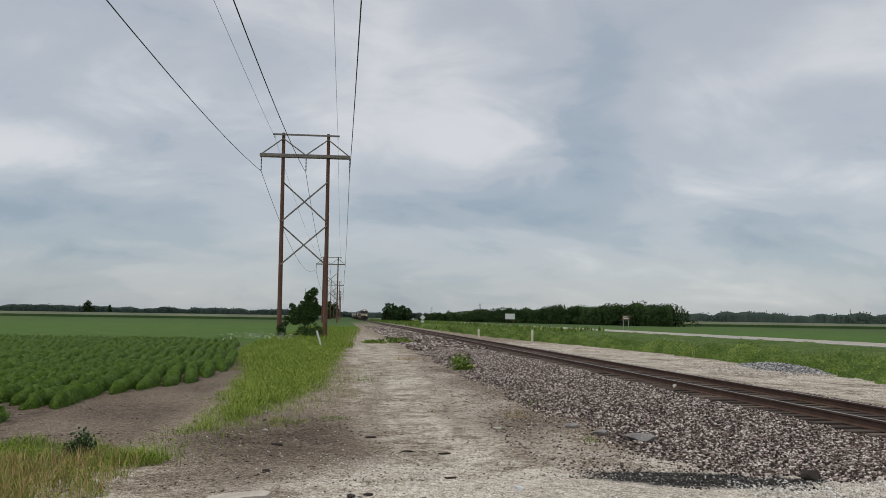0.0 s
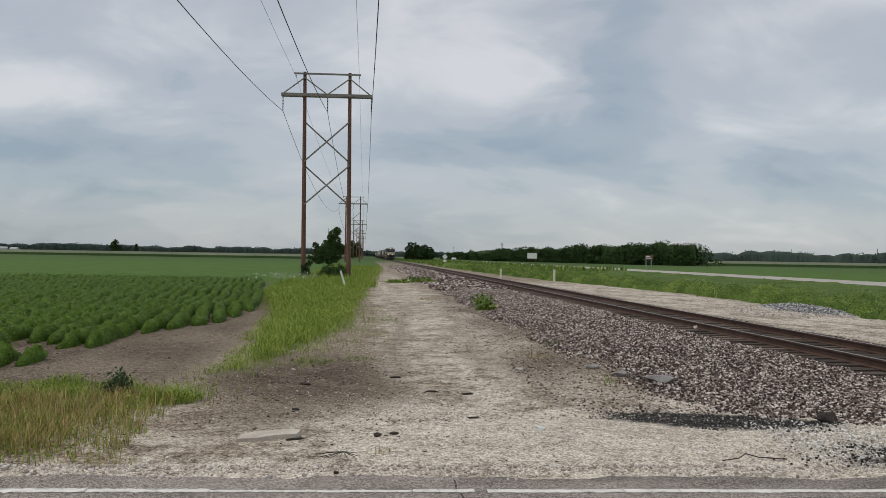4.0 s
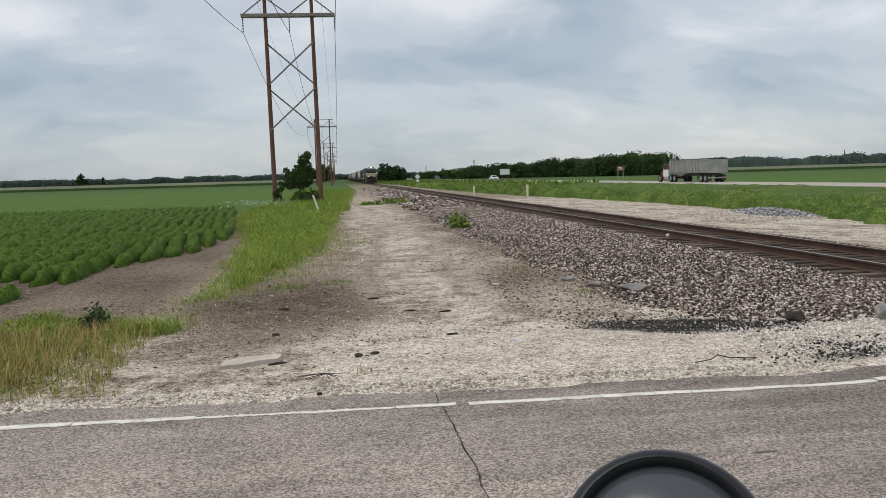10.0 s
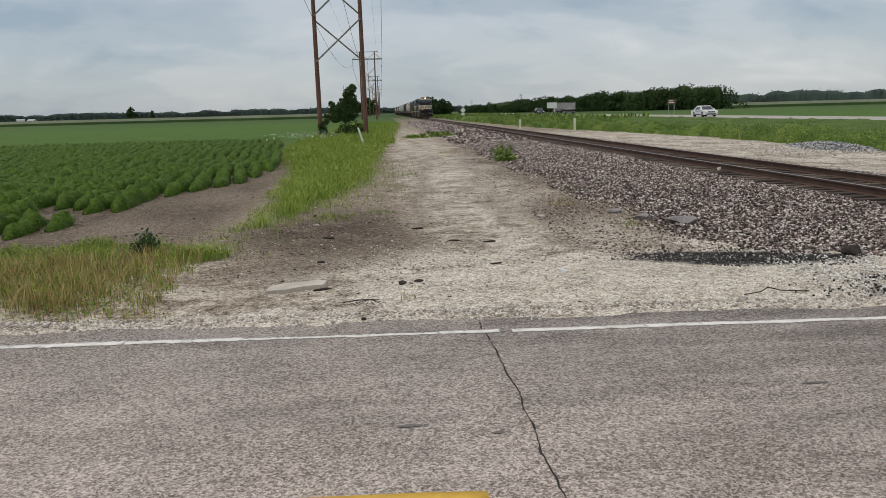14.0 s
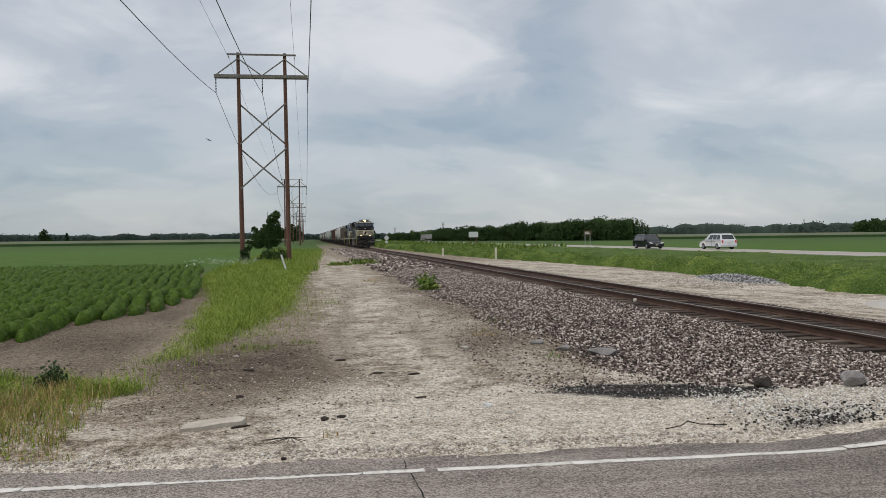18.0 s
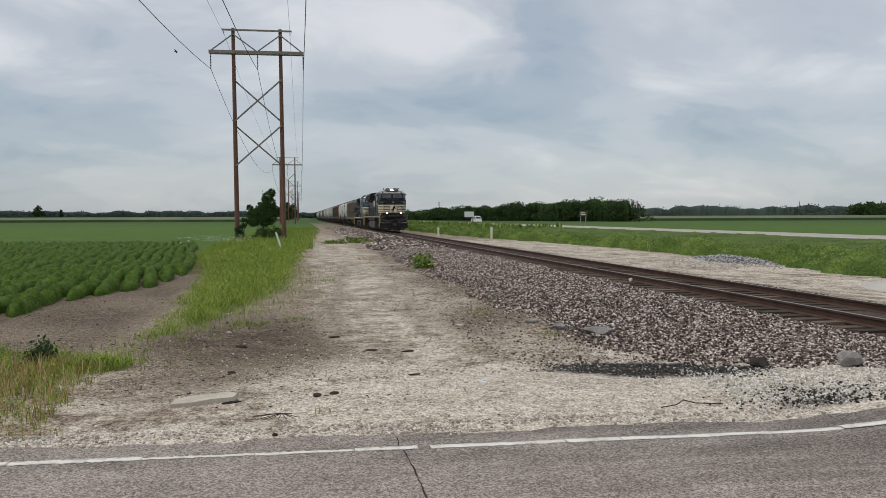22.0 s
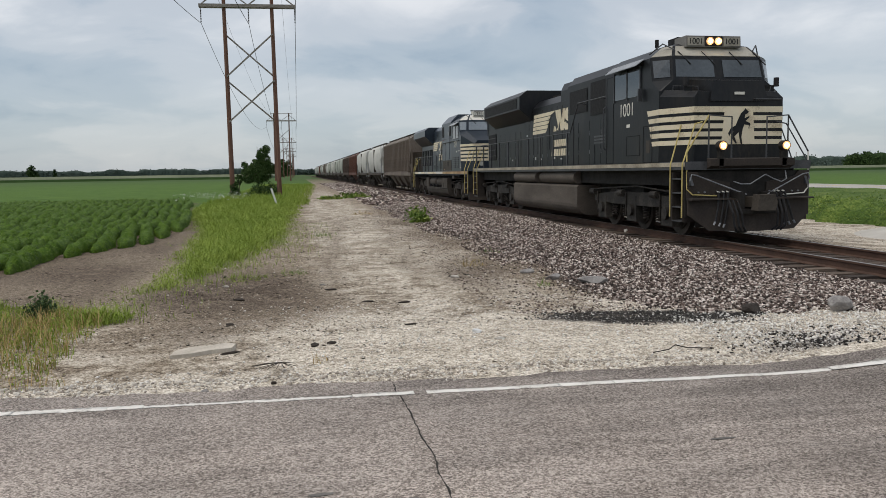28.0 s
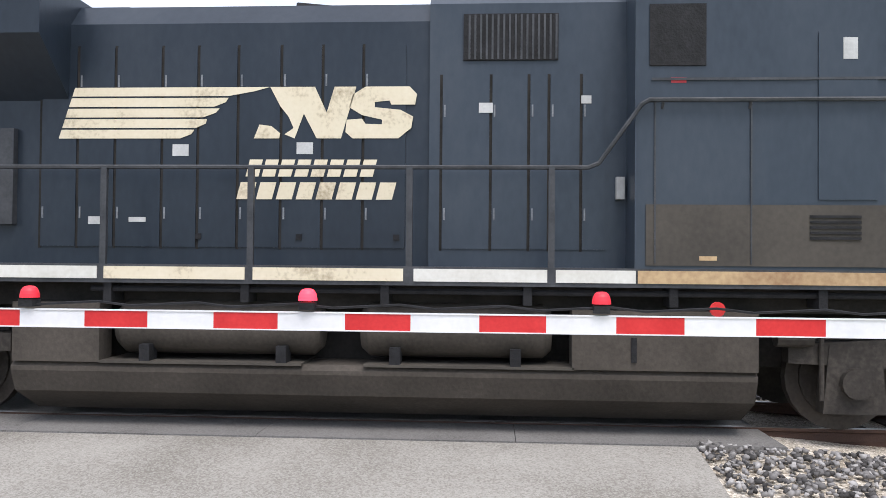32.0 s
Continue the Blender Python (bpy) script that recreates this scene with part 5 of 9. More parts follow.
tree("bush_tree", -7.5, 162, 8.0, 3.0, 15000, 0.13, "dense dark green tree at the field edge behind the poles", 4, low=0.0, material=BUSHLEAF, lobes=[((-1.9, 0, 1.5), (1.4, 1.4, 1.6)), ((-1.1, 0.3, 2.7), (1.2, 1.3, 1.2)), ((0.0, -0.3, 2.0), (1.7, 1.7, 2.0)), ((1.3, 0, 2.4), (1.5, 1.5, 2.2)), ((0.4, 0.2, 3.9), (1.2, 1.2, 1.2)), ((1.5, -0.2, 4.6), (1.1, 1.1, 1.2)), ((1.0, 0, 6.0), (1.1, 1.1, 1.1)), ((1.7, 0.2, 6.7), (0.85, 0.85, 0.95)), ((0.4, 0, 5.5), (0.75, 0.75, 0.7)), ((2.0, 0, 3.4), (0.9, 0.9, 1.3)), ((-2.5, 0, 2.4), (0.7, 0.7, 0.8))])
tree("shrub", -4.95, 70.3, 1.9, 0.9, 700, 0.09, "small green shrub at the foot of the power pole", 6, low=0.0)
tree("shrub", -3.3, 71.2, 1.0, 1.4, 600, 0.09, "low grey-green brush between the pole legs", 6, low=0.0)
tree("shrub", -2.3, 71.8, 1.1, 1.2, 500, 0.09, "low brush between the pole legs", 6, low=0.0)
for i in range(13):
    tree("tree", 20 + 1.0 * i + random.uniform(-1.5, 1.5), 345 + i * 5 + random.uniform(-10, 10), random.uniform(5, 8.5), 4.0, 1300, 0.34, "dark green tree beyond the train", 7, "trees along the track", low=0.05)
for i in range(12):
    tree("tree", -6 - 2.5 * i + random.uniform(-1, 1), 560 + random.uniform(-20, 40), random.uniform(9, 13), 6, 320, 0.9, "dark green tree far along the track", 6, "trees along the track", low=0.05)


def woods(name, a, b, depth, count, h, h2, label, leaf, per, material, spread=5.0):
    """Trees of a far wood joined in one crown mass, with uneven tops."""
    ls_pts, crowns = [], []
    a, b = np.array(a, float), np.array(b, float)
    for i in range(count):
        u = (i + random.random()) / count
        c = a + (b - a) * u
        c = c * (1 + depth * random.random() ** 1.5 / np.linalg.norm(c))
        tall = random.uniform(0.66, 1.06)
        hh = (h + (h2 - h) * u) * tall
        s = spread * random.uniform(0.7, 1.3)
        crowns.append((u, tall, s))
        lumps = []
        for k in range(7):
            v = k / 6
            q = s * (1 - 0.55 * v) * 0.6
            an = random.uniform(0, 6.28)
            r = s * random.uniform(0.42, 0.6) * (1.05 - 0.3 * v)
            lumps.append(((c[0] + q * math.cos(an), c[1] + q * math.sin(an), hh * (0.1 + 0.66 * v)), (r, r, hh * 0.21)))
        ls_pts.append(crown_points(lumps, per))
    pts = np.concatenate(ls_pts)
    v, f = leaf_cloud(pts, np.full(len(pts), leaf))
    # a closed inner mass of rounded crowns behind the outer leaves
    m = count * 4
    u = np.linspace(0.005, 0.995, m)
    long = np.linalg.norm(b - a)
    rise = np.full(m, 0.42)
    for at, tall, s in crowns:
        rise = np.maximum(rise, 0.88 * tall * np.sqrt(np.clip(1 - ((u - at) * long / (0.85 * s)) ** 2, 0, 1)))
    heart = []
    for back, low in ((0.12, 1), (0.13, 0.3), (0.15, 0), (0.6, 0), (0.65, 1)):
        c = a + (b - a) * u[:, None]
        c = c * (1 + depth * (back + RNG.uniform(-0.03, 0.03, m)) / np.linalg.norm(c, axis=1))[:, None]
        heart.append(np.column_stack([c, (1 - low) * (h + (h2 - h) * u) * rise]))
    i = np.arange(m - 1)
    hf = np.concatenate([np.stack([r * m + i, r * m + i + 1, (r + 1) * m + i + 1, (r + 1) * m + i], 1) for r in range(4)])
    return fast(name, np.concatenate([v] + heart), np.concatenate([f, hf + len(v)]), material, label, "woods", "stuff")


woods("woods", (64, 415), (112, 257), 34, 76, 6.8, 9.6, "dark green grove beyond the highway", 0.36, 1200, LEAF, 8.0)
woods("woods_edge", (46, 440), (70, 400), 20, 26, 5.6, 6.4, "low dark green trees at the end of the grove", 0.42, 420, LEAF, 5.0)
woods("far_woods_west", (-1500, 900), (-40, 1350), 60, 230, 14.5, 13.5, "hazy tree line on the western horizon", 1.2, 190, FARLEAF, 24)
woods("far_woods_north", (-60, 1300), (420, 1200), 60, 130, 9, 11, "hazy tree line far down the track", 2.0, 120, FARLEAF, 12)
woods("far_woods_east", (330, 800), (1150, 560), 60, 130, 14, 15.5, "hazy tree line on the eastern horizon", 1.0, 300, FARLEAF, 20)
woods("clump_of_trees", (404, 528), (480, 470), 40, 34, 13, 15.5, "dark clump of trees beyond the eastern field", 0.8, 330, LEAF, 7.5)
tree("tree", -420, 905, 13, 8, 500, 1.3, "single dark tree on the horizon", 7, low=0.05)
tree("tree", -276, 905, 13.5, 9.5, 900, 1.0, "broad dark tree standing alone on the horizon", 9, low=0.0)
tree("tree", -253, 905, 10.5, 3.6, 260, 0.8, "slim dark tree on the horizon", 6, low=0.05)

# ---------- signs, markers ----------
def two_post_sign(name, x, y, w, h0, h1, face, label):
    ob = tagged(new(name), label, "sign")
    ob.matrix_world = pose(x, y, float(ground_z(x, y)))
    for s in (-w * 0.33, w * 0.33):
        part("post", Geo().box(s - 0.06, s + 0.06, -0.03, 0.03, -0.2, h1 - 0.2), STEEL if face is BROWN else WOOD, ob)
    part("panel", Geo().box(-w / 2, w / 2, -0.07, -0.035, h0, h1), face, ob)
    return ob


two_post_sign("road_sign", 37.7, 176, 2.2, 1.75, 3.0, WHITE, "white rectangular sign on two posts beside the highway")
s2 = two_post_sign("road_sign", 51.9, 140.5, 1.5, 1.8, 2.7, BROWN, "small brown sign on two posts beyond the highway")
for k in range(2):
    part("lettering_bar", Geo().box(-0.55, 0.5 - 0.2 * k, -0.078, -0.072, 2.05 + 0.3 * k, 2.2 + 0.3 * k), WHITE, s2)
sd = tagged(new("diamond_sign"), "white diamond sign on a post beside the track", "sign")
sd.matrix_world = pose(17.4, 172, 0)
part("post", Geo().box(-0.04, 0.04, -0.04, 0.04, -0.2, 2.4), STEEL, sd)
part("panel", Geo().prism([(0, 1.3), (0.62, 1.92), (0, 2.54), (-0.62, 1.92)], "y", -0.07, -0.045), WHITE, sd)
part("plate", Geo().box(-0.35, 0.35, -0.07, -0.045, 0.85, 1.25), WHITE, sd)
for x, y, h in ((12.88, 74.2, 0.85), (15.72, 64.5, 1.05)):
    mk = tagged(new("marker_post"), "pale yellow-white marker post beside the gravel", "post", "marker posts")
    mk.matrix_world = pose(x, y, float(ground_z(x, y)))
    part("stake", Geo().box(-0.09, 0.09, -0.03, 0.03, -0.2, h, bevel=0.01), mat("cream_plastic", two((0.62, 0.60, 0.44), (0.74, 0.72, 0.58)), 3, 0.5, 0.02), mk)
st = tagged(new("leaning_stake"), "white plastic marker stake leaning in the grass", "post")
st.matrix_world = pose(-1.12, 46.7, 0, 0, -17, 0)
part("stake", Geo().box(-0.055, 0.055, -0.015, 0.015, -0.2, 1.12), WHITE, st)

# ---------- train ----------
TRAIN_FRONT = [(0, 355.0), (4, 301.0), (9, 239.0), (13, 191.0), (16, 155.5), (18, 130.6), (20, 106.0), (22, 83.5), (25, 50.1), (27, 26.45), (28, 14.97), (29, 3.1), (30, -8.8), (31, -20.15), (31.5, -26.02), (31.8, -29.42), (32, -31.7)]
TRAIN = []
LOCO = mat("black_locomotive_paint", [(0.3, (0.0072, 0.0083, 0.0102)), (0.48, (0.0118, 0.0131, 0.0153)), (0.6, (0.0195, 0.0195, 0.0200)), (0.76, (0.052, 0.044, 0.036))], 0.8, 0.4, 0.05, 14, fine=0.3, spec=0.2, stretch=(1, 1, 0.4))
# Lighter and bluer than LOCO; sky mirrored in the flank is in the tone.
GLOSSY = mat("glossy_black_locomotive_paint", [(0.3, (0.013, 0.019, 0.028)), (0.52, (0.021, 0.029, 0.041)), (0.68, (0.030, 0.038, 0.050)), (0.85, (0.054, 0.057, 0.061))], 0.9, 0.32, 0.05, 14, fine=0.3, spec=0.32, stretch=(1, 1, 0.5))
# GLOSSY made lighter still: the sky's reflection on these panels is painted in.
SKYLIT = mat("sky_reflection_locomotive_paint", [(0.3, (0.026, 0.036, 0.050)), (0.52, (0.040, 0.052, 0.069)), (0.68, (0.052, 0.063, 0.079)), (0.85, (0.074, 0.078, 0.083))], 0.9, 0.32, 0.05, 14, fine=0.3, spec=0.32, stretch=(1, 1, 0.5))
GRIME = mat("road_grime_on_black", [(0.3, (0.036, 0.031, 0.025)), (0.6, (0.074, 0.063, 0.052)), (0.8, (0.12, 0.103, 0.085))], 1.4, 0.85, 0.2, 25)
DUSTY = mat("dusty_dark_panel", [(0.3, (0.045, 0.04, 0.034)), (0.7, (0.085, 0.075, 0.062))], 1.2, 0.8, 0.08, 20)
CREAM = mat("cream_lettering_paint", [(0.30, (0.36, 0.29, 0.19)), (0.46, (0.68, 0.60, 0.44)), (0.8, (0.77, 0.70, 0.55))], 2.2, 0.6, 0.03, 25)
OFFWHITE = mat("offwhite_paint", [(0.3, (0.55, 0.53, 0.47)), (0.7, (0.72, 0.71, 0.66))], 3, 0.6, 0.03, 25)
SILL = mat("faded_orange_sill_stripe", [(0.35, (0.28, 0.17, 0.09)), (0.6, (0.50, 0.36, 0.20))], 1.1, 0.7, 0.04, 20)
YELLOW = mat("yellow_handrail_paint", two((0.34, 0.27, 0.09), (0.58, 0.48, 0.19)), 3, 0.6, 0.02)
RAILING = mat("black_handrail", two((0.03, 0.032, 0.036), (0.07, 0.072, 0.078)), 3, 0.45, 0.02)
CABGLASS = mat("tinted_cab_glass", two((0.03, 0.037, 0.042), (0.06, 0.07, 0.078)), 1.5, 0.05, 0.0, spec=1.0)
MESHDARK = mat("dark_grille", two((0.008, 0.008, 0.009), (0.02, 0.02, 0.022)), 8, 0.8, 0.3, 40)
TANKDUST = mat("brown_dusty_tank", [(0.3, (0.050, 0.042, 0.035)), (0.5, (0.090, 0.075, 0.062)), (0.72, (0.145, 0.122, 0.102))], 1.1, 0.8, 0.15, 25, stretch=(1, 0.5, 1.6))
# Mostly darker than BOGIE; used on the leading locomotive's trucks.
DARKCASTING = mat("dark_truck_casting", [(0.3, (0.007, 0.0063, 0.0057)), (0.48, (0.021, 0.0185, 0.016)), (0.66, (0.066, 0.057, 0.048)), (0.82, (0.13, 0.112, 0.096))], 2.4, 0.7, 0.25, 22)
BOGIE = mat("dusty_truck_casting", [(0.3, (0.018, 0.015, 0.013)), (0.5, (0.045, 0.039, 0.033)), (0.75, (0.11, 0.095, 0.08))], 1.6, 0.85, 0.25, 22)
PLOWPAINT = mat("dark_brown_plow_grime", [(0.3, (0.022, 0.0175, 0.015)), (0.55, (0.040, 0.032, 0.027)), (0.8, (0.075, 0.062, 0.052))], 1.6, 0.8, 0.15, 25)
WHEEL = mat("dark_wheel_steel", two((0.035, 0.03, 0.026), (0.08, 0.068, 0.058)), 3, 0.6, 0.1, metal=0.4)
LAMP_ON = glow("lit_headlight", (1.0, 0.68, 0.34), 26.0)
REFLECTOR = glow("warm_lamp_reflector", (0.95, 0.50, 0.22), 0.75)
LATCH = mat("worn_latch_steel", two((0.09, 0.10, 0.115), (0.26, 0.27, 0.285)), 5, 0.5, 0.0)
NUMBERBOX = mat("dull_grey_number_box", two((0.13, 0.125, 0.115), (0.22, 0.21, 0.195)), 3, 0.6, 0.02)
BROW = mat("faded_brow_paint", [(0.3, (0.24, 0.225, 0.19)), (0.6, (0.37, 0.35, 0.30)), (0.8, (0.46, 0.44, 0.38))], 2.5, 0.65, 0.03, 25)
# Near-black colour stands for shade under decks and in gaps; also black fittings.
VOID = mat("shade_and_fitting_black", two((0.010, 0.009, 0.008), (0.03, 0.027, 0.024)), 3, 0.85, 0.1)
LAMP_OFF = mat("headlight_lens", two((0.35, 0.35, 0.34), (0.5, 0.5, 0.49)), 3, 0.15, 0.0)
PLACARD = mat("white_placard", two((0.42, 0.42, 0.41), (0.56, 0.56, 0.55)), 5, 0.6, 0.0)


def lettering(text, size, material, parent, m, name="lettering", extrude=0.003):
    cu = bpy.data.curves.new(name, "FONT")
    cu.body, cu.size, cu.extrude, cu.align_x, cu.align_y = text, size, extrude, "CENTER", "CENTER"
    tmp = bpy.data.objects.new(name, cu)
    me = bpy.data.meshes.new_from_object(tmp)
    bpy.data.objects.remove(tmp)
    me.materials.clear()
    me.materials.append(material)
    ob = new(name, me)
    ob.parent = parent
    ob.matrix_basis = m
    return ob


def side_pose(x, y, z):
    """For writing on a flank that faces -x (s < 0) or +x."""
    if x < 0:
        r = Matrix(((0, 0, -1), (-1, 0, 0), (0, 1, 0)))
    else:
        r = Matrix(((0, 0, 1), (1, 0, 0), (0, 1, 0)))
    return Matrix.Translation((x, y, z)) @ r.to_4x4()


def front_pose(x, y, z):
    return Matrix.Translation((x, y, z)) @ pose(0, 0, 0, 90)


def rail_truck(parent, yc, axles, spacing, frame_z=0.62, locomotive=True, casting=BOGIE):
    """A truck with its wheels, side frames, springs and boxes."""
    half = (axles - 1) * spacing / 2
    for i in range(axles):
        y = yc - half + i * spacing
        w = part("wheelset", Geo().disc((-0.75, y, 0.53), "x", 0.53, 0.12, 24).disc((0.75, y, 0.53), "x", 0.53, 0.12, 24).rod((-0.8, y, 0.53), (0.8, y, 0.53), 0.09), WHEEL, parent, smooth=True)
        for s in (-1, 1):
            part("rim", Geo().disc((s * 0.825, y, 0.53), "x", 0.40, 0.03, 20), casting, w, smooth=True)
    for s in (-1, 1):
        x0, x1 = (0.98, 1.16) if s > 0 else (-1.16, -0.98)
        e = half + 0.62
        zs = frame_z
        out = [(yc - e, zs + 0.08), (yc - e, zs + 0.26), (yc - half * 0.5, zs + 0.36), (yc + half * 0.5, zs + 0.36), (yc + e, zs + 0.26), (yc + e, zs + 0.08), (yc + half * 0.55, zs + 0.02), (yc - half * 0.55, zs + 0.02)]
        fr = part("side_frame", Geo().prism(out, "x", x0, x1), casting, parent)
        xs = s * 1.17
        for i in range(axles):
            y = yc - half + i * spacing
            part("axle_box", Geo().prism([(y - 0.30, 0.22), (y + 0.30, 0.22), (y + 0.24, 0.88), (y - 0.24, 0.88)], "x", min(xs, xs - s * 0.2), max(xs, xs - s * 0.2)).disc((s * 1.2, y, 0.52), "x", 0.15, 0.09, 14), casting, fr)
        if locomotive:
            for i in range(axles - 1):
                y = yc - half + (i + 0.5) * spacing
                for d in (-0.36, 0.36):
                    pts = [(s * 1.05 + 0.075 * math.cos(1.25 * k), y + d + 0.075 * math.sin(1.25 * k), 0.30 + 0.014 * k) for k in range(24)]
                    part("coil_spring", Geo().pipe(pts, 0.022, 4), casting, fr)
            g = Geo()
            for i in range(axles):
                y = yc - half + i * spacing + 0.42
                g.rod((s * 1.2, y, 0.95), (s * 1.2, y + 0.34, 0.95), 0.09, seg=10)
                g.rod((s * 1.19, y - 0.1, 0.96), (s * 1.19, y - 0.1, 0.35), 0.025)
            g.pipe([(s * 1.2, yc - e + 0.1, 1.02), (s * 1.2, yc - 0.4, 1.14), (s * 1.2, yc + e - 0.1, 1.02)], 0.022)
            part("brake_gear", g, casting, fr)
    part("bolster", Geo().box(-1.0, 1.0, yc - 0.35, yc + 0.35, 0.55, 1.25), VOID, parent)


def coupler(parent, y, d):
    """A knuckle coupler with its hoses; d is the way it points."""
    g = Geo().box(-0.12, 0.12, min(y, y + d * -0.6), max(y, y + d * -0.6), 0.72, 0.95)
    g.prism([(-0.2, 0.66), (0.22, 0.66), (0.26, 0.84), (0.2, 1.0), (-0.16, 1.0)], "y", y - 0.12, y + 0.14)
    c = part("coupler", g, GRIME, parent)
    for s in (-1, 1):
        for o in (0.45, 0.55, 0.65):
            part("air_hose", Geo().pipe([(s * o, y - d * 0.28, 0.88), (s * (o - 0.02), y - d * 0.12, 0.6), (s * (o - 0.05), y - d * 0.1, 0.32), (s * (o - 0.14), y - d * 0.16, 0.22)], 0.024), MESHDARK, c)
    return c


def handrail(parent, pts, r=0.022, material=RAILING, name="handrail"):
    return part(name, Geo().pipe(pts, r, 6), material, parent)


def stanchions(parent, xs, ys, z0, z1, material=RAILING):
    me = Geo().box(-0.022, 0.022, -0.03, 0.03, 0, z1 - z0).mesh("stanchion", material)
    for x in xs:
        for y in ys:
            o = part("stanchion", me, None, parent)
            o.location = (x, y, z0)


def steps(parent, y0, y1, s, rail_material):
    """Corner steps: a well with treads, and its bent grab rails."""
    x0, x1 = (1.12, 1.5) if s > 0 else (-1.5, -1.12)
    w = part("step_well", Geo().box(x0, x1, y1 - 0.05, y1, 0.4, 1.5).box(x0, x1, y0, y0 + 0.05, 0.4, 1.5).box(x0 if s > 0 else x1 - 0.04, x0 + 0.04 if s > 0 else x1, y0, y1, 0.4, 1.5), PLOWPAINT, parent)
    for k in range(4):
        part("tread", Geo().box(x0, x1, y0 + 0.03, y1 - 0.03, 0.40 + 0.31 * k, 0.43 + 0.31 * k), RAILING, w)
    xo = s * 1.53
    for y in (y0, y1):
        lean = 0.42 if y == y0 else 0.3
        part("grab_rail", Geo().pipe([(xo, y, 0.5), (xo, y, 1.65), (s * (1.53 - lean), y + (0.25 if y == y0 else 0.1), 2.55), (s * (1.53 - lean - 0.2), y + 0.3, 2.6)], 0.016), rail_material, w)


def horse_emblem(parent, m, k):
    """A rearing-animal emblem, drawn as one plain dark shape."""
    out = [(0.22, 0.30), (0.25, 0.34), (0.20, 0.38), (0.16, 0.42), (0.13, 0.37), (0.05, 0.30), (-0.03, 0.14), (-0.08, 0.02), (-0.2, -0.04), (-0.27, -0.16), (-0.24, -0.24), (-0.19, -0.14), (-0.14, -0.12), (-0.2, -0.24), (-0.08, -0.40), (-0.04, -0.40), (-0.11, -0.24), (0.0, -0.14), (0.02, -0.28), (0.06, -0.42), (0.1, -0.42), (0.07, -0.26), (0.1, -0.06), (0.14, 0.04), (0.27, 0.02), (0.24, -0.06), (0.3, 0.04), (0.28, 0.08), (0.17, 0.12), (0.26, 0.2), (0.27, 0.24), (0.15, 0.19), (0.16, 0.27)]
    me = Geo().prism([(a * k, b_ * k) for a, b_ in out], "z", -0.002, 0.003).mesh("emblem", LOCO)
    ob = new("emblem", me)
    ob.parent = parent
    ob.matrix_basis = m


def flank_logo(parent, x, y0, y1, z0, z1):
    """Five tapering bars and two slanted blocks, on the flank at x; y0 is the forward end."""
    s = -1 if x < 0 else 1
    L, h = y1 - y0, z1 - z0
    def put(a, b_):  # a: 0 at the rear to 1 at the front
        return (y1 - a * L, z0 + b_ * h)
    xa, xb = (x - 0.004, x - 0.001) if s < 0 else (x + 0.001, x + 0.004)
    ends = ((0.345, 0.385), (0.39, 0.42), (0.41, 0.455), (0.44, 0.48), (0.48, 0.595))
    for k, (e0, e1) in enumerate(ends):
        lo, hi = k * 0.207, k * 0.207 + 0.172
        sl = 0.045
        part("logo_bar", Geo().prism([put(sl * lo, lo), put(sl * hi, hi), put(e1, hi), put((e0 + e1) / 2 + 0.012, (lo + hi) / 2), put(e0, lo)], "x", xa, xb), CREAM, parent)
    # a low wedge, a slanted notched block and a rounded notched block
    part("logo_wedge", Geo().prism([put(0.552, 0), put(0.567, 0.27), (put(0.60, 0.24)), put(0.625, 0.1), put(0.622, 0.0)], "x", xa, xb), CREAM, parent)
    part("logo_block", Geo().prism([put(0.596, 1), put(0.72, 1), put(0.753, 0.5), put(0.774, 1), put(0.834, 1), put(0.793, 0), put(0.726, 0), put(0.69, 0.48), put(0.665, 0.0), put(0.637, 0.08), put(0.662, 0.2), put(0.648, 0.42), put(0.625, 0.62)], "x", xa, xb), CREAM, parent)
    blob = ((0.825, 0), (0.95, 0), (0.985, 0.2), (0.99, 0.42), (0.955, 0.55), (0.885, 0.6), (0.885, 0.7), (0.925, 0.73), (0.93, 0.65), (0.995, 0.65), (1.0, 0.85), (0.98, 1), (0.86, 1), (0.825, 0.85), (0.815, 0.6), (0.85, 0.45), (0.905, 0.36), (0.905, 0.27), (0.86, 0.28), (0.85, 0.38), (0.808, 0.36), (0.805, 0.12))
    part("logo_block", Geo().prism([put(*q) for q in blob], "x", xa, xb), CREAM, parent)
    for k, (a0, a1, w) in enumerate(((0.505, 0.945, 0.3), (0.53, 0.89, 0.3))):
        zb = z0 - h * (1.18 if k == 0 else 0.74)
        n = 8
        for i in range(n):
            u0 = a0 + (a1 - a0) * i / n
            u1 = u0 + (a1 - a0) / n * 0.8
            sl = 0.012
            part("name_bar", Geo().prism([(y1 - u0 * L, zb), (y1 - (u0 + sl) * L, zb + h * 0.33), (y1 - (u1 + sl) * L, zb + h * 0.33), (y1 - u1 * L, zb)], "x", xa, xb), CREAM, parent)


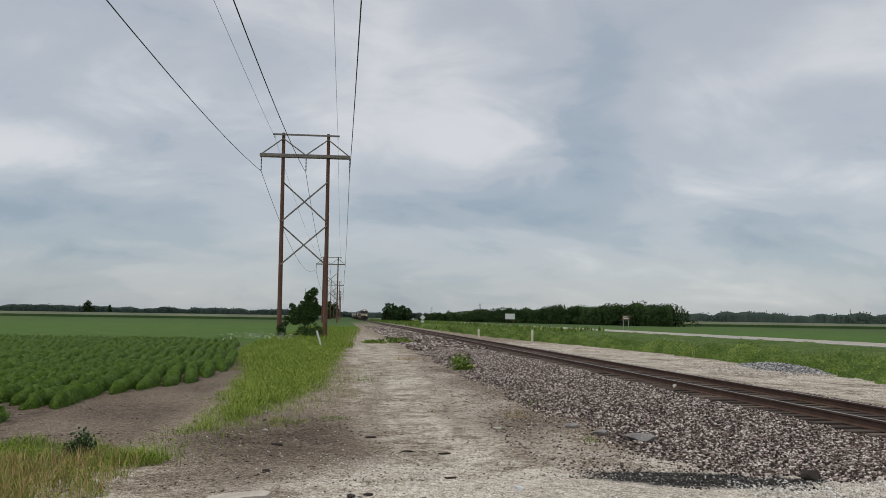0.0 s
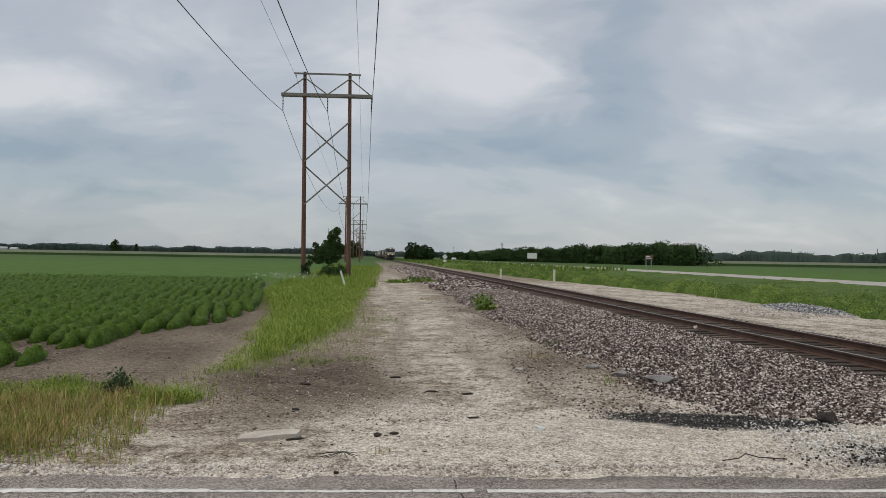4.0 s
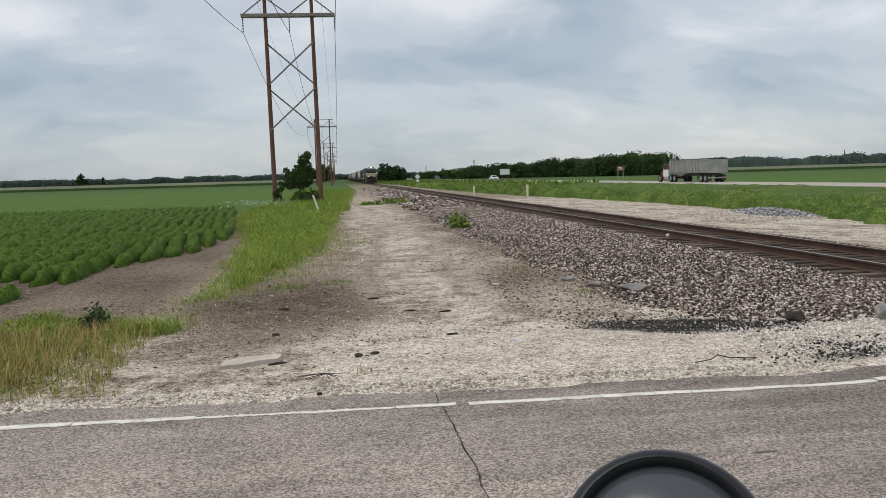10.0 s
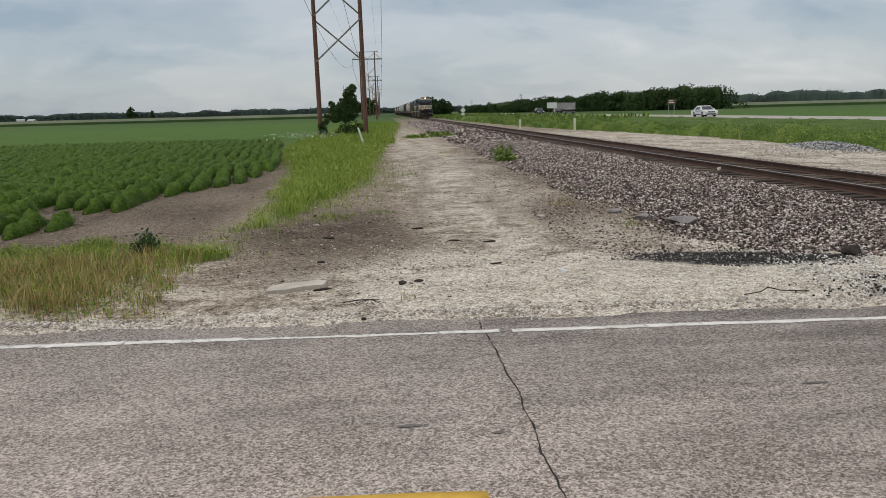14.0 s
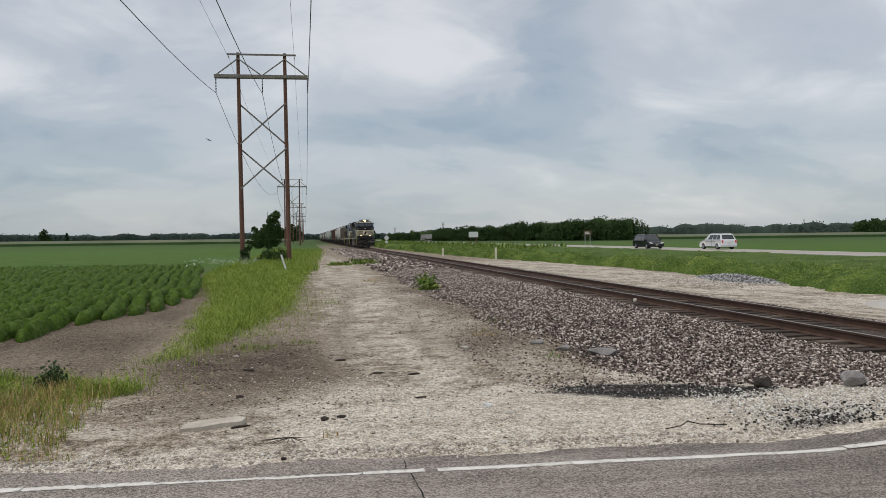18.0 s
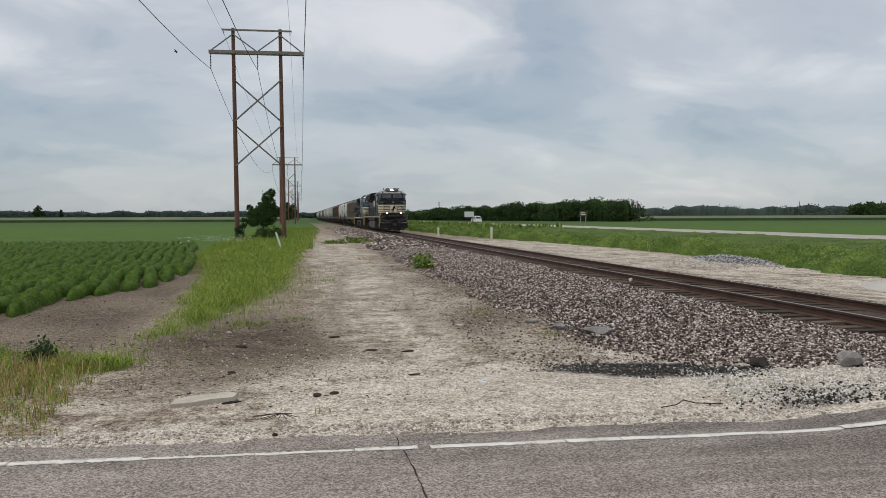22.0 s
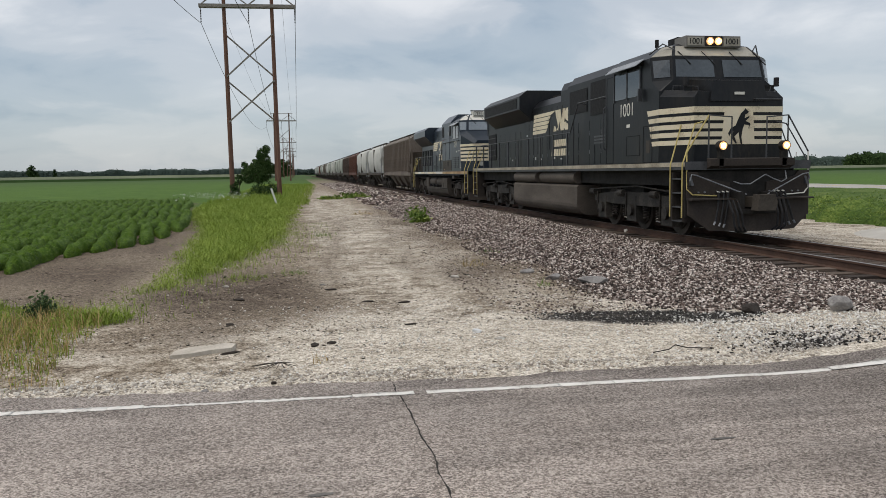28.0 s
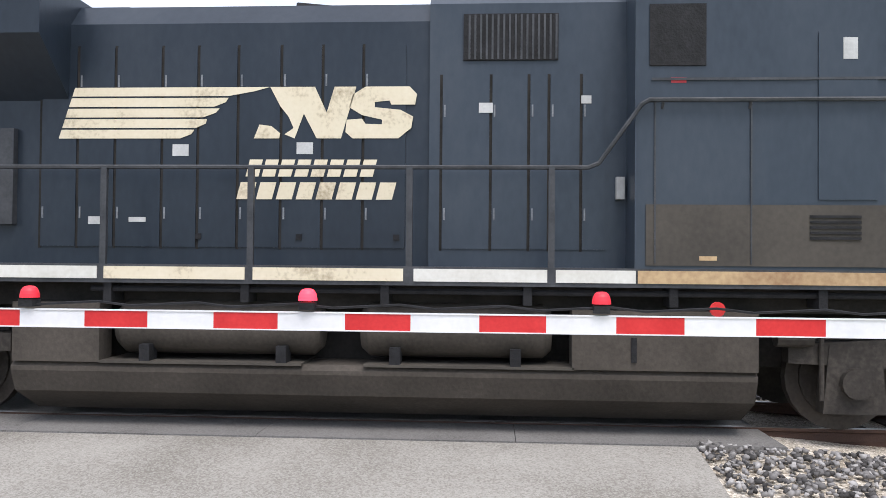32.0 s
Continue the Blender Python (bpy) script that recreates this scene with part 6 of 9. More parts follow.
def door_row(parent, x, ys, z0, z1, name="hood_door", material=LOCO, hinges=True):
    """Tall access doors side by side, a hair proud of the hood."""
    s = -1 if x < 0 else 1
    for a, b_ in zip(ys, ys[1:]):
        xa, xb = sorted((x, x + s * 0.014))
        d = part(name, Geo().box(xa, xb, a + 0.015, b_ - 0.015, z0, z1), material, parent)
        part("door_gap", Geo().box(*sorted((x, x + s * 0.004)), b_ - 0.014, b_ + 0.014, z0 - 0.02, z1 + 0.02), VOID, d)
        if hinges:
            for z in (z0 + 0.35, z1 - 0.35):
                ha, hb = sorted((x + s * 0.012, x + s * 0.022))
                part("latch", Geo().box(ha, hb, b_ - 0.045, b_ - 0.028, z - 0.06, z + 0.06), LATCH, d)


def underframe(ob, tank, tank_z=(0.16, 0.98), tank_w=1.42, start=0.62, end=22.0, rounded=False, deck=(1.42, 1.60)):
    # Added dark filler: stops daylight showing through under the deck.
    part("underdeck_filler", Geo().box(-0.66, 0.66, 1.3, end - 1.0, 0.6, 1.185), VOID, ob)
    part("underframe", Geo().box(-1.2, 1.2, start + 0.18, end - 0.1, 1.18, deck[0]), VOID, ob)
    part("deck", Geo().box(-1.5, 1.5, start, end, *deck), RAILING, ob)
    z0, z1 = tank_z
    w = tank_w
    low = ((0.5, 0.0), (0.08, 0.24), (0.0, 0.45))
    if rounded:
        low = [(0.42 * (1 - math.sin(a)), 0.34 * (1 - math.cos(a))) for a in np.linspace(0, math.pi / 2, 7)]
    half = [(w - o, z0 + z) for o, z in low] + [(w, z1 - 0.05), (w - 0.05, z1)]
    part("fuel_tank", Geo().prism(half + [(-x, z) for x, z in reversed(half)], "y", *tank), TANKDUST if rounded else GRIME, ob)


# --- leading locomotive ---
lead = tagged(new("locomotive"), "black freight locomotive with cream stripes and lit headlights", "locomotive", "locomotives of the train")
underframe(lead, (7.9, 15.0), (0.2, 1.12), start=0.98, rounded=True, deck=(1.54, 1.72))
for s in (-1, 1):
    xa, xb = sorted((s * 1.5, s * 1.512))
    part("sill_stripe", Geo().box(xa, xb, 1.0, 21.7, 1.61, 1.705), mat("dusty_cream_stripe", two((0.22, 0.19, 0.145), (0.46, 0.41, 0.32)), 1.4, 0.7, 0.03, 20), lead)
    for y0, y1 in ((8.15, 11.6), (12.1, 14.9)):
        part("air_reservoir", Geo().rod((s * 1.26, y0, 1.34), (s * 1.26, y1, 1.34), 0.2, seg=16), TANKDUST, lead, smooth=True)
rail_truck(lead, 4.5, 3, 2.0, casting=DARKCASTING)
rail_truck(lead, 18.2, 3, 2.0, casting=DARKCASTING)
coupler(lead, 0.38, -1)
coupler(lead, 22.55, 1)
# plow: a blunt V with cut lower corners, upper wings beside the coupler and a ledge between
for s in (-1, 1):
    edge = [(0.0, 0.20), (1.02, 0.22), (1.45, 0.56), (1.45, 0.90), (0.36, 0.88), (0.36, 0.60), (0.0, 0.60)]
    def blade(x, z, back):
        return (s * x, 0.66 + 0.19 * x - 0.12 * max(0, 0.7 - z) + back, z)
    part("snow_plow", Geo().loft([blade(x, z, 0) for x, z in edge], [blade(x, z, 0.05) for x, z in edge]), PLOWPAINT, lead)
    part("plow_wing", Geo().prism([(s * x, z) for x, z in ((0.44, 0.9), (1.45, 0.9), (1.47, 1.5), (1.22, 1.5), (1.14, 1.38), (0.44, 1.26))], "y", 0.97, 1.01), PLOWPAINT, lead)
    part("plow_ledge", Geo().prism([(0.74, 0.885), (0.99, 0.885), (0.99, 0.925), (0.74, 0.915)], "x", *sorted((s * 0.4, s * 1.46))), PLOWPAINT, lead)
    for o in (0.5, 0.6, 0.7, 1.05, 1.2):
        part("plow_bolt", Geo().disc((s * o, 0.955, 1.05), "y", 0.018, 0.05, 8), LATCH, lead)
    part("uncoupling_lever", Geo().pipe([(s * 0.25, 0.62, 1.0), (s * 0.45, 0.7, 1.08), (s * 1.28, 0.9, 1.42), (s * 1.4, 0.88, 1.44), (s * 1.44, 0.88, 1.3)], 0.014), LATCH, lead)
    for k, o in enumerate((0.56, 0.66, 0.78)):
        part("jumper_hose", Geo().pipe([(s * o, 0.95, 1.06), (s * (o + 0.01), 0.82, 1.02), (s * (o + 0.07), 0.74, 0.72), (s * (o + 0.15), 0.70, 0.36 + 0.03 * k)], 0.024), MESHDARK, lead)
        part("hose_fitting", Geo().rod((s * (o + 0.15), 0.70, 0.36 + 0.03 * k), (s * (o + 0.19), 0.69, 0.29 + 0.03 * k), 0.022), LATCH, lead)
        part("hose_valve", Geo().rod((s * o, 0.9, 1.06), (s * o, 0.84, 1.05), 0.02), OFFWHITE, lead)
    part("platform_edge", Geo().box(*sorted((s * 1.0, s * 1.5)), 0.96, 1.02, 1.54, 1.72), RAILING, lead)
    part("corner_bracket", Geo().prism([(0.86, 1.2), (1.02, 1.2), (1.02, 1.46)], "x", *sorted((s * 1.35, s * 1.41))), RAILING, lead)
part("cable_loop", Geo().pipe([(-0.4, 0.9, 1.28), (-0.28, 0.8, 1.22), (-0.1, 0.74, 1.22), (0.24, 0.72, 1.42), (0.45, 0.7, 1.32), (0.62, 0.7, 1.26), (0.78, 0.76, 1.32), (0.84, 0.9, 1.5)], 0.013), LATCH, lead)
part("coupler_carrier", Geo().box(-0.4, 0.4, 0.55, 1.1, 0.58, 0.68).box(-0.42, -0.3, 0.6, 1.1, 0.68, 1.05).box(0.3, 0.42, 0.6, 1.1, 0.68, 1.05), VOID, lead)
part("end_plate", Geo().box(-1.48, 1.48, 1.02, 1.12, 0.5, 1.5), VOID, lead)
part("anticlimber", Geo().prism([(0.80, 1.62), (0.98, 1.56), (0.98, 1.79), (0.80, 1.77)], "x", -1.0, 1.0), PLOWPAINT, lead)
part("rear_end_plate", Geo().box(-1.45, 1.45, 21.9, 22.0, 0.5, 1.58), VOID, lead)
for s in (-1, 1):
    steps(lead, 1.06, 1.62, s, YELLOW if s < 0 else RAILING)
    steps(lead, 21.0, 21.75, s, YELLOW)
    part("ditch_light", Geo().disc((s * 0.75, 0.82, 2.05), "y", 0.11, 0.14, 16), VOID, lead, smooth=True)
    part("ditch_light_lens", Geo().disc((s * 0.75, 0.745, 2.05), "y", 0.088, 0.02, 16), REFLECTOR, lead)
    part("ditch_light_bulb", Geo().disc((s * 0.75, 0.73, 2.05), "y", 0.05, 0.02, 14), LAMP_ON, lead)
    part("ditch_light_bracket", Geo().box(s * 0.75 - 0.05, s * 0.75 + 0.05, 0.8, 0.92, 1.6, 1.95), VOID, lead)
# nose
NF, NB = 1.42, 2.25
nose = Geo()
nose.loft([(-1.08, NF, 1.6), (1.08, NF, 1.6), (1.08, NF, 3.14), (0.96, NF + 0.06, 3.28), (-0.96, NF + 0.06, 3.28), (-1.08, NF, 3.14)],
          [(-1.5, NB, 1.6), (1.5, NB, 1.6), (1.5, NB, 3.22), (1.38, NB, 3.38), (-1.38, NB, 3.38), (-1.5, NB, 3.22)])
part("nose", nose, LOCO, lead)
part("nose_top", Geo().loft([(-0.70, NF - 0.02, 3.06), (0.70, NF - 0.02, 3.06), (0.62, NF + 0.05, 3.52), (-0.62, NF + 0.05, 3.52)], [(-0.80, NB, 3.06), (0.80, NB, 3.06), (0.74, NB, 3.62), (-0.74, NB, 3.62)]), LOCO, lead)
for s in (-1, 1):
    part("nose_shoulder_box", Geo().box(*sorted((s * 0.92, s * 1.12)), NB - 0.42, NB - 0.2, 3.28, 3.46), LOCO, lead)
    part("shoulder_grab", Geo().pipe([(s * 0.86, NF + 0.2, 3.26), (s * 0.9, NF + 0.2, 3.4), (s * 1.22, NB - 0.1, 3.46), (s * 1.24, NB - 0.1, 3.3)], 0.014), RAILING, lead)
g = Geo()
for k in range(5):
    z0 = 2.10 + 0.178 * k
    z1 = z0 + 0.108
    if k == 4:
        z1 += 0.02
    for a, b_ in ((-1.08, -0.36), (0.36, 1.08)) if k < 4 else ((-1.08, 1.08),):
        g.box(a, b_, NF - 0.006, NF + 0.002, z0, z1)
    for s in (-1, 1):
        g.loft([(s * 1.084, NF - 0.004, z0), (s * 1.084, NF - 0.004, z1), (s * 1.084, NF + 0.01, z1), (s * 1.084, NF + 0.01, z0)],
               [(s * 1.504, NB - 0.004, z0), (s * 1.504, NB - 0.004, z1), (s * 1.49, NB + 0.01, z1), (s * 1.49, NB + 0.01, z0)])
        xa, xb = sorted((s * 1.5, s * 1.506))
        g.prism([(NB, z0), (NB, z1), (NB + 0.42 + 0.06 * k, z1), (NB + 0.36 + 0.06 * k, z0)], "x", xa, xb)
part("nose_stripes", g, CREAM, lead, "five cream stripes round the nose")
part("emblem_panel", Geo().prism([(-0.42, 2.1), (0.40, 2.1), (0.34, 2.9), (-0.34, 2.9)], "y", NF - 0.01, NF - 0.003), CREAM, lead)
horse_emblem(lead, front_pose(0, NF - 0.013, 2.5), 0.95)
part("nose_grab", Geo().pipe([(0.36, NF - 0.02, 3.1), (0.36, NF - 0.09, 3.1), (0.98, NF - 0.08, 3.1), (0.98, NF, 3.1)], 0.018), RAILING, lead)
part("nose_light", Geo().box(-0.12, 0.12, NF - 0.026, NF - 0.008, 3.2, 3.26), OFFWHITE, lead)
# cab
CB = 5.5


def cab_outline(z, yf, xf, yc, xs, back):
    return [(-xs, back, z), (-xs, yc, z), (-xf, yf, z), (xf, yf, z), (xs, yc, z), (xs, back, z)]


def on_front(u0, u1, v0, v1, ra, rb, i, lift, g):
    """A plate on facet i of the cab between two of its outlines; u along the facet, v upwards."""
    p00, p10, p01, p11 = (Vector(q) for q in (ra[i], ra[i + 1], rb[i], rb[i + 1]))
    out = (p10 - p00).cross(p01 - p00).normalized() * lift
    at = lambda u, v: p00 + (p10 - p00) * u + (p01 - p00) * v + (p11 - p10 - p01 + p00) * u * v
    q = [at(u0, v0), at(u1, v0), at(u1, v1), at(u0, v1)]
    return g.loft([p - out for p in q], [p + out for p in q])


def wide_cab(ob, nb_, back, paint=LOCO, band=BROW, glass=CABGLASS):
    """A faceted cab: body, off-white brow and four front panes."""
    rings = [cab_outline(z, nb_ + a, xf, nb_ + c, xs, back) for z, a, xf, c, xs in ((1.6, 0.0, 1.46, 0.03, 1.5), (3.36, 0.0, 1.46, 0.03, 1.5), (3.62, 0.02, 1.16, 0.42, 1.5), (4.17, 0.17, 1.12, 0.55, 1.5), (4.46, 0.48, 0.95, 0.80, 1.06), (4.60, 0.85, 0.5, 0.95, 0.55))]
    part("cab", Geo().rings(rings), paint, ob)
    brow = Geo()
    for i in (1, 2, 3):
        on_front(0.03, 0.97, 0.05, 0.95, rings[3], rings[4], i, 0.012, brow)
    part("cab_brow", brow, band, ob, "faded off-white band above the windshield")
    for u0, u1, i in ((0.03, 0.45, 2), (0.55, 0.97, 2), (0.12, 0.88, 1), (0.12, 0.88, 3)):
        part("windshield", on_front(u0, u1, 0.12, 0.86, rings[2], rings[3], i, 0.012, Geo()), glass, ob)
    for s in (-1, 1):
        for o in (0.35, 0.95):
            part("wiper", Geo().rod((s * o, nb_ + 0.24, 4.30), (s * o + 0.26, nb_ + 0.08, 3.98), 0.012), MESHDARK, ob)
        part("corner_grab", Geo().pipe([(s * 1.0, nb_ + 0.3, 4.34), (s * 1.2, nb_ + 0.5, 4.5), (s * 1.42, nb_ + 0.75, 4.28)], 0.016), RAILING, ob)


wide_cab(lead, NB, CB)
for s in (-1, 1):
    xa, xb = sorted((s * 1.5, s * 1.515))
    part("cab_window", Geo().box(xa, xb, 3.3, 4.85, 3.35, 4.0), CABGLASS, lead)
    for yy in (3.25, 4.05, 4.85):
        part("window_frame", Geo().box(*sorted((s * 1.5, s * 1.53)), yy, yy + 0.05, 3.3, 4.05), RAILING, lead)
    part("sun_visor", Geo().loft([(s * 1.5, 3.1, 4.18), (s * 1.5, 5.0, 4.18), (s * 1.5, 5.0, 4.21), (s * 1.5, 3.1, 4.21)], [(s * 1.72, 3.1, 4.03), (s * 1.72, 5.0, 4.03), (s * 1.72, 5.0, 4.05), (s * 1.72, 3.1, 4.05)]), STEEL, lead)
    part("mirror", Geo().box(min(s * 1.53, s * 1.62), max(s * 1.53, s * 1.62), 3.15, 3.2, 3.2, 3.5), RAILING, lead)
    for a0, a1, b0, b1 in ((4.95, 5.42, 1.72, 4.0), (2.62, 3.12, 1.72, 2.6), (3.3, 4.1, 1.9, 2.4)):
        for y0_, y1_, z0_, z1_ in ((a0, a0 + 0.02, b0, b1), (a1 - 0.02, a1, b0, b1), (a0, a1, b0, b0 + 0.02), (a0, a1, b1 - 0.02, b1)):
            part("door_seam", Geo().box(*sorted((s * 1.5, s * 1.507)), y0_, y1_, z0_, z1_), MESHDARK, lead)
    part("cab_grab", Geo().pipe([(s * 1.5, 5.5, 2.1), (s * 1.56, 5.5, 2.15), (s * 1.56, 5.5, 3.2), (s * 1.5, 5.5, 3.25)], 0.016), RAILING, lead)
    lettering("1001", 0.46, OFFWHITE, lead, side_pose(s * 1.504, 4.1, 3.05), "road_number")
    part("small_mark", Geo().box(xa, s * 1.504 if s > 0 else xb, 3.9, 4.1, 2.62, 2.7) if s > 0 else Geo().box(-1.504, -1.5, 3.9, 4.1, 2.62, 2.7), OFFWHITE, lead)
    part("placard", Geo().box(*sorted((s * 1.5, s * 1.504)), 2.75, 2.95, 1.95, 2.25), DUSTY, lead)
nb = part("number_board_box", Geo().prism([(NB + 0.32, 4.42), (NB + 0.9, 4.42), (NB + 0.9, 4.68), (NB + 0.34, 4.68)], "x", -0.70, 0.70), NUMBERBOX, lead)
for s in (-1, 1):
    part("board_plate", Geo().box(s * 0.46 - 0.2, s * 0.46 + 0.2, NB + 0.305, NB + 0.33, 4.45, 4.64), BROW, nb)
    lettering("1001", 0.19, MESHDARK, nb, front_pose(s * 0.46, NB + 0.30, 4.545), "board_number")
    part("headlight", Geo().disc((s * 0.105, NB + 0.30, 4.55), "y", 0.088, 0.05, 16), REFLECTOR, nb)
    part("headlight_bulb", Geo().disc((s * 0.105, NB + 0.272, 4.55), "y", 0.05, 0.02, 14), LAMP_ON, nb)
part("headlight_plate", Geo().box(-0.22, 0.22, NB + 0.31, NB + 0.34, 4.44, 4.67), MESHDARK, nb)
part("roof_gear", Geo().box(-0.5, -0.2, 3.4, 3.9, 4.6, 4.78).rod((0.2, 3.3, 4.72), (0.9, 3.3, 4.72), 0.05).rod((-0.75, 4.0, 4.6), (-0.75, 4.0, 4.8), 0.05).rod((0.5, 4.4, 4.6), (0.5, 4.4, 4.86), 0.03).box(-0.25, 0.25, 4.5, 5.1, 4.6, 4.74), MESHDARK, lead)
# hoods
part("electrical_cabinet", Geo().prism([(-1.22, 1.6), (1.22, 1.6), (1.22, 4.2), (1.0, 4.46), (-1.0, 4.46), (-1.22, 4.2)], "y", CB, 9.3), LOCO, lead)
part("engine_hood", Geo().prism([(-0.98, 1.6), (0.98, 1.6), (0.98, 3.86), (0.7, 4.14), (-0.7, 4.14), (-0.98, 3.86)], "y", 9.3, 13.895), LOCO, lead)
part("radiator_hood", Geo().prism([(-0.98, 1.6), (0.98, 1.6), (0.98, 3.42), (1.5, 3.86), (1.5, 4.34), (1.2, 4.56), (-1.2, 4.56), (-1.5, 4.34), (-1.5, 3.86), (-0.98, 3.42)], "y", 13.9, 19.55), LOCO, lead)
part("rear_hood", Geo().prism([(-0.98, 1.6), (0.98, 1.6), (0.98, 3.42), (1.0, 4.2), (0.8, 4.42), (-0.8, 4.42), (-1.0, 4.2), (-0.98, 3.42)], "y", 19.553, 20.9), LOCO, lead)
part("blower_hood", Geo().prism([(-0.975, 3.8), (0.975, 3.8), (0.975, 4.2), (0.86, 4.44), (-0.86, 4.44), (-0.975, 4.2)], "y", 9.303, 10.7), LOCO, lead)
for s in (-1, 1):
    door_row(lead, s * 0.98, [9.4, 9.95, 10.5, 11.05, 11.6, 12.15, 12.7, 13.25, 13.8, 14.35, 14.9], 1.75, 3.72)
    door_row(lead, s * 0.98, [15.5, 16.3, 17.1, 17.9, 18.6, 19.3], 1.75, 3.1)
    part("rear_grille", Geo().box(*sorted((s * 0.994, s * 1.006)), 19.4, 20.75, 2.05, 3.2), MESHDARK, lead)
    for k in range(4):
        part("grille_bar", Geo().box(*sorted((s * 1.006, s * 1.014)), 19.4, 20.75, 2.24 + 0.26 * k, 2.265 + 0.26 * k), RAILING, lead)
    door_row(lead, s * 1.22, [5.6, 6.5, 7.4, 8.3, 9.2], 1.75, 3.0, "cabinet_door")
    xa, xb = sorted((s * 1.22, s * 1.24))
    part("intake_grille", Geo().box(xa, xb, 5.7, 7.3, 3.15, 4.1), MESHDARK, lead)
    part("intake_grille", Geo().box(xa, xb, 7.6, 9.1, 3.3, 4.0), MESHDARK, lead)
    for k in range(3):
        part("vent", Geo().box(xa, xb + 0.006, 6.2, 7.0, 2.32 + 0.09 * k, 2.37 + 0.09 * k), RAILING, lead)
    ra, rb = sorted((s * 1.5, s * 1.515))
    part("radiator_screen", Geo().box(ra, rb, 14.3, 19.3, 3.92, 4.28), MESHDARK, lead)
    flank_logo(lead, s * 1.0, 9.44, 13.85, 2.90, 3.61)
    for yy, zz, w, h in ((9.65, 2.02, 0.1, 0.12), (10.6, 1.96, 0.16, 0.05), (11.3, 2.0, 0.12, 0.06), (12.85, 1.98, 0.16, 0.05), (13.5, 2.02, 0.1, 0.1), (10.35, 3.0, 0.09, 0.07), (14.6, 2.9, 0.12, 0.06), (16.7, 2.0, 0.12, 0.06)):
        part("placard", Geo().box(*sorted((s * 0.995, s * 1.0)), yy - w / 2, yy + w / 2, zz - h / 2, zz + h / 2), PLACARD, lead)
    for yy, z0, z1 in ((8.75, 1.7, 3.05), (7.0, 1.65, 2.3), (11.9, 2.3, 3.4)):
        part("drip_pipe", Geo().pipe([(s * (1.24 if yy < 9.3 else 1.0), yy, z0), (s * (1.24 if yy < 9.3 else 1.0), yy, z1)], 0.012, 5), RAILING, lead)
    ys = [1.9, 5.9, 7.3, 8.7, 10.1, 11.5, 12.9, 14.3, 15.7, 17.1, 18.5, 19.9, 21.3]
    stanchions(lead, (s * 1.46,), ys[3:], 1.6, 2.72)
    for yy in (5.9, 7.6):
        part("rail_bracket", Geo().rod((s * 1.22, yy, 3.5), (s * 1.46, yy, 3.55), 0.014), RAILING, lead)
    handrail(lead, [(s * 1.46, 5.6, 3.55), (s * 1.46, 7.75, 3.55), (s * 1.46, 8.42, 2.72), (s * 1.46, 21.6, 2.72)], r=0.018)
    part("front_stanchion", Geo().pipe([(s * 0.42, 0.98, 1.6), (s * 0.42, 0.98, 2.68), (s * 0.95, 1.0, 2.72), (s * 0.95, 1.0, 1.6)], 0.02), RAILING, lead)
    part("front_rail", Geo().pipe([(s * 0.95, 1.0, 2.72), (s * 1.46, 1.0, 1.92)], 0.017), RAILING if s > 0 else YELLOW, lead)
    part("step_rail", Geo().pipe([(s * 1.46, 1.0, 1.92), (s * 1.46, 0.98, 1.12), (s * 1.34, 0.94, 1.0), (s * 0.8, 0.9, 0.97)], 0.015), OFFWHITE if s > 0 else YELLOW, lead)
    part("nose_corner_light", Geo().rod((s * 1.12, 1.75, 3.42), (s * 1.12, 1.75, 3.62), 0.06), MESHDARK, lead)
part("roof_fan", Geo().disc((0, 15.6, 4.60), "z", 0.75, 0.1, 24).disc((0, 18.0, 4.60), "z", 0.75, 0.1, 24), VOID, lead)
part("exhaust_outlet", Geo().box(-0.35, 0.35, 12.6, 13.4, 4.1, 4.3), VOID, lead)
part("horn", Geo().rod((-0.62, 11.0, 4.32), (-0.62, 11.35, 4.34), 0.04, 0.1).rod((-0.42, 11.0, 4.4), (-0.42, 11.3, 4.42), 0.04, 0.09).rod((-0.62, 11.0, 4.32), (-0.62, 10.75, 4.32), 0.04, 0.09).box(-0.7, -0.35, 10.9, 11.02, 4.05, 4.38), MESHDARK, lead)
part("side_ladder", Geo().rod((-1.0, 20.95, 3.2), (-1.0, 20.95, 4.2), 0.02).rod((-0.6, 20.95, 3.2), (-0.6, 20.95, 4.2), 0.02), RAILING, lead)
TRAIN.append((lead, 0.0))

# --- second locomotive ---
mate = tagged(new("locomotive"), "black freight locomotive with cream striped nose, unlit", "locomotive", "locomotives of the train")
underframe(mate, (6.5, 13.7), (0.1, 0.64), 1.44, end=19.2)
part("tank_core", Geo().box(-0.85, 0.85, 6.55, 13.65, 0.64, 1.2), VOID, mate)
part("reservoir_shelf", Geo().box(-1.46, 1.46, 8.2, 10.2, 0.635, 0.66).box(-1.46, 1.46, 10.8, 12.8, 0.635, 0.66), DUSTY, mate)
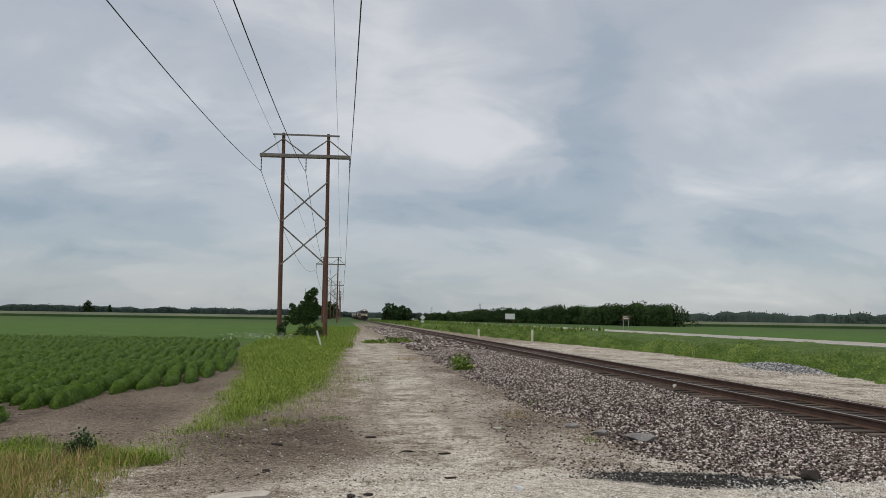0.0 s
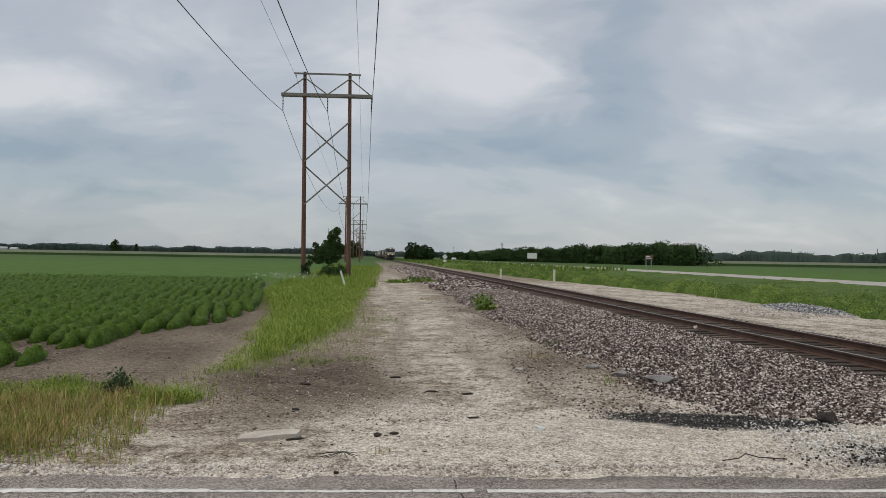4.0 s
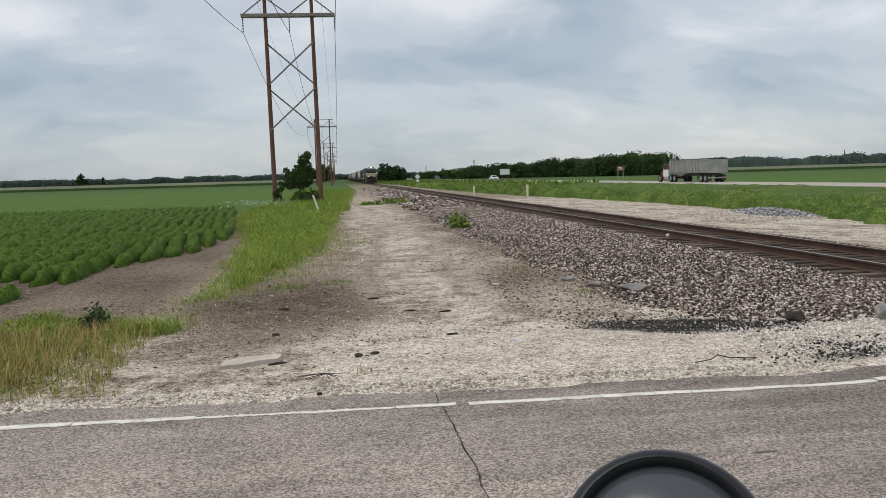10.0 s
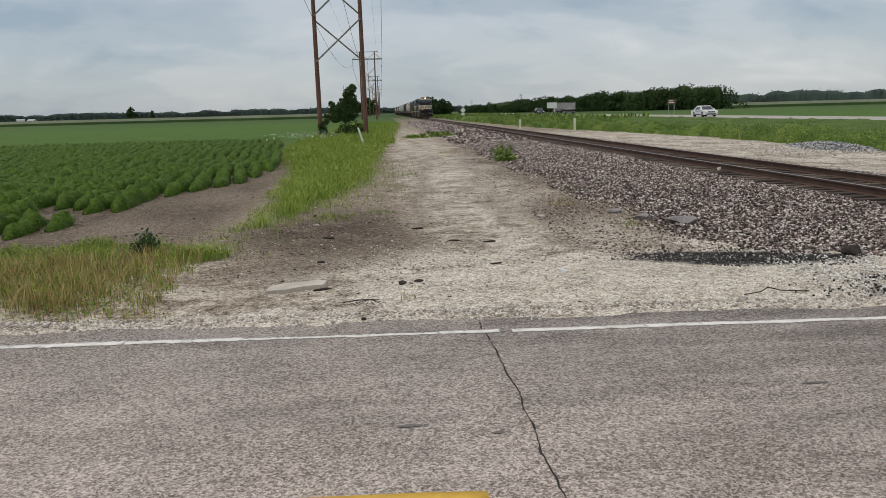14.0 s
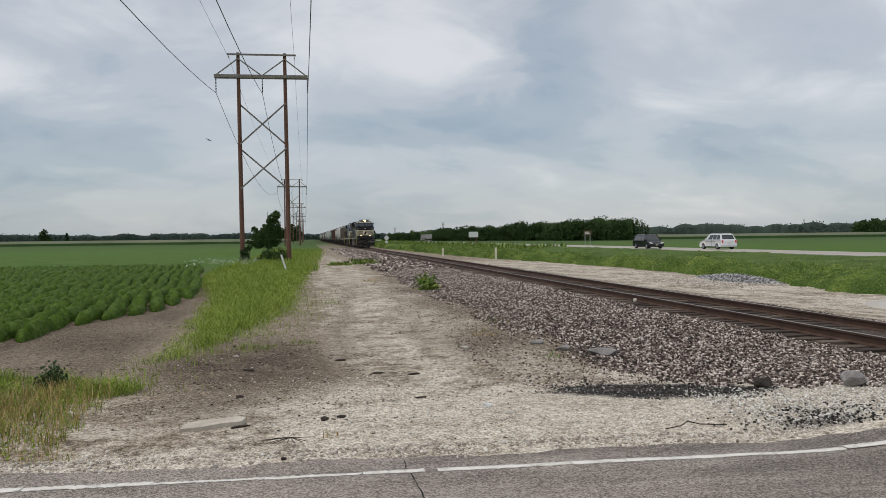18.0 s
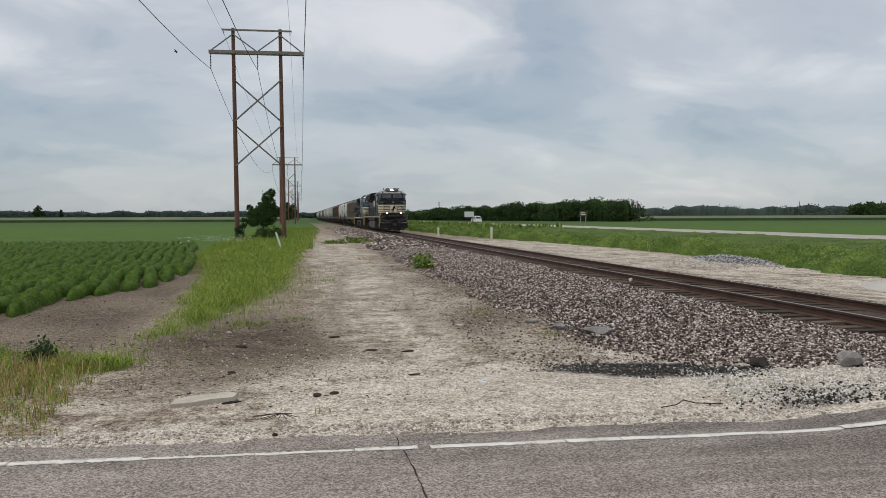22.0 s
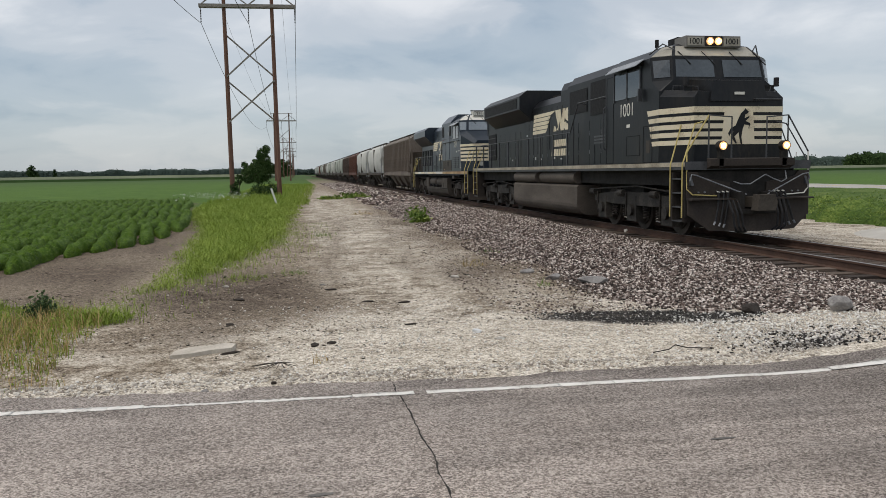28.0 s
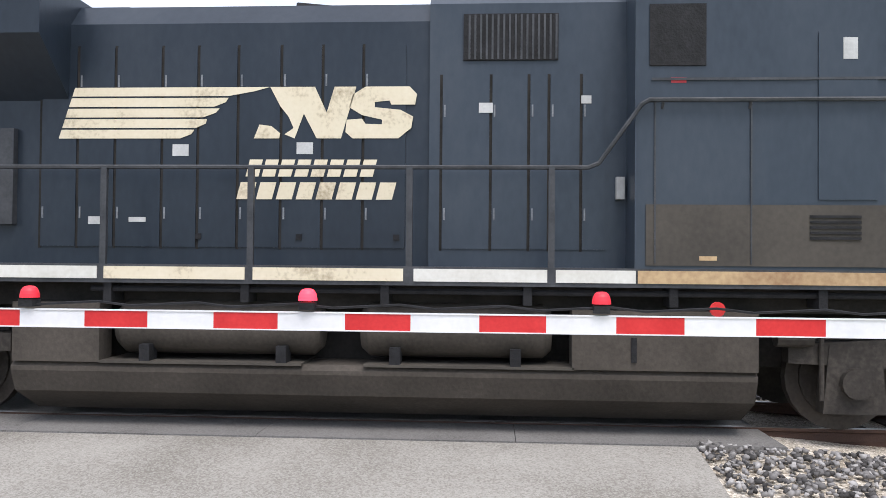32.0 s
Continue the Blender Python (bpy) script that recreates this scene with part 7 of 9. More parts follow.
for s in (-1, 1):
    xa, xb = sorted((s * 1.5, s * 1.512))
    part("sill_stripe", Geo().box(xa, xb, 0.9, 7.62, 1.46, 1.58), SILL, mate)
    for y0, y1, paint in ((7.64, 8.38, OFFWHITE), (8.46, 9.72, OFFWHITE), (9.82, 11.27, CREAM), (11.35, 12.74, CREAM), (12.81, 14.1, OFFWHITE), (14.18, 15.46, CREAM), (15.54, 16.86, OFFWHITE), (16.94, 18.16, CREAM)):
        part("sill_stripe", Geo().box(xa, xb, y0, y1, 1.46, 1.58), paint, mate)
    part("tank_front_box", Geo().box(*sorted((s * 1.2, s * 1.46)), 6.5, 8.22, 0.642, 1.2), GRIME, mate)
    part("tank_rear_box", Geo().box(*sorted((s * 1.2, s * 1.46)), 12.8, 13.68, 0.642, 1.22), GRIME, mate)
    for y0, y1 in ((8.4, 10.25), (10.65, 12.7)):
        r = part("air_reservoir", Geo().rod((s * 1.15, y0 + 0.08, 0.98), (s * 1.15, y1 - 0.08, 0.98), 0.27, seg=18).rod((s * 1.15, y0, 0.98), (s * 1.15, y0 + 0.08, 0.98), 0.2, 0.27, 18).rod((s * 1.15, y1 - 0.08, 0.98), (s * 1.15, y1, 0.98), 0.27, 0.2, 18), GRIME, mate, smooth=True)
        for yy in (y0 + 0.35, y1 - 0.35):
            part("bracket", Geo().box(s * 1.36 - 0.1, s * 1.36 + 0.1, yy - 0.05, yy + 0.05, 0.66, 0.82), MESHDARK, r)
    part("sight_glass", Geo().box(*sorted((s * 1.46, s * 1.475)), 7.62, 7.67, 0.72, 0.95), MESHDARK, mate)
    part("pipe_run", Geo().pipe([(s * 1.42, 3.0, 1.36), (s * 1.42, 12.9, 1.36)], 0.03), MESHDARK, mate)
    for yy in np.arange(3.2, 18.9, 1.36):
        part("sill_bracket", Geo().box(*sorted((s * 1.2, s * 1.47)), yy - 0.04, yy + 0.04, 1.24, 1.42), MESHDARK, mate)
    part("junction_box", Geo().box(*sorted((s * 1.25, s * 1.48)), 4.5, 4.9, 1.18, 1.36), BOGIE, mate)
rail_truck(mate, 3.55, 3, 1.95)
rail_truck(mate, 16.35, 3, 1.85)
coupler(mate, 0.05, -1)
coupler(mate, 19.55, 1)
part("snow_plow", Geo().loft([(-1.45, 0.8, 1.2), (1.45, 0.8, 1.2), (1.45, 0.9, 1.2), (-1.45, 0.9, 1.2)], [(-1.5, 0.55, 0.18), (1.5, 0.55, 0.18), (1.5, 0.7, 0.16), (-1.5, 0.7, 0.16)]), PLOWPAINT, mate)
part("end_plate", Geo().box(-1.5, 1.5, 0.62, 0.74, 0.6, 1.58), VOID, mate)
part("rear_end_plate", Geo().box(-1.45, 1.45, 19.1, 19.2, 0.5, 1.58), GRIME, mate)
for s in (-1, 1):
    steps(mate, 0.78, 1.5, s, YELLOW)
    steps(mate, 18.35, 19.05, s, YELLOW)
    part("ditch_light", Geo().disc((s * 0.85, 0.62, 1.95), "y", 0.11, 0.1, 16), LAMP_OFF, mate)
nose = Geo()
nose.loft([(-1.0, NF, 1.6), (1.0, NF, 1.6), (1.0, NF, 2.95), (0.85, NF + 0.02, 3.12), (-0.85, NF + 0.02, 3.12), (-1.0, NF, 2.95)],
          [(-1.5, 2.35, 1.6), (1.5, 2.35, 1.6), (1.5, 2.35, 3.4), (1.2, 2.35, 3.62), (-1.2, 2.35, 3.62), (-1.5, 2.35, 3.4)])
part("nose", nose, GLOSSY, mate)
g = Geo()
for k in range(5):
    z0 = 2.10 + 0.185 * k
    z1 = z0 + 0.114
    for a, b_ in ((-1.0, -0.3), (0.3, 1.0)) if k < 4 else ((-1.0, 1.0),):
        g.box(a, b_, NF - 0.006, NF + 0.002, z0, z1)
    for s in (-1, 1):
        g.loft([(s * 1.004, NF - 0.004, z0), (s * 1.004, NF - 0.004, z1), (s * 1.0, NF + 0.012, z1), (s * 1.0, NF + 0.012, z0)],
               [(s * 1.504, 2.346, z0), (s * 1.504, 2.346, z1), (s * 1.49, 2.36, z1), (s * 1.49, 2.36, z0)])
        g.prism([(2.35, z0), (2.35, z1), (2.46 + 0.03 * k, z1), (2.43 + 0.03 * k, z0)], "x", *sorted((s * 1.5, s * 1.506)))
part("nose_stripes", g, CREAM, mate, "five cream stripes round the nose")
part("emblem_panel", Geo().prism([(-0.35, 2.10), (0.33, 2.10), (0.28, 2.93), (-0.28, 2.93)], "y", NF - 0.01, NF - 0.003), CREAM, mate)
horse_emblem(mate, front_pose(0, NF - 0.013, 2.52), 0.85)
# Pale base colour stands for sky mirrored in these windshield panes.
wide_cab(mate, 2.35, 4.95, GLOSSY, OFFWHITE, mat("sky_toned_cab_glass", two((0.17, 0.20, 0.23), (0.24, 0.27, 0.30)), 1.5, 0.04, 0.0, spec=1.0))
for s in (-1, 1):
    part("cab_window", Geo().box(*sorted((s * 1.5, s * 1.515)), 3.05, 4.4, 3.3, 3.95), CABGLASS, mate)
    for yy in (3.0, 3.66, 4.4):
        part("window_frame", Geo().box(*sorted((s * 1.5, s * 1.53)), yy, yy + 0.055, 3.28, 3.98), STEEL, mate)
    part("sun_visor", Geo().loft([(s * 1.5, 2.85, 4.1), (s * 1.5, 4.7, 4.1), (s * 1.5, 4.7, 4.13), (s * 1.5, 2.85, 4.13)], [(s * 1.7, 2.85, 3.97), (s * 1.7, 4.7, 3.97), (s * 1.7, 4.7, 3.99), (s * 1.7, 2.85, 3.99)]), STEEL, mate)
    lettering("7691", 0.46, OFFWHITE, mate, side_pose(s * 1.504, 3.75, 2.98), "road_number")
    part("small_mark", Geo().box(*sorted((s * 1.5, s * 1.504)), 3.4, 3.6, 2.58, 2.65).box(*sorted((s * 1.5, s * 1.504)), 2.75, 3.1, 2.62, 2.66), OFFWHITE, mate)
    for k in range(6):
        part("louvre", Geo().box(*sorted((s * 1.5, s * 1.52)), 2.95, 3.65, 1.78 + 0.1 * k, 1.84 + 0.1 * k), RAILING, mate)
        part("louvre", Geo().box(*sorted((s * 1.5, s * 1.52)), 3.85, 4.5, 1.78 + 0.1 * k, 1.84 + 0.1 * k), RAILING, mate)
nb = part("number_board_box", Geo().prism([(2.66, 4.38), (3.2, 4.42), (3.2, 4.66), (2.7, 4.65)], "x", -0.78, 0.78), OFFWHITE, mate)
for s in (-1, 1):
    part("board_rim", Geo().box(s * 0.5 - 0.25, s * 0.5 + 0.25, 2.650, 2.662, 4.41, 4.64), MESHDARK, nb)
    part("board_plate", Geo().box(s * 0.5 - 0.225, s * 0.5 + 0.225, 2.645, 2.652, 4.43, 4.62), OFFWHITE, nb)
    lettering("7691", 0.19, MESHDARK, nb, front_pose(s * 0.5, 2.641, 4.525), "board_number")
    part("headlight", Geo().disc((s * 0.105, 2.65, 4.525), "y", 0.085, 0.05, 16), LAMP_OFF, nb)
part("roof_gear", Geo().box(-0.5, -0.2, 3.3, 3.8, 4.58, 4.74).rod((-0.8, 3.2, 4.7), (0.9, 3.2, 4.7), 0.03).rod((0.5, 4.2, 4.6), (0.5, 4.2, 4.8), 0.03).box(-0.25, 0.25, 4.3, 4.8, 4.58, 4.72), MESHDARK, mate)
part("equipment_cab", Geo().prism([(-1.5, 1.6), (1.5, 1.6), (1.5, 4.24), (1.1, 4.65), (-1.1, 4.65), (-1.5, 4.24)], "y", 4.95, 7.65), SKYLIT, mate)
part("auxiliary_hood", Geo().prism([(-1.03, 1.6), (1.03, 1.6), (1.03, 4.26), (0.8, 4.48), (-0.8, 4.48), (-1.03, 4.26)], "y", 7.65, 9.62), SKYLIT, mate)
part("engine_hood", Geo().prism([(-0.98, 1.6), (0.98, 1.6), (0.98, 4.10), (0.78, 4.34), (-0.78, 4.34), (-0.98, 4.10)], "y", 9.62, 18.2), GLOSSY, mate)
part("radiator_wing", Geo().prism([(-0.98, 3.3), (0.98, 3.3), (1.56, 3.85), (1.56, 4.22), (1.3, 4.42), (-1.3, 4.42), (-1.56, 4.22), (-1.56, 3.85)], "y", 13.4, 18.35), GLOSSY, mate)
part("roof_hatch", Geo().box(-0.5, 0.5, 12.1, 12.7, 4.30, 4.38).box(-0.7, 0.7, 12.9, 13.6, 4.30, 4.37), GLOSSY, mate)
part("horn", Geo().rod((-0.35, 10.75, 4.44), (-0.35, 11.15, 4.44), 0.04, 0.08).rod((-0.15, 10.8, 4.44), (-0.15, 11.1, 4.46), 0.04, 0.08).box(-0.4, -0.1, 10.85, 11.0, 4.30, 4.44), MESHDARK, mate)
for s in (-1, 1):
    xa = s * 0.98
    door_row(mate, xa, [9.85, 10.3, 10.72, 11.15, 11.6, 12.02, 12.4, 12.9, 13.3, 13.7], 1.78, 3.85, material=GLOSSY)
    door_row(mate, s * 1.03, [7.85, 8.1, 8.42, 8.62, 9.0, 9.5], 1.78, 3.52, material=SKYLIT)
    part("intake_grille", Geo().box(*sorted((s * 1.03, s * 1.05)), 8.33, 9.28, 3.68, 4.15), MESHDARK, mate)
    for k in range(16):
        part("grille_slat", Geo().box(*sorted((s * 1.05, s * 1.058)), 8.34 + 0.058 * k, 8.36 + 0.058 * k, 3.69, 4.14), RAILING, mate)
    part("window_grille", Geo().box(*sorted((s * 1.5, s * 1.515)), 7.0, 7.52, 3.5, 4.08), MESHDARK, mate)
    part("window_grille", Geo().box(*sorted((s * 1.5, s * 1.515)), 5.02, 5.35, 3.5, 4.08), MESHDARK, mate)
    part("side_door", Geo().box(*sorted((s * 1.5, s * 1.514)), 5.45, 5.98, 2.25, 3.8), SKYLIT, mate)
    part("lower_panel", Geo().box(*sorted((s * 1.5, s * 1.512)), 4.95, 7.55, 1.63, 2.2), DUSTY, mate, "panel grey with road dust")
    part("panel_seam", Geo().box(*sorted((s * 1.512, s * 1.518)), 6.58, 6.595, 1.65, 3.2).box(*sorted((s * 1.512, s * 1.518)), 7.46, 7.475, 1.65, 3.2).box(*sorted((s * 1.512, s * 1.518)), 4.95, 7.5, 3.36, 3.385), RAILING, mate)
    for k in range(5):
        part("louvre", Geo().box(*sorted((s * 1.512, s * 1.525)), 5.6, 6.06, 1.88 + 0.05 * k, 1.905 + 0.05 * k), MESHDARK, mate)
    part("warning_plate", Geo().box(*sorted((s * 1.5, s * 1.505)), 7.18, 7.32, 3.34, 3.39), mat("red_plate", two((0.5, 0.05, 0.06), (0.6, 0.08, 0.1)), 4, 0.6, 0), mate)
    part("orange_plate", Geo().box(*sorted((s * 1.512, s * 1.516)), 6.9, 7.06, 1.68, 1.72), SILL, mate)
    part("marker_lamp", Geo().box(*sorted((s * 1.03, s * 1.12)), 7.68, 7.76, 2.28, 2.5), LAMP_OFF, mate)
    for yy, zz, w, h in ((9.05, 3.2, 0.14, 0.1), (8.05, 3.28, 0.1, 0.08), (10.9, 2.8, 0.17, 0.12), (12.2, 2.78, 0.17, 0.12), (12.65, 2.06, 0.18, 0.05), (13.1, 2.05, 0.14, 0.08)):
        part("placard", Geo().box(*sorted((s * 1.045, s * 1.05)), yy - w / 2, yy + w / 2, zz - h / 2, zz + h / 2) if yy < 9.6 else Geo().box(*sorted((s * 0.995, s * 0.999)), yy - w / 2, yy + w / 2, zz - h / 2, zz + h / 2), PLACARD, mate)
    part("placard", Geo().box(*sorted((s * 1.514, s * 1.518)), 5.63, 5.76, 3.55, 3.75), PLACARD, mate)
    for yy in (9.95, 10.95, 12.0, 13.0):
        part("door_latch", Geo().box(*sorted((s * 0.996, s * 1.01)), yy - 0.03, yy + 0.03, 1.86, 1.92), MESHDARK, mate)
    for k in range(6):
        y = 13.95 + 0.70 * k
        part("radiator_louvre", Geo().box(*sorted((s * 0.98, s * 1.06)), y, y + 0.2, 2.0, 3.0), RAILING, mate)
        part("radiator_opening", Geo().box(*sorted((s * 0.98, s * 1.0)), y + 0.22, y + 0.68, 1.98, 3.02), MESHDARK, mate)
    flank_logo(mate, s * 0.998, 9.75, 13.50, 2.90, 3.43)
    lettering("L", 0.34, OFFWHITE, mate, side_pose(s * 1.504, 1.98 + 0.6, 1.86), "letter_mark")
    stanchions(mate, (s * 1.46,), (8.42, 9.77, 11.31, 12.77, 14.14, 15.5, 16.9, 18.2), 1.6, 2.55)
    handrail(mate, [(s * 1.56, 2.7, 3.17), (s * 1.56, 7.53, 3.17), (s * 1.56, 7.6, 3.13), (s * 1.47, 7.98, 2.59), (s * 1.46, 8.08, 2.55), (s * 1.46, 18.2, 2.55)])
    for yy in (5.0, 6.6, 7.4):
        part("rail_bracket", Geo().rod((s * 1.5, yy, 3.1), (s * 1.56, yy, 3.18), 0.014), RAILING, mate)
    part("rear_rail", Geo().pipe([(s * 1.46, 18.2, 2.57), (s * 1.46, 18.95, 1.7), (s * 1.2, 19.05, 2.4)], 0.022), YELLOW, mate)
    part("front_stanchion", Geo().pipe([(s * 0.35, 0.8, 1.6), (s * 0.35, 0.8, 2.6), (s * 1.2, 0.9, 2.6), (s * 1.2, 0.9, 1.6)], 0.022), RAILING, mate)
TRAIN.append((mate, 22.3))

# --- hopper cars ---
def hopper_paint(name, a, b_, c):
    return mat(name, [(0.28, a), (0.5, b_), (0.75, c)], 0.9, 0.75, 0.1, 16, fine=0.35, stretch=(1, 1, 0.35))


TAUPE = hopper_paint("weathered_taupe_hopper_paint", (0.085, 0.067, 0.054), (0.155, 0.127, 0.105), (0.24, 0.20, 0.168))
PALEGREY = hopper_paint("pale_grey_hopper_paint", (0.34, 0.33, 0.30), (0.50, 0.495, 0.465), (0.60, 0.595, 0.57))
REDBROWN = hopper_paint("red_brown_hopper_paint", (0.06, 0.03, 0.022), (0.125, 0.058, 0.042), (0.18, 0.085, 0.06))
DARKBROWN = hopper_paint("dark_brown_hopper_paint", (0.045, 0.035, 0.028), (0.085, 0.062, 0.05), (0.13, 0.1, 0.08))
GREENGREY = hopper_paint("green_grey_hopper_paint", (0.22, 0.235, 0.205), (0.34, 0.355, 0.315), (0.43, 0.44, 0.40))
CARMAT = mat("car_underframe", [(0.3, (0.03, 0.025, 0.02)), (0.7, (0.09, 0.075, 0.06))], 1.5, 0.9, 0.2, 20)


def hopper(paint, ribbed, L, label):
    """A covered hopper: body, sloped ends, bays, walkway, ladders, trucks."""
    ob = tagged(new("hopper_car"), label, "railway car", "hopper cars of the train")
    b0, b1 = 1.0, L - 1.0
    top, shoulder, sill = 4.35, 4.05, 1.55
    w = 1.5
    if ribbed:
        prof = [(-w, sill), (w, sill), (w, shoulder), (1.1, top), (-1.1, top), (-w, shoulder)]
    else:
        prof = [(-1.25, sill), (1.25, sill), (1.48, 2.0), (1.56, 2.7), (1.54, 3.4), (1.42, 4.0), (1.0, top), (-1.0, top), (-1.42, 4.0), (-1.54, 3.4), (-1.56, 2.7), (-1.48, 2.0)]
    body = part("body", Geo().prism(prof, "y", b0 + 1.3, b1 - 1.3), paint, ob, smooth=not ribbed)
    for y0, y1, s in ((b0 + 1.3, b0, 1), (b1 - 1.3, b1, -1)):
        # end slopes inwards below the top hood
        part("end_hood", Geo().loft([(x, y0, z) for x, z in prof], [(x * 0.99, y1, min(max(z, 3.05), top - 0.05)) for x, z in prof]), paint, ob)
        part("end_platform", Geo().box(-1.45, 1.45, min(y1, y1 + s * 1.4), max(y1, y1 + s * 1.4), 1.05, 1.22), CARMAT, ob)
        for x in (-1.42, 1.34):
            part("corner_post", Geo().box(x, x + 0.08, min(y1, y1 + s * 0.1), max(y1, y1 + s * 0.1), 1.1, 3.3), paint, ob)
        g = Geo()
        for k in range(7):
            g.rod((-1.52, y1 + s * 0.12, 1.3 + 0.38 * k), (-1.52, y1 + s * 0.5, 1.3 + 0.38 * k), 0.014)
        g.rod((-1.52, y1 + s * 0.12, 1.1), (-1.52, y1 + s * 0.12, 4.2), 0.016).rod((-1.52, y1 + s * 0.5, 1.1), (-1.52, y1 + s * 0.5, 4.2), 0.016)
        for k in range(7):
            g.rod((-0.9, y1 - s * 0.02, 1.3 + 0.4 * k), (-0.5, y1 - s * 0.02, 1.3 + 0.4 * k), 0.014)
        part("ladder", g, STEEL if not ribbed else paint, ob)
        for xx in (-1.35, 1.35):
            part("slope_strut", Geo().beam((xx, y1 + s * 0.1, 1.2), (xx, y0, 2.9), 0.1, 0.1), paint, ob)
    if ribbed:
        n = 20
        rib = Geo().box(-0.05, 0.05, -0.06, 0.06, sill + 0.1, shoulder - 0.08).mesh("rib", paint)
        for k in range(n):
            y = b0 + 0.9 + (b1 - b0 - 1.8) * k / (n - 1)
            for s in (-1, 1):
                r = part("rib", rib, None, body)
                r.location = (s * (w + 0.05), y, 0)
    else:
        part("panel_seams", Geo().box(-1.58, 1.58, L / 2 - 0.03, L / 2 + 0.03, 1.6, 4.0), CARMAT, body)
    for s in (-1, 1):
        part("side_sill", Geo().box(*sorted((s * 1.3, s * 1.54)), b0, b1, 1.32, sill), paint if ribbed else CARMAT, ob)
    bays = 3 if L < 17.5 else 4
    span = (b1 - b0 - 4.4) / bays
    for k in range(bays):
        y0 = b0 + 2.2 + k * span
        m = y0 + span / 2
        part("hopper_bay", Geo().loft([(-1.3, y0 + 0.05, 1.35), (1.3, y0 + 0.05, 1.35), (1.3, y0 + span - 0.05, 1.35), (-1.3, y0 + span - 0.05, 1.35)], [(-0.75, m - 0.35, 0.45), (0.75, m - 0.35, 0.45), (0.75, m + 0.35, 0.45), (-0.75, m + 0.35, 0.45)]), paint if ribbed else CARMAT, ob)
        part("outlet_gate", Geo().box(-0.8, 0.8, m - 0.4, m + 0.4, 0.3, 0.46), CARMAT, ob)
    g = Geo().box(-0.42, 0.42, b0, b1, top + 0.1, top + 0.15)
    for y in np.arange(b0 + 0.3, b1, 1.0):
        g.box(-0.9, -0.5, y, y + 0.7, top - 0.02, top + 0.1).box(0.5, 0.9, y, y + 0.7, top - 0.02, top + 0.1)
    part("roof_walkway", g, CARMAT, ob)
    g = Geo()
    for x in (-0.95, 0.95):
        g.box(x - 0.05, x + 0.05, b0 + 0.1, b1 - 0.1, top + 0.1, top + 0.15)
        for y in np.arange(b0 + 0.2, b1, 0.9):
            g.box(x - 0.03, x + 0.03, y, y + 0.08, top - 0.12, top + 0.1)
    part("hatch_rail", g, CARMAT, ob)
    part("centre_sill", Geo().box(-0.25, 0.25, 0.3, L - 0.3, 0.85, 1.2), CARMAT, ob)
    for yc in (2.3, L - 2.3):
        rail_truck(ob, yc, 2, 1.75, 0.42, False)
    coupler(ob, 0.05, -1)
    coupler(ob, L - 0.05, 1)
    return ob


kinds = [
    hopper(TAUPE, True, 19.9, "ribbed taupe covered hopper car with rust and road dust"),
    hopper(PALEGREY, False, 17.0, "smooth pale grey covered hopper car with rounded sides"),
    hopper(REDBROWN, True, 16.6, "ribbed red-brown covered hopper car"),
    hopper(DARKBROWN, True, 17.2, "ribbed dark brown covered hopper car"),
    hopper(GREENGREY, False, 17.0, "smooth green-grey covered hopper car"),
]
lengths = (19.9, 17.0, 16.6, 17.2, 17.0)
order = (0, 1, 1, 2, 3, 4, 4, 1, 4, 1, 0, 1, 4, 2, 1, 4, 1, 1)
at_y, used = 22.3 + 19.6, set()
for k in order:
    car = kinds[k] if k not in used else copy_thing(kinds[k], pose(0, 0, 0))
    used.add(k)
    TRAIN.append((car, at_y))
    at_y += lengths[k]

# ---------- road markings, crack, apron ----------
line_rng = random.Random(12)
ribbon(-70, -12, 6.60, 6.71, 0.004, "edge_line_paint", PAINT_WHITE, "", "", "", road, nx=120, thick=0.003, wobble=0.007)
at_x = -12.0
while at_x < 6.25:
    end_x = min(at_x + line_rng.uniform(0.15, 0.9), 6.3)
    worn = at_x < 0.7
    lo, hi = 6.61 + line_rng.uniform(-0.008, 0.008), 6.705 + line_rng.uniform(-0.012, 0.006)
    if worn and line_rng.random() < 0.2:
        hi -= 0.03
    ribbon(at_x, end_x, lo, hi, 0.004 if at_x < 4.6 else 0.0115, "edge_line_paint", PAINT_WHITE, "", "", "", road, nx=max(8, int((end_x - at_x) * 45)), thick=0.003, wobble=0.004, jag=0.03 if worn else 0.012)
    at_x = end_x + line_rng.choice((0.002, 0.003, 0.006))
    if 0.8 < at_x < 0.86:
        at_x = 0.87
    if 0.95 < at_x < 1.05:
        at_x = 1.06
ribbon(-70, 6.0, 0.62, 0.73, 0.004, "edge_line_paint", PAINT_WHITE, "", "", "", road, nx=200, thick=0.003, wobble=0.007)
for k in range(7):
    ribbon(-2.6 - 12 * k, 0.46 - 12 * k, 3.60, 3.72, 0.004, "centre_line_paint", PAINT_YELLOW, "", "", "", road, nx=24, thick=0.003, wobble=0.005)
TAR = mat("dark_open_crack", two((0.02, 0.018, 0.016), (0.05, 0.045, 0.04)), 9, 0.95, 0.2, 60)


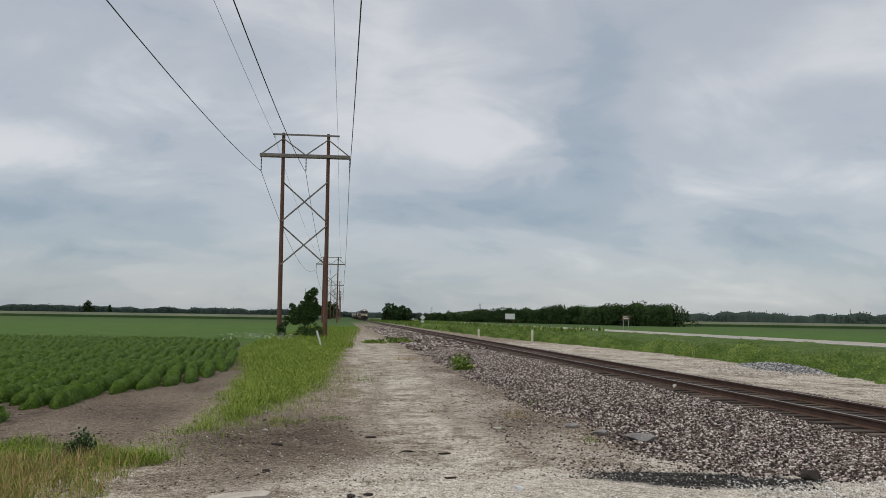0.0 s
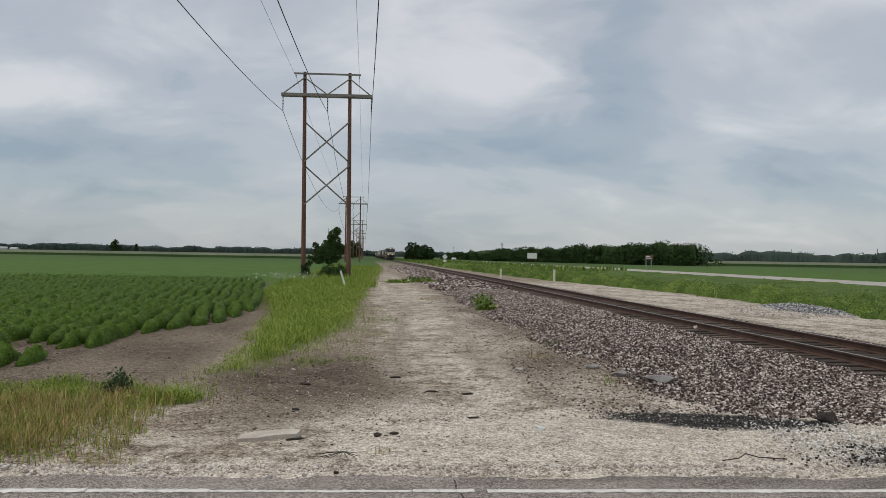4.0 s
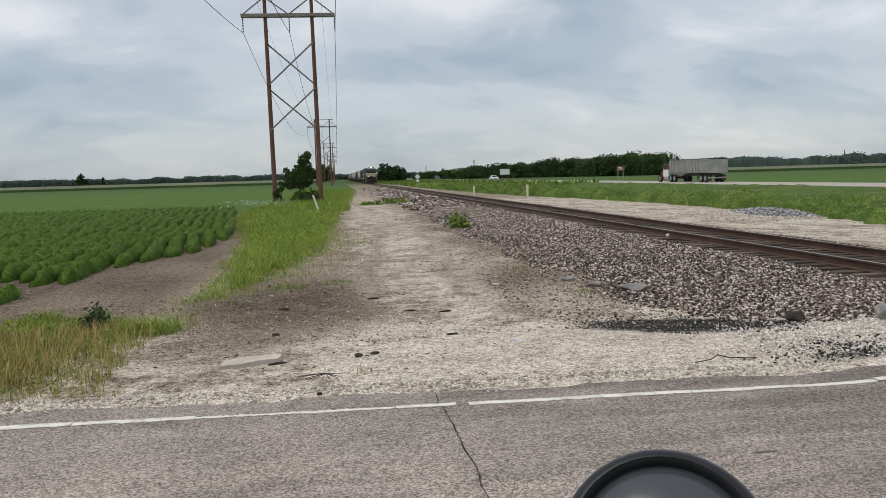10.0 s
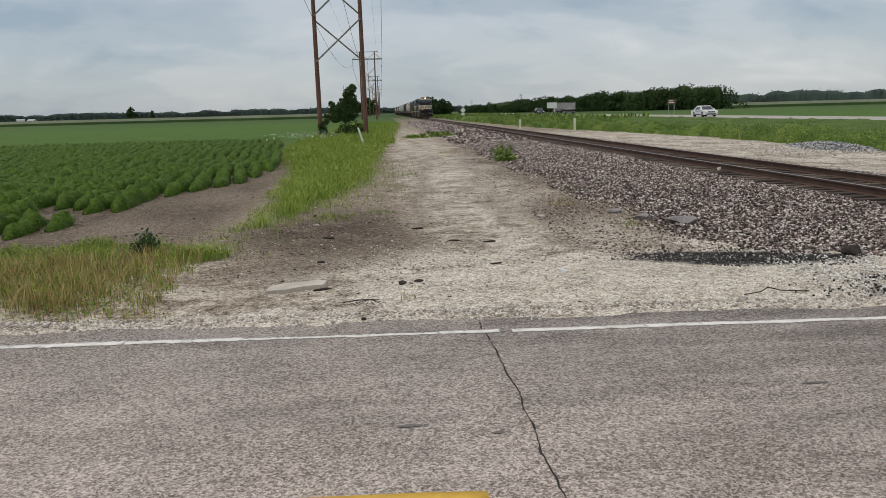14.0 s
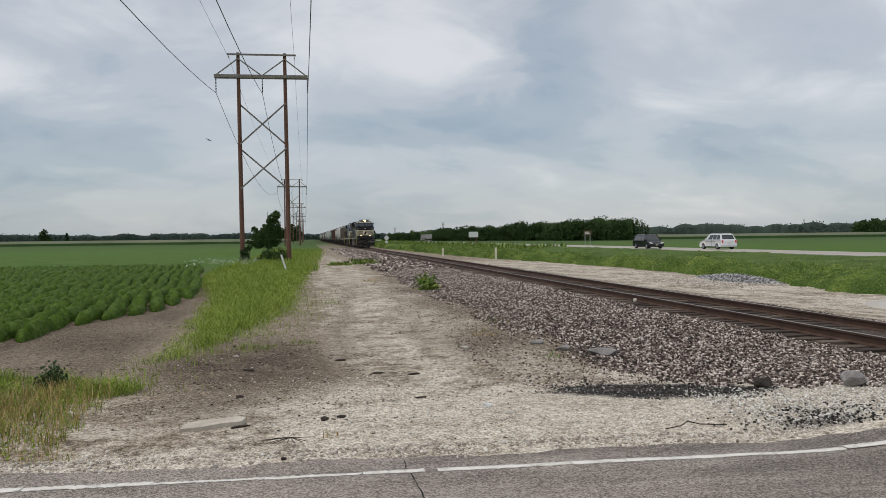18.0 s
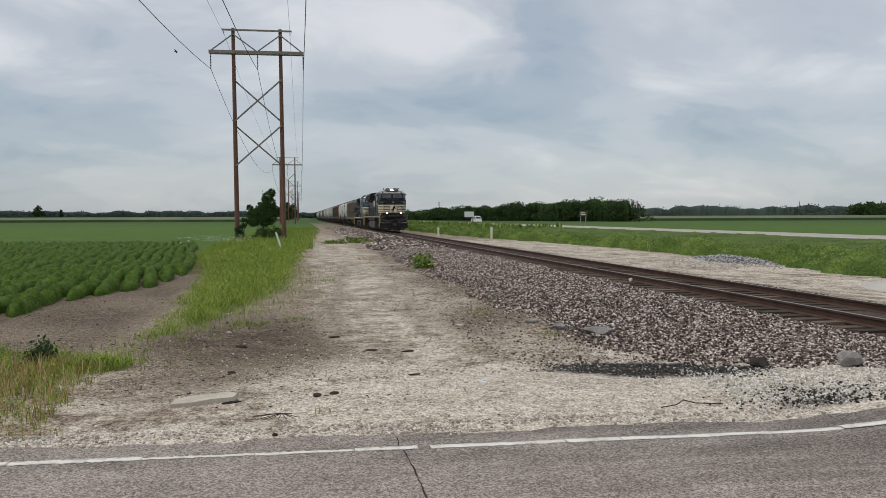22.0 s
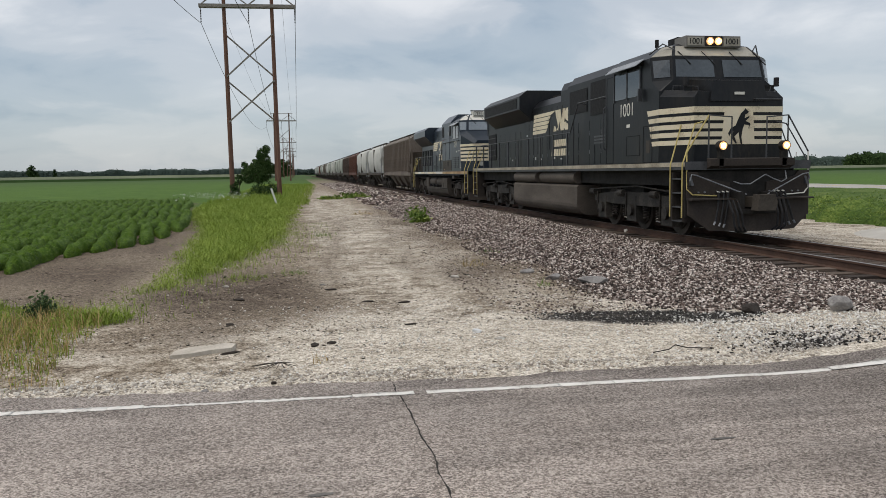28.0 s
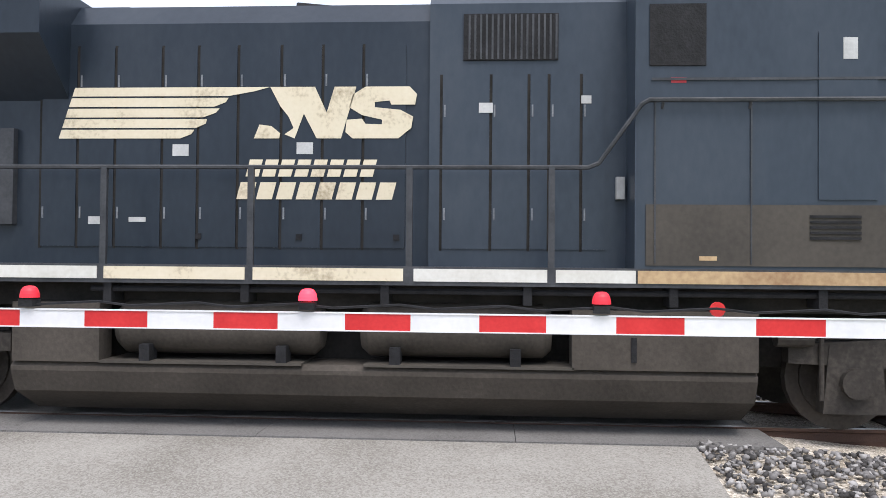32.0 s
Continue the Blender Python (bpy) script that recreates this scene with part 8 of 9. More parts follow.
def crack(x, y0, y1, w, seed):
    rnd = random.Random(seed)
    n = int(abs(y1 - y0) / 0.06)
    v, f, xx = [], [], x
    for i in range(n + 1):
        y = y0 + (y1 - y0) * i / n
        xx += rnd.uniform(-0.012, 0.012) + (x - xx) * 0.1
        ww = w * rnd.uniform(0.4, 1.4)
        z = float(road_rise(np.array(xx))) + 0.003
        v += [(xx - ww, y - ROAD_SLANT * xx, z), (xx + ww, y - ROAD_SLANT * xx, z)]
        if i:
            f.append((2 * i - 2, 2 * i - 1, 2 * i + 1, 2 * i))
    fast("crack", np.array(v), np.array(f), TAR, parent=road)


crack(0.82, 6.97, 0.3, 0.006, 3)
crack(-6.4, 6.9, 0.3, 0.005, 4)
crack(5.1, 6.3, 2.4, 0.004, 5)
# worn pale concrete apron before the rails
APRON = mat("patchy_worn_apron", [(0.3, (0.175, 0.162, 0.14)), (0.43, (0.245, 0.229, 0.202)), (0.52, (0.315, 0.298, 0.268)), (0.7, (0.39, 0.372, 0.338))], 0.55, 0.92, 0.2, 50, detail=9, fine=0.12, grain=60, grain_amount=0.2, spec=0.2)
ap_y = np.linspace(-1.9, 7.3, 120)
ap_left = 5.35 + 0.35 * np.sin(ap_y * 1.7) + 0.22 * np.sin(ap_y * 4.3 + 1) + 0.12 * np.sin(ap_y * 11.9) + 0.07 * np.sin(ap_y * 23.1) + 0.9 * smooth_step(6.2, 7.3, ap_y) + 1.5 * (1 - smooth_step(-1.9, 0.6, ap_y))
ap_v, ap_n = [], 14
for yy, xl in zip(ap_y, ap_left):
    xs = np.linspace(xl, 8.13, ap_n)
    zs = road_rise(xs) + 0.006
    zs[0] -= 0.02
    ap_v.append(np.stack([xs, yy - ROAD_SLANT * xs, zs], 1))
ap_i = np.arange(120 * ap_n).reshape(120, ap_n)
fast("concrete_apron", np.concatenate(ap_v), np.stack([ap_i[:-1, :-1], ap_i[:-1, 1:], ap_i[1:, 1:], ap_i[1:, :-1]], -1).reshape(-1, 4), APRON, "pale worn concrete apron with a broken edge before the rails", "pavement", "structure")
PATCH = mat("dark_oil_stain", [(0.35, (0.10, 0.093, 0.086)), (0.65, (0.18, 0.168, 0.155))], 3, 0.9, 0.3, 120)
for cx, cy, a, b_ in ((0.1, 4.6, 0.09, 0.025), (0.62, 4.45, 0.045, 0.02), (2.9, 5.1, 0.1, 0.02)):
    v = [(cx + a * math.cos(t) * random.uniform(0.7, 1.15), cy - ROAD_SLANT * cx + b_ * math.sin(t) * random.uniform(0.7, 1.15), float(road_rise(np.array(cx))) + 0.004 + 0.0) for t in np.linspace(0, 6.28, 15)[:-1]]
    part("stain", Geo().add(v, [tuple(range(14))]), PATCH, road)

# ---------- crossing gate ----------
RED = mat("red_reflective_tape", two((0.50, 0.02, 0.022), (0.62, 0.035, 0.035)), 5, 0.45, 0.02)
GATEWHITE = mat("white_reflective_tape", two((0.66, 0.66, 0.67), (0.76, 0.76, 0.77)), 3, 0.45, 0.03)
REDLENS = glow("red_gate_lamp", (0.62, 0.02, 0.035), 0.25)
REDLIT = glow("lit_red_gate_lamp", (1.0, 0.03, 0.05), 1.6)
GX_, GZ_ = 5.62, 1.585
gate = tagged(new("crossing_gate"), "lowered red and white striped crossing gate with red lamps", "crossing gate")
gate.location = (GX_, 0, 0)
part("mast", Geo().rod((0.15, -3.9, -0.1), (0.15, -3.9, 3.2), 0.06, seg=12), STEEL, gate, smooth=True)
part("mechanism_box", Geo().box(-0.1, 0.4, -4.15, -3.65, 1.3, 1.9, bevel=0.03), STEEL, gate)
part("base", Geo().box(-0.15, 0.45, -4.2, -3.6, -0.1, 0.35), CONCRETE, gate)
y, k = 2.83, 0
while y > -3.6:
    n = (0.40 if k % 2 == 0 else 0.415) if k else 0.31
    part("red_band" if k % 2 == 0 else "white_band", Geo().box(-0.02, 0.02, max(y - n, -3.65), y, GZ_ - 0.05, GZ_ + 0.05), RED if k % 2 == 0 else GATEWHITE, gate)
    y -= n
    k += 1
part("arm_edge", Geo().box(-0.026, 0.026, -3.65, 2.835, GZ_ + 0.05, GZ_ + 0.057).box(-0.026, 0.026, -3.65, 2.835, GZ_ - 0.057, GZ_ - 0.05), GATEWHITE, gate)
wire = [(0.03, 2.5, GZ_ + 0.1)]
for i in range(28):
    yy = 2.45 - i * 0.21
    wire.append((0.0, yy, GZ_ + 0.082 + 0.012 * (i % 3)))
part("lamp_cable", Geo().rings([[(x + 0.008 * math.cos(q), y, z + 0.008 * math.sin(q)) for q in (0, 1.26, 2.51, 3.77, 5.03)] for x, y, z in wire]), MESHDARK, gate)
for i, (yy, m_) in enumerate(((2.47, REDLENS), (0.71, REDLIT), (-1.07, REDLENS))):
    lp = part("gate_lamp", Geo().box(-0.05, 0.05, yy - 0.045, yy + 0.045, GZ_ + 0.07, GZ_ + 0.115), MESHDARK, gate)
    g = Geo()
    for j in range(5):
        a0, a1 = j * math.pi / 10, (j + 1) * math.pi / 10
        g.rod((0, yy, GZ_ + 0.125 + 0.075 * math.sin(a0)), (0, yy, GZ_ + 0.125 + 0.075 * math.sin(a1)), 0.058 * math.cos(a0) ** 0.6, 0.058 * max(math.cos(a1), 0.02) ** 0.6, 14)
    part("lens", g, m_, lp, smooth=True)
part("small_reflector", Geo().disc((0.03, -1.76, GZ_ + 0.1), "x", 0.045, 0.02, 12), RED, gate)

# ---------- round mirror in the foreground ----------
mirror = tagged(new("round_mirror"), "round black mirror housing with grey glossy face on a stalk", "mirror")
MIR = mat("grey_glossy_face", two((0.03, 0.036, 0.042), (0.05, 0.058, 0.066)), 2, 0.16, 0.0, spec=0.6)
mc = Vector((-0.005, 0.0, 1.673))
aim = Vector((0.30, 0.62, -0.62)).normalized()


def ring_of(c, d, r, n=40):
    u = d.orthogonal().normalized()
    w = d.cross(u)
    return [c + (u * math.cos(6.2832 * i / n) + w * math.sin(6.2832 * i / n)) * r for i in range(n)]


def turned(profile, n=40):
    """Rings along the aim: (distance, radius) pairs."""
    return Geo().rings([ring_of(mc + aim * d, aim, r, n) for d, r in profile], caps=False)


part("housing", turned([(0.055, 0.004), (0.052, 0.05), (0.04, 0.072), (0.02, 0.086), (0.004, 0.0905), (-0.006, 0.0905), (-0.014, 0.088), (-0.019, 0.0835), (-0.02, 0.079), (-0.017, 0.0755), (-0.008, 0.074)]), BLACKPLASTIC, mirror, smooth=True)
part("face", turned([(-0.009, 0.0745), (-0.013, 0.066), (-0.018, 0.05), (-0.022, 0.03), (-0.024, 0.002)]), MIR, mirror, smooth=True)
part("stalk", Geo().pipe([tuple(mc + aim * 0.05), (0.06, 0.12, 1.3), (0.06, 0.14, 0.02)], 0.012, 8), BLACKPLASTIC, mirror)
part("foot", Geo().disc((0.06, 0.14, 0.012), "z", 0.12, 0.024, 20), BLACKPLASTIC, mirror)

# ---------- small things on the ground ----------


def rock(x, y, a, b_, c, material, label, name="rock", turn=0):
    bm = bmesh.new()
    bmesh.ops.create_icosphere(bm, subdivisions=2, radius=0.5)
    rr = np.random.default_rng(int(abs(x * 97 + y * 31) * 10))
    cut = rr.normal(size=(5, 3))
    cut /= np.linalg.norm(cut, axis=1)[:, None]
    pts = np.array([q.co for q in bm.verts]) * 1.15
    for n_ in cut:
        over = np.maximum(pts @ n_ - rr.uniform(0.26, 0.42), 0)
        pts -= over[:, None] * n_
    pts += rr.normal(0, 0.018, pts.shape)
    g = Geo().add([(p[0] * a, p[1] * b_, p[2] * c) for p in pts], [tuple(q.index for q in fc.verts) for fc in bm.faces])
    bm.free()
    ob = thing(name, g, material, label, "stone" if name == "rock" else name.replace("_", " "))
    ob.matrix_world = pose(x, y, float(ground_z(x, y)) + c * 0.3, 0, 0, turn)
    return ob


GREYROCK = mat("grey_rock", two((0.16, 0.15, 0.145), (0.34, 0.325, 0.31)), 6, 0.9, 0.4, 40)
PALEROCK = mat("pale_rock", two((0.36, 0.33, 0.29), (0.55, 0.52, 0.47)), 4, 0.9, 0.4, 40)
CLOD = mat("dark_clod", two((0.022, 0.018, 0.015), (0.06, 0.05, 0.042)), 6, 0.95, 0.4, 40)
slab = thing("stone_slab", Geo().prism([(-0.34, -0.10), (-0.12, -0.13), (0.08, -0.09), (0.3, -0.12), (0.37, 0.02), (0.28, 0.11), (0.05, 0.10), (-0.1, 0.14), (-0.27, 0.06)], "z", -0.03, 0.03), mat("tan_flat_stone", two((0.40, 0.36, 0.30), (0.58, 0.53, 0.46)), 5, 0.95, 0.5, 40), "flat pale slab of stone lying on the gravel", "stone slab")
slab.matrix_world = pose(-1.05, 8.72, float(ground_z(-1.05, 8.72)) + 0.02, 3, -2, 14)
rock(-0.74, 8.60, 0.2, 0.025, 0.03, CLOD, "dark strip of bark lying along the slab", "stick", 18)
rock(2.02, 8.86, 0.11, 0.07, 0.07, mat("bright_white_stone", two((0.6, 0.6, 0.6), (0.74, 0.74, 0.74)), 5, 0.7, 0.1), "small bright white stone on the gravel")
rock(2.2, 8.45, 0.14, 0.06, 0.03, PALEROCK, "small flat white stone on the gravel")
rock(0.15, 8.68, 0.12, 0.07, 0.05, CLOD, "dark clod on the gravel", "clod", 30)
rock(0.34, 8.75, 0.1, 0.06, 0.05, CLOD, "dark clod on the gravel", "clod")
rock(-0.25, 7.35, 0.05, 0.045, 0.045, CLOD, "small black stone at the road edge")
rock(-0.85, 7.18, 0.07, 0.06, 0.05, GREYROCK, "small dark stone at the road edge")
rock(1.35, 9.55, 0.2, 0.03, 0.03, CLOD, "dark stick of wood on the gravel", "stick", 8)
rock(1.0, 11.6, 0.2, 0.05, 0.03, CLOD, "dark clod at the wheel rut", "clod", -8)
rock(1.5, 11.35, 0.18, 0.07, 0.04, CLOD, "dark clod at the wheel rut", "clod", 12)
rock(4.75, 12.25, 0.5, 0.26, 0.14, GREYROCK, "flat grey rock at the foot of the ballast", "rock", -10)
rock(4.3, 12.9, 0.34, 0.2, 0.12, GREYROCK, "flat brownish rock at the foot of the ballast", "rock", 22)
rock(4.15, 13.9, 0.3, 0.16, 0.1, GREYROCK, "dark rock at the foot of the ballast", "rock", 5)
rock(6.7, 8.8, 0.32, 0.28, 0.22, GREYROCK, "grey boulder at the corner of the ballast", "rock", 40)
rock(5.75, 9.2, 0.28, 0.2, 0.14, CLOD, "dark stone on the oily gravel", "rock", 10)
rock(9.0, 20.7, 0.1, 0.18, 0.16, PALEROCK, "pale stone lying against the near rail")
rock(-0.9, 12.2, 0.22, 0.06, 0.04, CLOD, "dark clod of earth", "clod", -14)
rock(0.5, 13.0, 0.2, 0.06, 0.04, CLOD, "dark clod of earth", "clod", 6)
rock(2.7, 13.6, 0.16, 0.1, 0.06, PALEROCK, "pale stone on the dirt")
for i in range(24):
    x, y = random.uniform(-1.6, 4.0), random.uniform(9.5, 40)
    s = random.uniform(0.05, 0.12)
    rock(x, y, s, s * random.uniform(0.3, 0.8), s * 0.35, random.choice((CLOD, PALEROCK, CLOD, GREYROCK)), random.choice(("small stone lying on the dirt lot", "small dry clod lying on the dirt lot")), "rock", random.uniform(0, 180))
tw = tagged(new("branch"), "thin bent dry branch on the gravel by the road", "branch")
tw.matrix_world = pose(3.9, 7.6, float(ground_z(3.9, 7.6)) + 0.015)
part("twig", Geo().pipe([(-0.3, -0.05, 0), (-0.1, 0.0, 0.01), (0.0, 0.06, 0.04), (0.12, 0.03, 0.01), (0.4, -0.02, 0)], 0.006, 5), CLOD, tw)
tw = tagged(new("branch"), "little heap of dry twigs at the road edge", "branch")
tw.matrix_world = pose(-0.25, 7.75, 0.015)
for i in range(7):
    a = random.uniform(0, 3.1)
    part("twig", Geo().pipe([(-0.2 * math.cos(a), -0.1 * math.sin(a), 0.01), (0.05, 0.0, 0.05), (0.22 * math.cos(a), 0.12 * math.sin(a), 0.02)], 0.0035, 4), CLOD, tw)
mound = Geo()
mv, mf = [], []
for i in range(9):
    for j in range(24):
        r, a = i / 8, 6.2832 * j / 24
        mv.append((3.2 * r * math.cos(a), 4.0 * r * math.sin(a), 0.55 * (1 - r * r) ** 1.5 - 0.05))
for i in range(8):
    for j in range(24):
        mf.append((i * 24 + j, i * 24 + (j + 1) % 24, (i + 1) * 24 + (j + 1) % 24, (i + 1) * 24 + j))
md = thing("gravel_mound", mound.add(mv, mf), mat("pale_limestone_dust", [(0.3, (0.36, 0.335, 0.30)), (0.7, (0.55, 0.53, 0.49))], 1.2, 0.95, 0.4, 40), "smooth low mound of pale limestone grit", "gravel", smooth=True)
md.matrix_world = pose(17.6, 17.2, 0.02)

# far farm buildings
barn = tagged(new("farm_building"), "white farm building on the western horizon", "building")
barn.matrix_world = pose(-440, 1010, 0, 0, 0, 20)
part("wall", Geo().box(-4.4, 4.4, -3, 3, 0, 3.4), WHITE, barn)
part("roof", Geo().prism([(-3.4, 3.4), (3.4, 3.4), (0, 5.4)], "x", -4.7, 4.7), STEEL, barn)
copy_thing(barn, pose(-429, 1015, -0.5, 0, 0, -10))

# ---------- traffic on the highway ----------
TYRE = mat("tyre_rubber", two((0.012, 0.012, 0.013), (0.03, 0.03, 0.03)), 6, 0.85, 0.1)
RIM = mat("alloy_rim", two((0.3, 0.3, 0.31), (0.45, 0.45, 0.46)), 4, 0.35, 0.0, metal=0.8)
CARGLASS = mat("dark_car_glass", two((0.015, 0.02, 0.022), (0.03, 0.036, 0.04)), 2, 0.08, 0.0, spec=0.8)
CHROME = mat("chrome_trim", two((0.5, 0.5, 0.5), (0.65, 0.65, 0.65)), 2, 0.15, 0.0, metal=1.0)
TAIL = glow("red_tail_lamp", (0.5, 0.01, 0.012), 0.15)
# Headlamps are off; a slight added glow makes their lenses look bright.
HEAD = glow("car_headlamp", (0.8, 0.8, 0.76), 0.22)


def wheel(parent, x, y, r, w=0.22):
    o = part("wheel", Geo().disc((x, y, r), "x", r, w, 20), TYRE, parent, smooth=True)
    s = 1 if x > 0 else -1
    part("rim", Geo().disc((x + s * (w / 2 + 0.003), y, r), "x", r * 0.62, 0.02, 14), RIM, o)


def motor_car(name, paint, L, W, H, belt, roof, label, panes):
    """Forward is -y. belt: height of the window line; roof: front and rear of the roof, then of the window line; panes: side windows."""
    ob = tagged(new(name), label, "car", "traffic on the highway")
    h = W / 2
    f, b_ = -L / 2, L / 2
    hood = belt - 0.06
    axle = (f + 0.92, b_ - 0.98)
    side = [(f + 0.10, 0.26), (f + 0.01, 0.42), (f, 0.58), (f + 0.08, 0.74), (f + 0.28, hood - 0.12), (f + 0.7, hood - 0.03), (roof[2] - 0.05, hood + 0.03), (roof[2] + 0.25, belt), (roof[3] - 0.1, belt + 0.01), (b_ - 0.06, belt - 0.04), (b_, belt - 0.22), (b_ - 0.01, 0.62), (b_ + 0.03, 0.55), (b_, 0.36), (b_ - 0.1, 0.27)]
    for y in reversed(axle):
        side += [(y + 0.40 * math.cos(a), 0.33 + 0.40 * math.sin(a)) for a in np.linspace(-0.12, math.pi + 0.12, 9)]
    def slice_at(x, k, lift):
        return [(x, y * k, 0.55 + (z - 0.55) * k + lift) for y, z in side]
    part("body", Geo().rings([slice_at(-h * 0.95, 0.955, 0.0), slice_at(-h, 0.985, 0), slice_at(-h * 0.93, 1, 0), slice_at(h * 0.93, 1, 0), slice_at(h, 0.985, 0), slice_at(h * 0.95, 0.955, 0.0)]), paint, ob, smooth=True)
    part("underbody", Geo().box(-h + 0.26, h - 0.26, f + 0.3, b_ - 0.3, 0.22, 0.74), VOID, ob)
    # cabin with its panes, windshield and rear glass
    low = [(-h * 0.93, roof[2], belt - 0.02), (h * 0.93, roof[2], belt - 0.02), (h * 0.93, roof[3], belt - 0.02), (-h * 0.93, roof[3], belt - 0.02)]
    up = [(-h * 0.76, roof[0], H - 0.07), (h * 0.76, roof[0], H - 0.07), (h * 0.76, roof[1], H - 0.09), (-h * 0.76, roof[1], H - 0.09)]
    top = [(x * 0.84, y * 0.93 + 0.05, H) for x, y, z in up]
    part("roof", Geo().rings([low, up, top]), paint, ob)
    low, up = low + low[:1], up + up[:1]
    part("windshield", on_front(0.05, 0.95, 0.06, 0.95, low, up, 0, 0.012, Geo()), CARGLASS, ob)
    part("rear_glass", on_front(0.07, 0.93, 0.12, 0.92, low, up, 2, 0.012, Geo()), CARGLASS, ob)
    for u0, u1 in panes:
        part("side_glass", on_front(u0, u1, 0.08, 0.90, low, up, 1, 0.012, Geo()), CARGLASS, ob)
        part("side_glass", on_front(1 - u1, 1 - u0, 0.08, 0.90, low, up, 3, 0.012, Geo()), CARGLASS, ob)
    for s in (-1, 1):
        part("headlamp", Geo().prism([(s * (h * 0.5), 0.64), (s * h * 0.93, 0.68), (s * h * 0.93, 0.80), (s * h * 0.62, 0.76)], "y", f + 0.0, f + 0.3), HEAD, ob)
        part("tail_lamp", Geo().box(s * h * 0.84 - 0.09, s * h * 0.84 + 0.09, b_ - 0.12, b_ + 0.008, belt - 0.34, belt - 0.06), TAIL, ob)
        part("side_mirror", Geo().box(*sorted((s * h * 0.95, s * (h + 0.17))), roof[2] + 0.34, roof[2] + 0.46, belt, belt + 0.16), paint, ob)
        part("sill_trim", Geo().box(*sorted((s * h * 0.9, s * (h * 0.985))), axle[0] + 0.42, axle[1] - 0.42, 0.22, 0.34), MESHDARK, ob)
        part("door_line", Geo().box(*sorted((s * h * 0.985, s * (h + 0.004))), axle[0] + 0.5, axle[1] - 0.3, belt - 0.21, belt - 0.195).box(*sorted((s * h * 0.985, s * (h + 0.003))), 0.28, 0.295, 0.36, belt - 0.05), MESHDARK, ob)
        for y in axle:
            wheel(ob, s * (h - 0.12), y, 0.34)
    part("grille", Geo().box(-0.46, 0.46, f - 0.008, f + 0.1, 0.56, 0.72), MESHDARK, ob)
    for z in (0.585, 0.64, 0.695):
        part("grille_bar", Geo().box(-0.45, 0.45, f - 0.016, f + 0.05, z - 0.012, z + 0.012), CHROME, ob)
    part("bumper_intake", Geo().box(-h * 0.7, h * 0.7, f + 0.0, f + 0.15, 0.31, 0.42), MESHDARK, ob)
    part("plate_bar", Geo().box(-0.16, 0.16, f - 0.03, f - 0.02, 0.42, 0.52).box(-0.16, 0.16, b_ + 0.005, b_ + 0.02, 0.68, 0.8), OFFWHITE, ob)
    return ob


WHITECAR = mat("white_car_paint", two((0.66, 0.67, 0.68), (0.76, 0.77, 0.78)), 1, 0.25, 0.0)
DARKCAR = mat("dark_metallic_car_paint", two((0.007, 0.009, 0.012), (0.014, 0.017, 0.022)), 1, 0.2, 0.0, spec=0.5)
sedan = motor_car("sedan_car", WHITECAR, 4.75, 1.82, 1.46, 0.92, (-0.45, 0.95, -1.25, 1.75), "white four-door sedan driving on the highway", ((0.17, 0.48), (0.52, 0.82)))
minivan = motor_car("minivan", DARKCAR, 5.15, 1.98, 1.78, 1.02, (-0.75, 2.05, -1.75, 2.5), "dark grey minivan driving on the highway", ((0.15, 0.36), (0.39, 0.66), (0.69, 0.94)))
suv = motor_car("sport_utility_car", WHITECAR, 5.05, 1.95, 1.80, 1.1, (-0.55, 1.95, -1.25, 2.4), "white sport utility car driving on the highway", ((0.15, 0.42), (0.45, 0.70), (0.73, 0.94)))
for s in (-1, 1):
    part("roof_rail", Geo().rod((s * 0.66, -0.3, 1.84), (s * 0.66, 1.7, 1.84), 0.02), CHROME, suv)
    part("roof_rail", Geo().rod((s * 0.68, -0.5, 1.82), (s * 0.68, 1.8, 1.82), 0.02), CHROME, minivan)

# semi truck with an end-dump trailer
semi = tagged(new("semi_truck"), "white and maroon semi truck pulling an aluminium grain trailer", "truck", "traffic on the highway")
MAROON = mat("maroon_truck_paint", two((0.10, 0.015, 0.018), (0.16, 0.03, 0.03)), 2, 0.35, 0.0)
ALU = mat("dull_aluminium", [(0.3, (0.30, 0.295, 0.28)), (0.7, (0.48, 0.47, 0.45))], 1.2, 0.5, 0.05, 14, metal=0.6)
part("hood", Geo().prism([(-7.9, 0.75), (-6.3, 0.75), (-6.3, 1.95), (-7.7, 1.6)], "x", -0.85, 0.85), MAROON, semi)
part("fender", Geo().prism([(-8.0, 0.5), (-6.6, 0.5), (-6.75, 1.1), (-7.7, 1.15)], "x", -1.2, -0.8).prism([(-8.0, 0.5), (-6.6, 0.5), (-6.75, 1.1), (-7.7, 1.15)], "x", 0.8, 1.2), MAROON, semi)
part("cab", Geo().prism([(-6.3, 0.85), (-4.5, 0.85), (-4.5, 2.9), (-5.9, 2.9), (-6.3, 2.0)], "x", -1.12, 1.12), WHITECAR, semi)
part("cab_upper", Geo().prism([(-6.2, 2.0), (-4.48, 2.0), (-4.48, 2.94), (-5.92, 2.94)], "x", -1.14, 1.14), MAROON, semi)
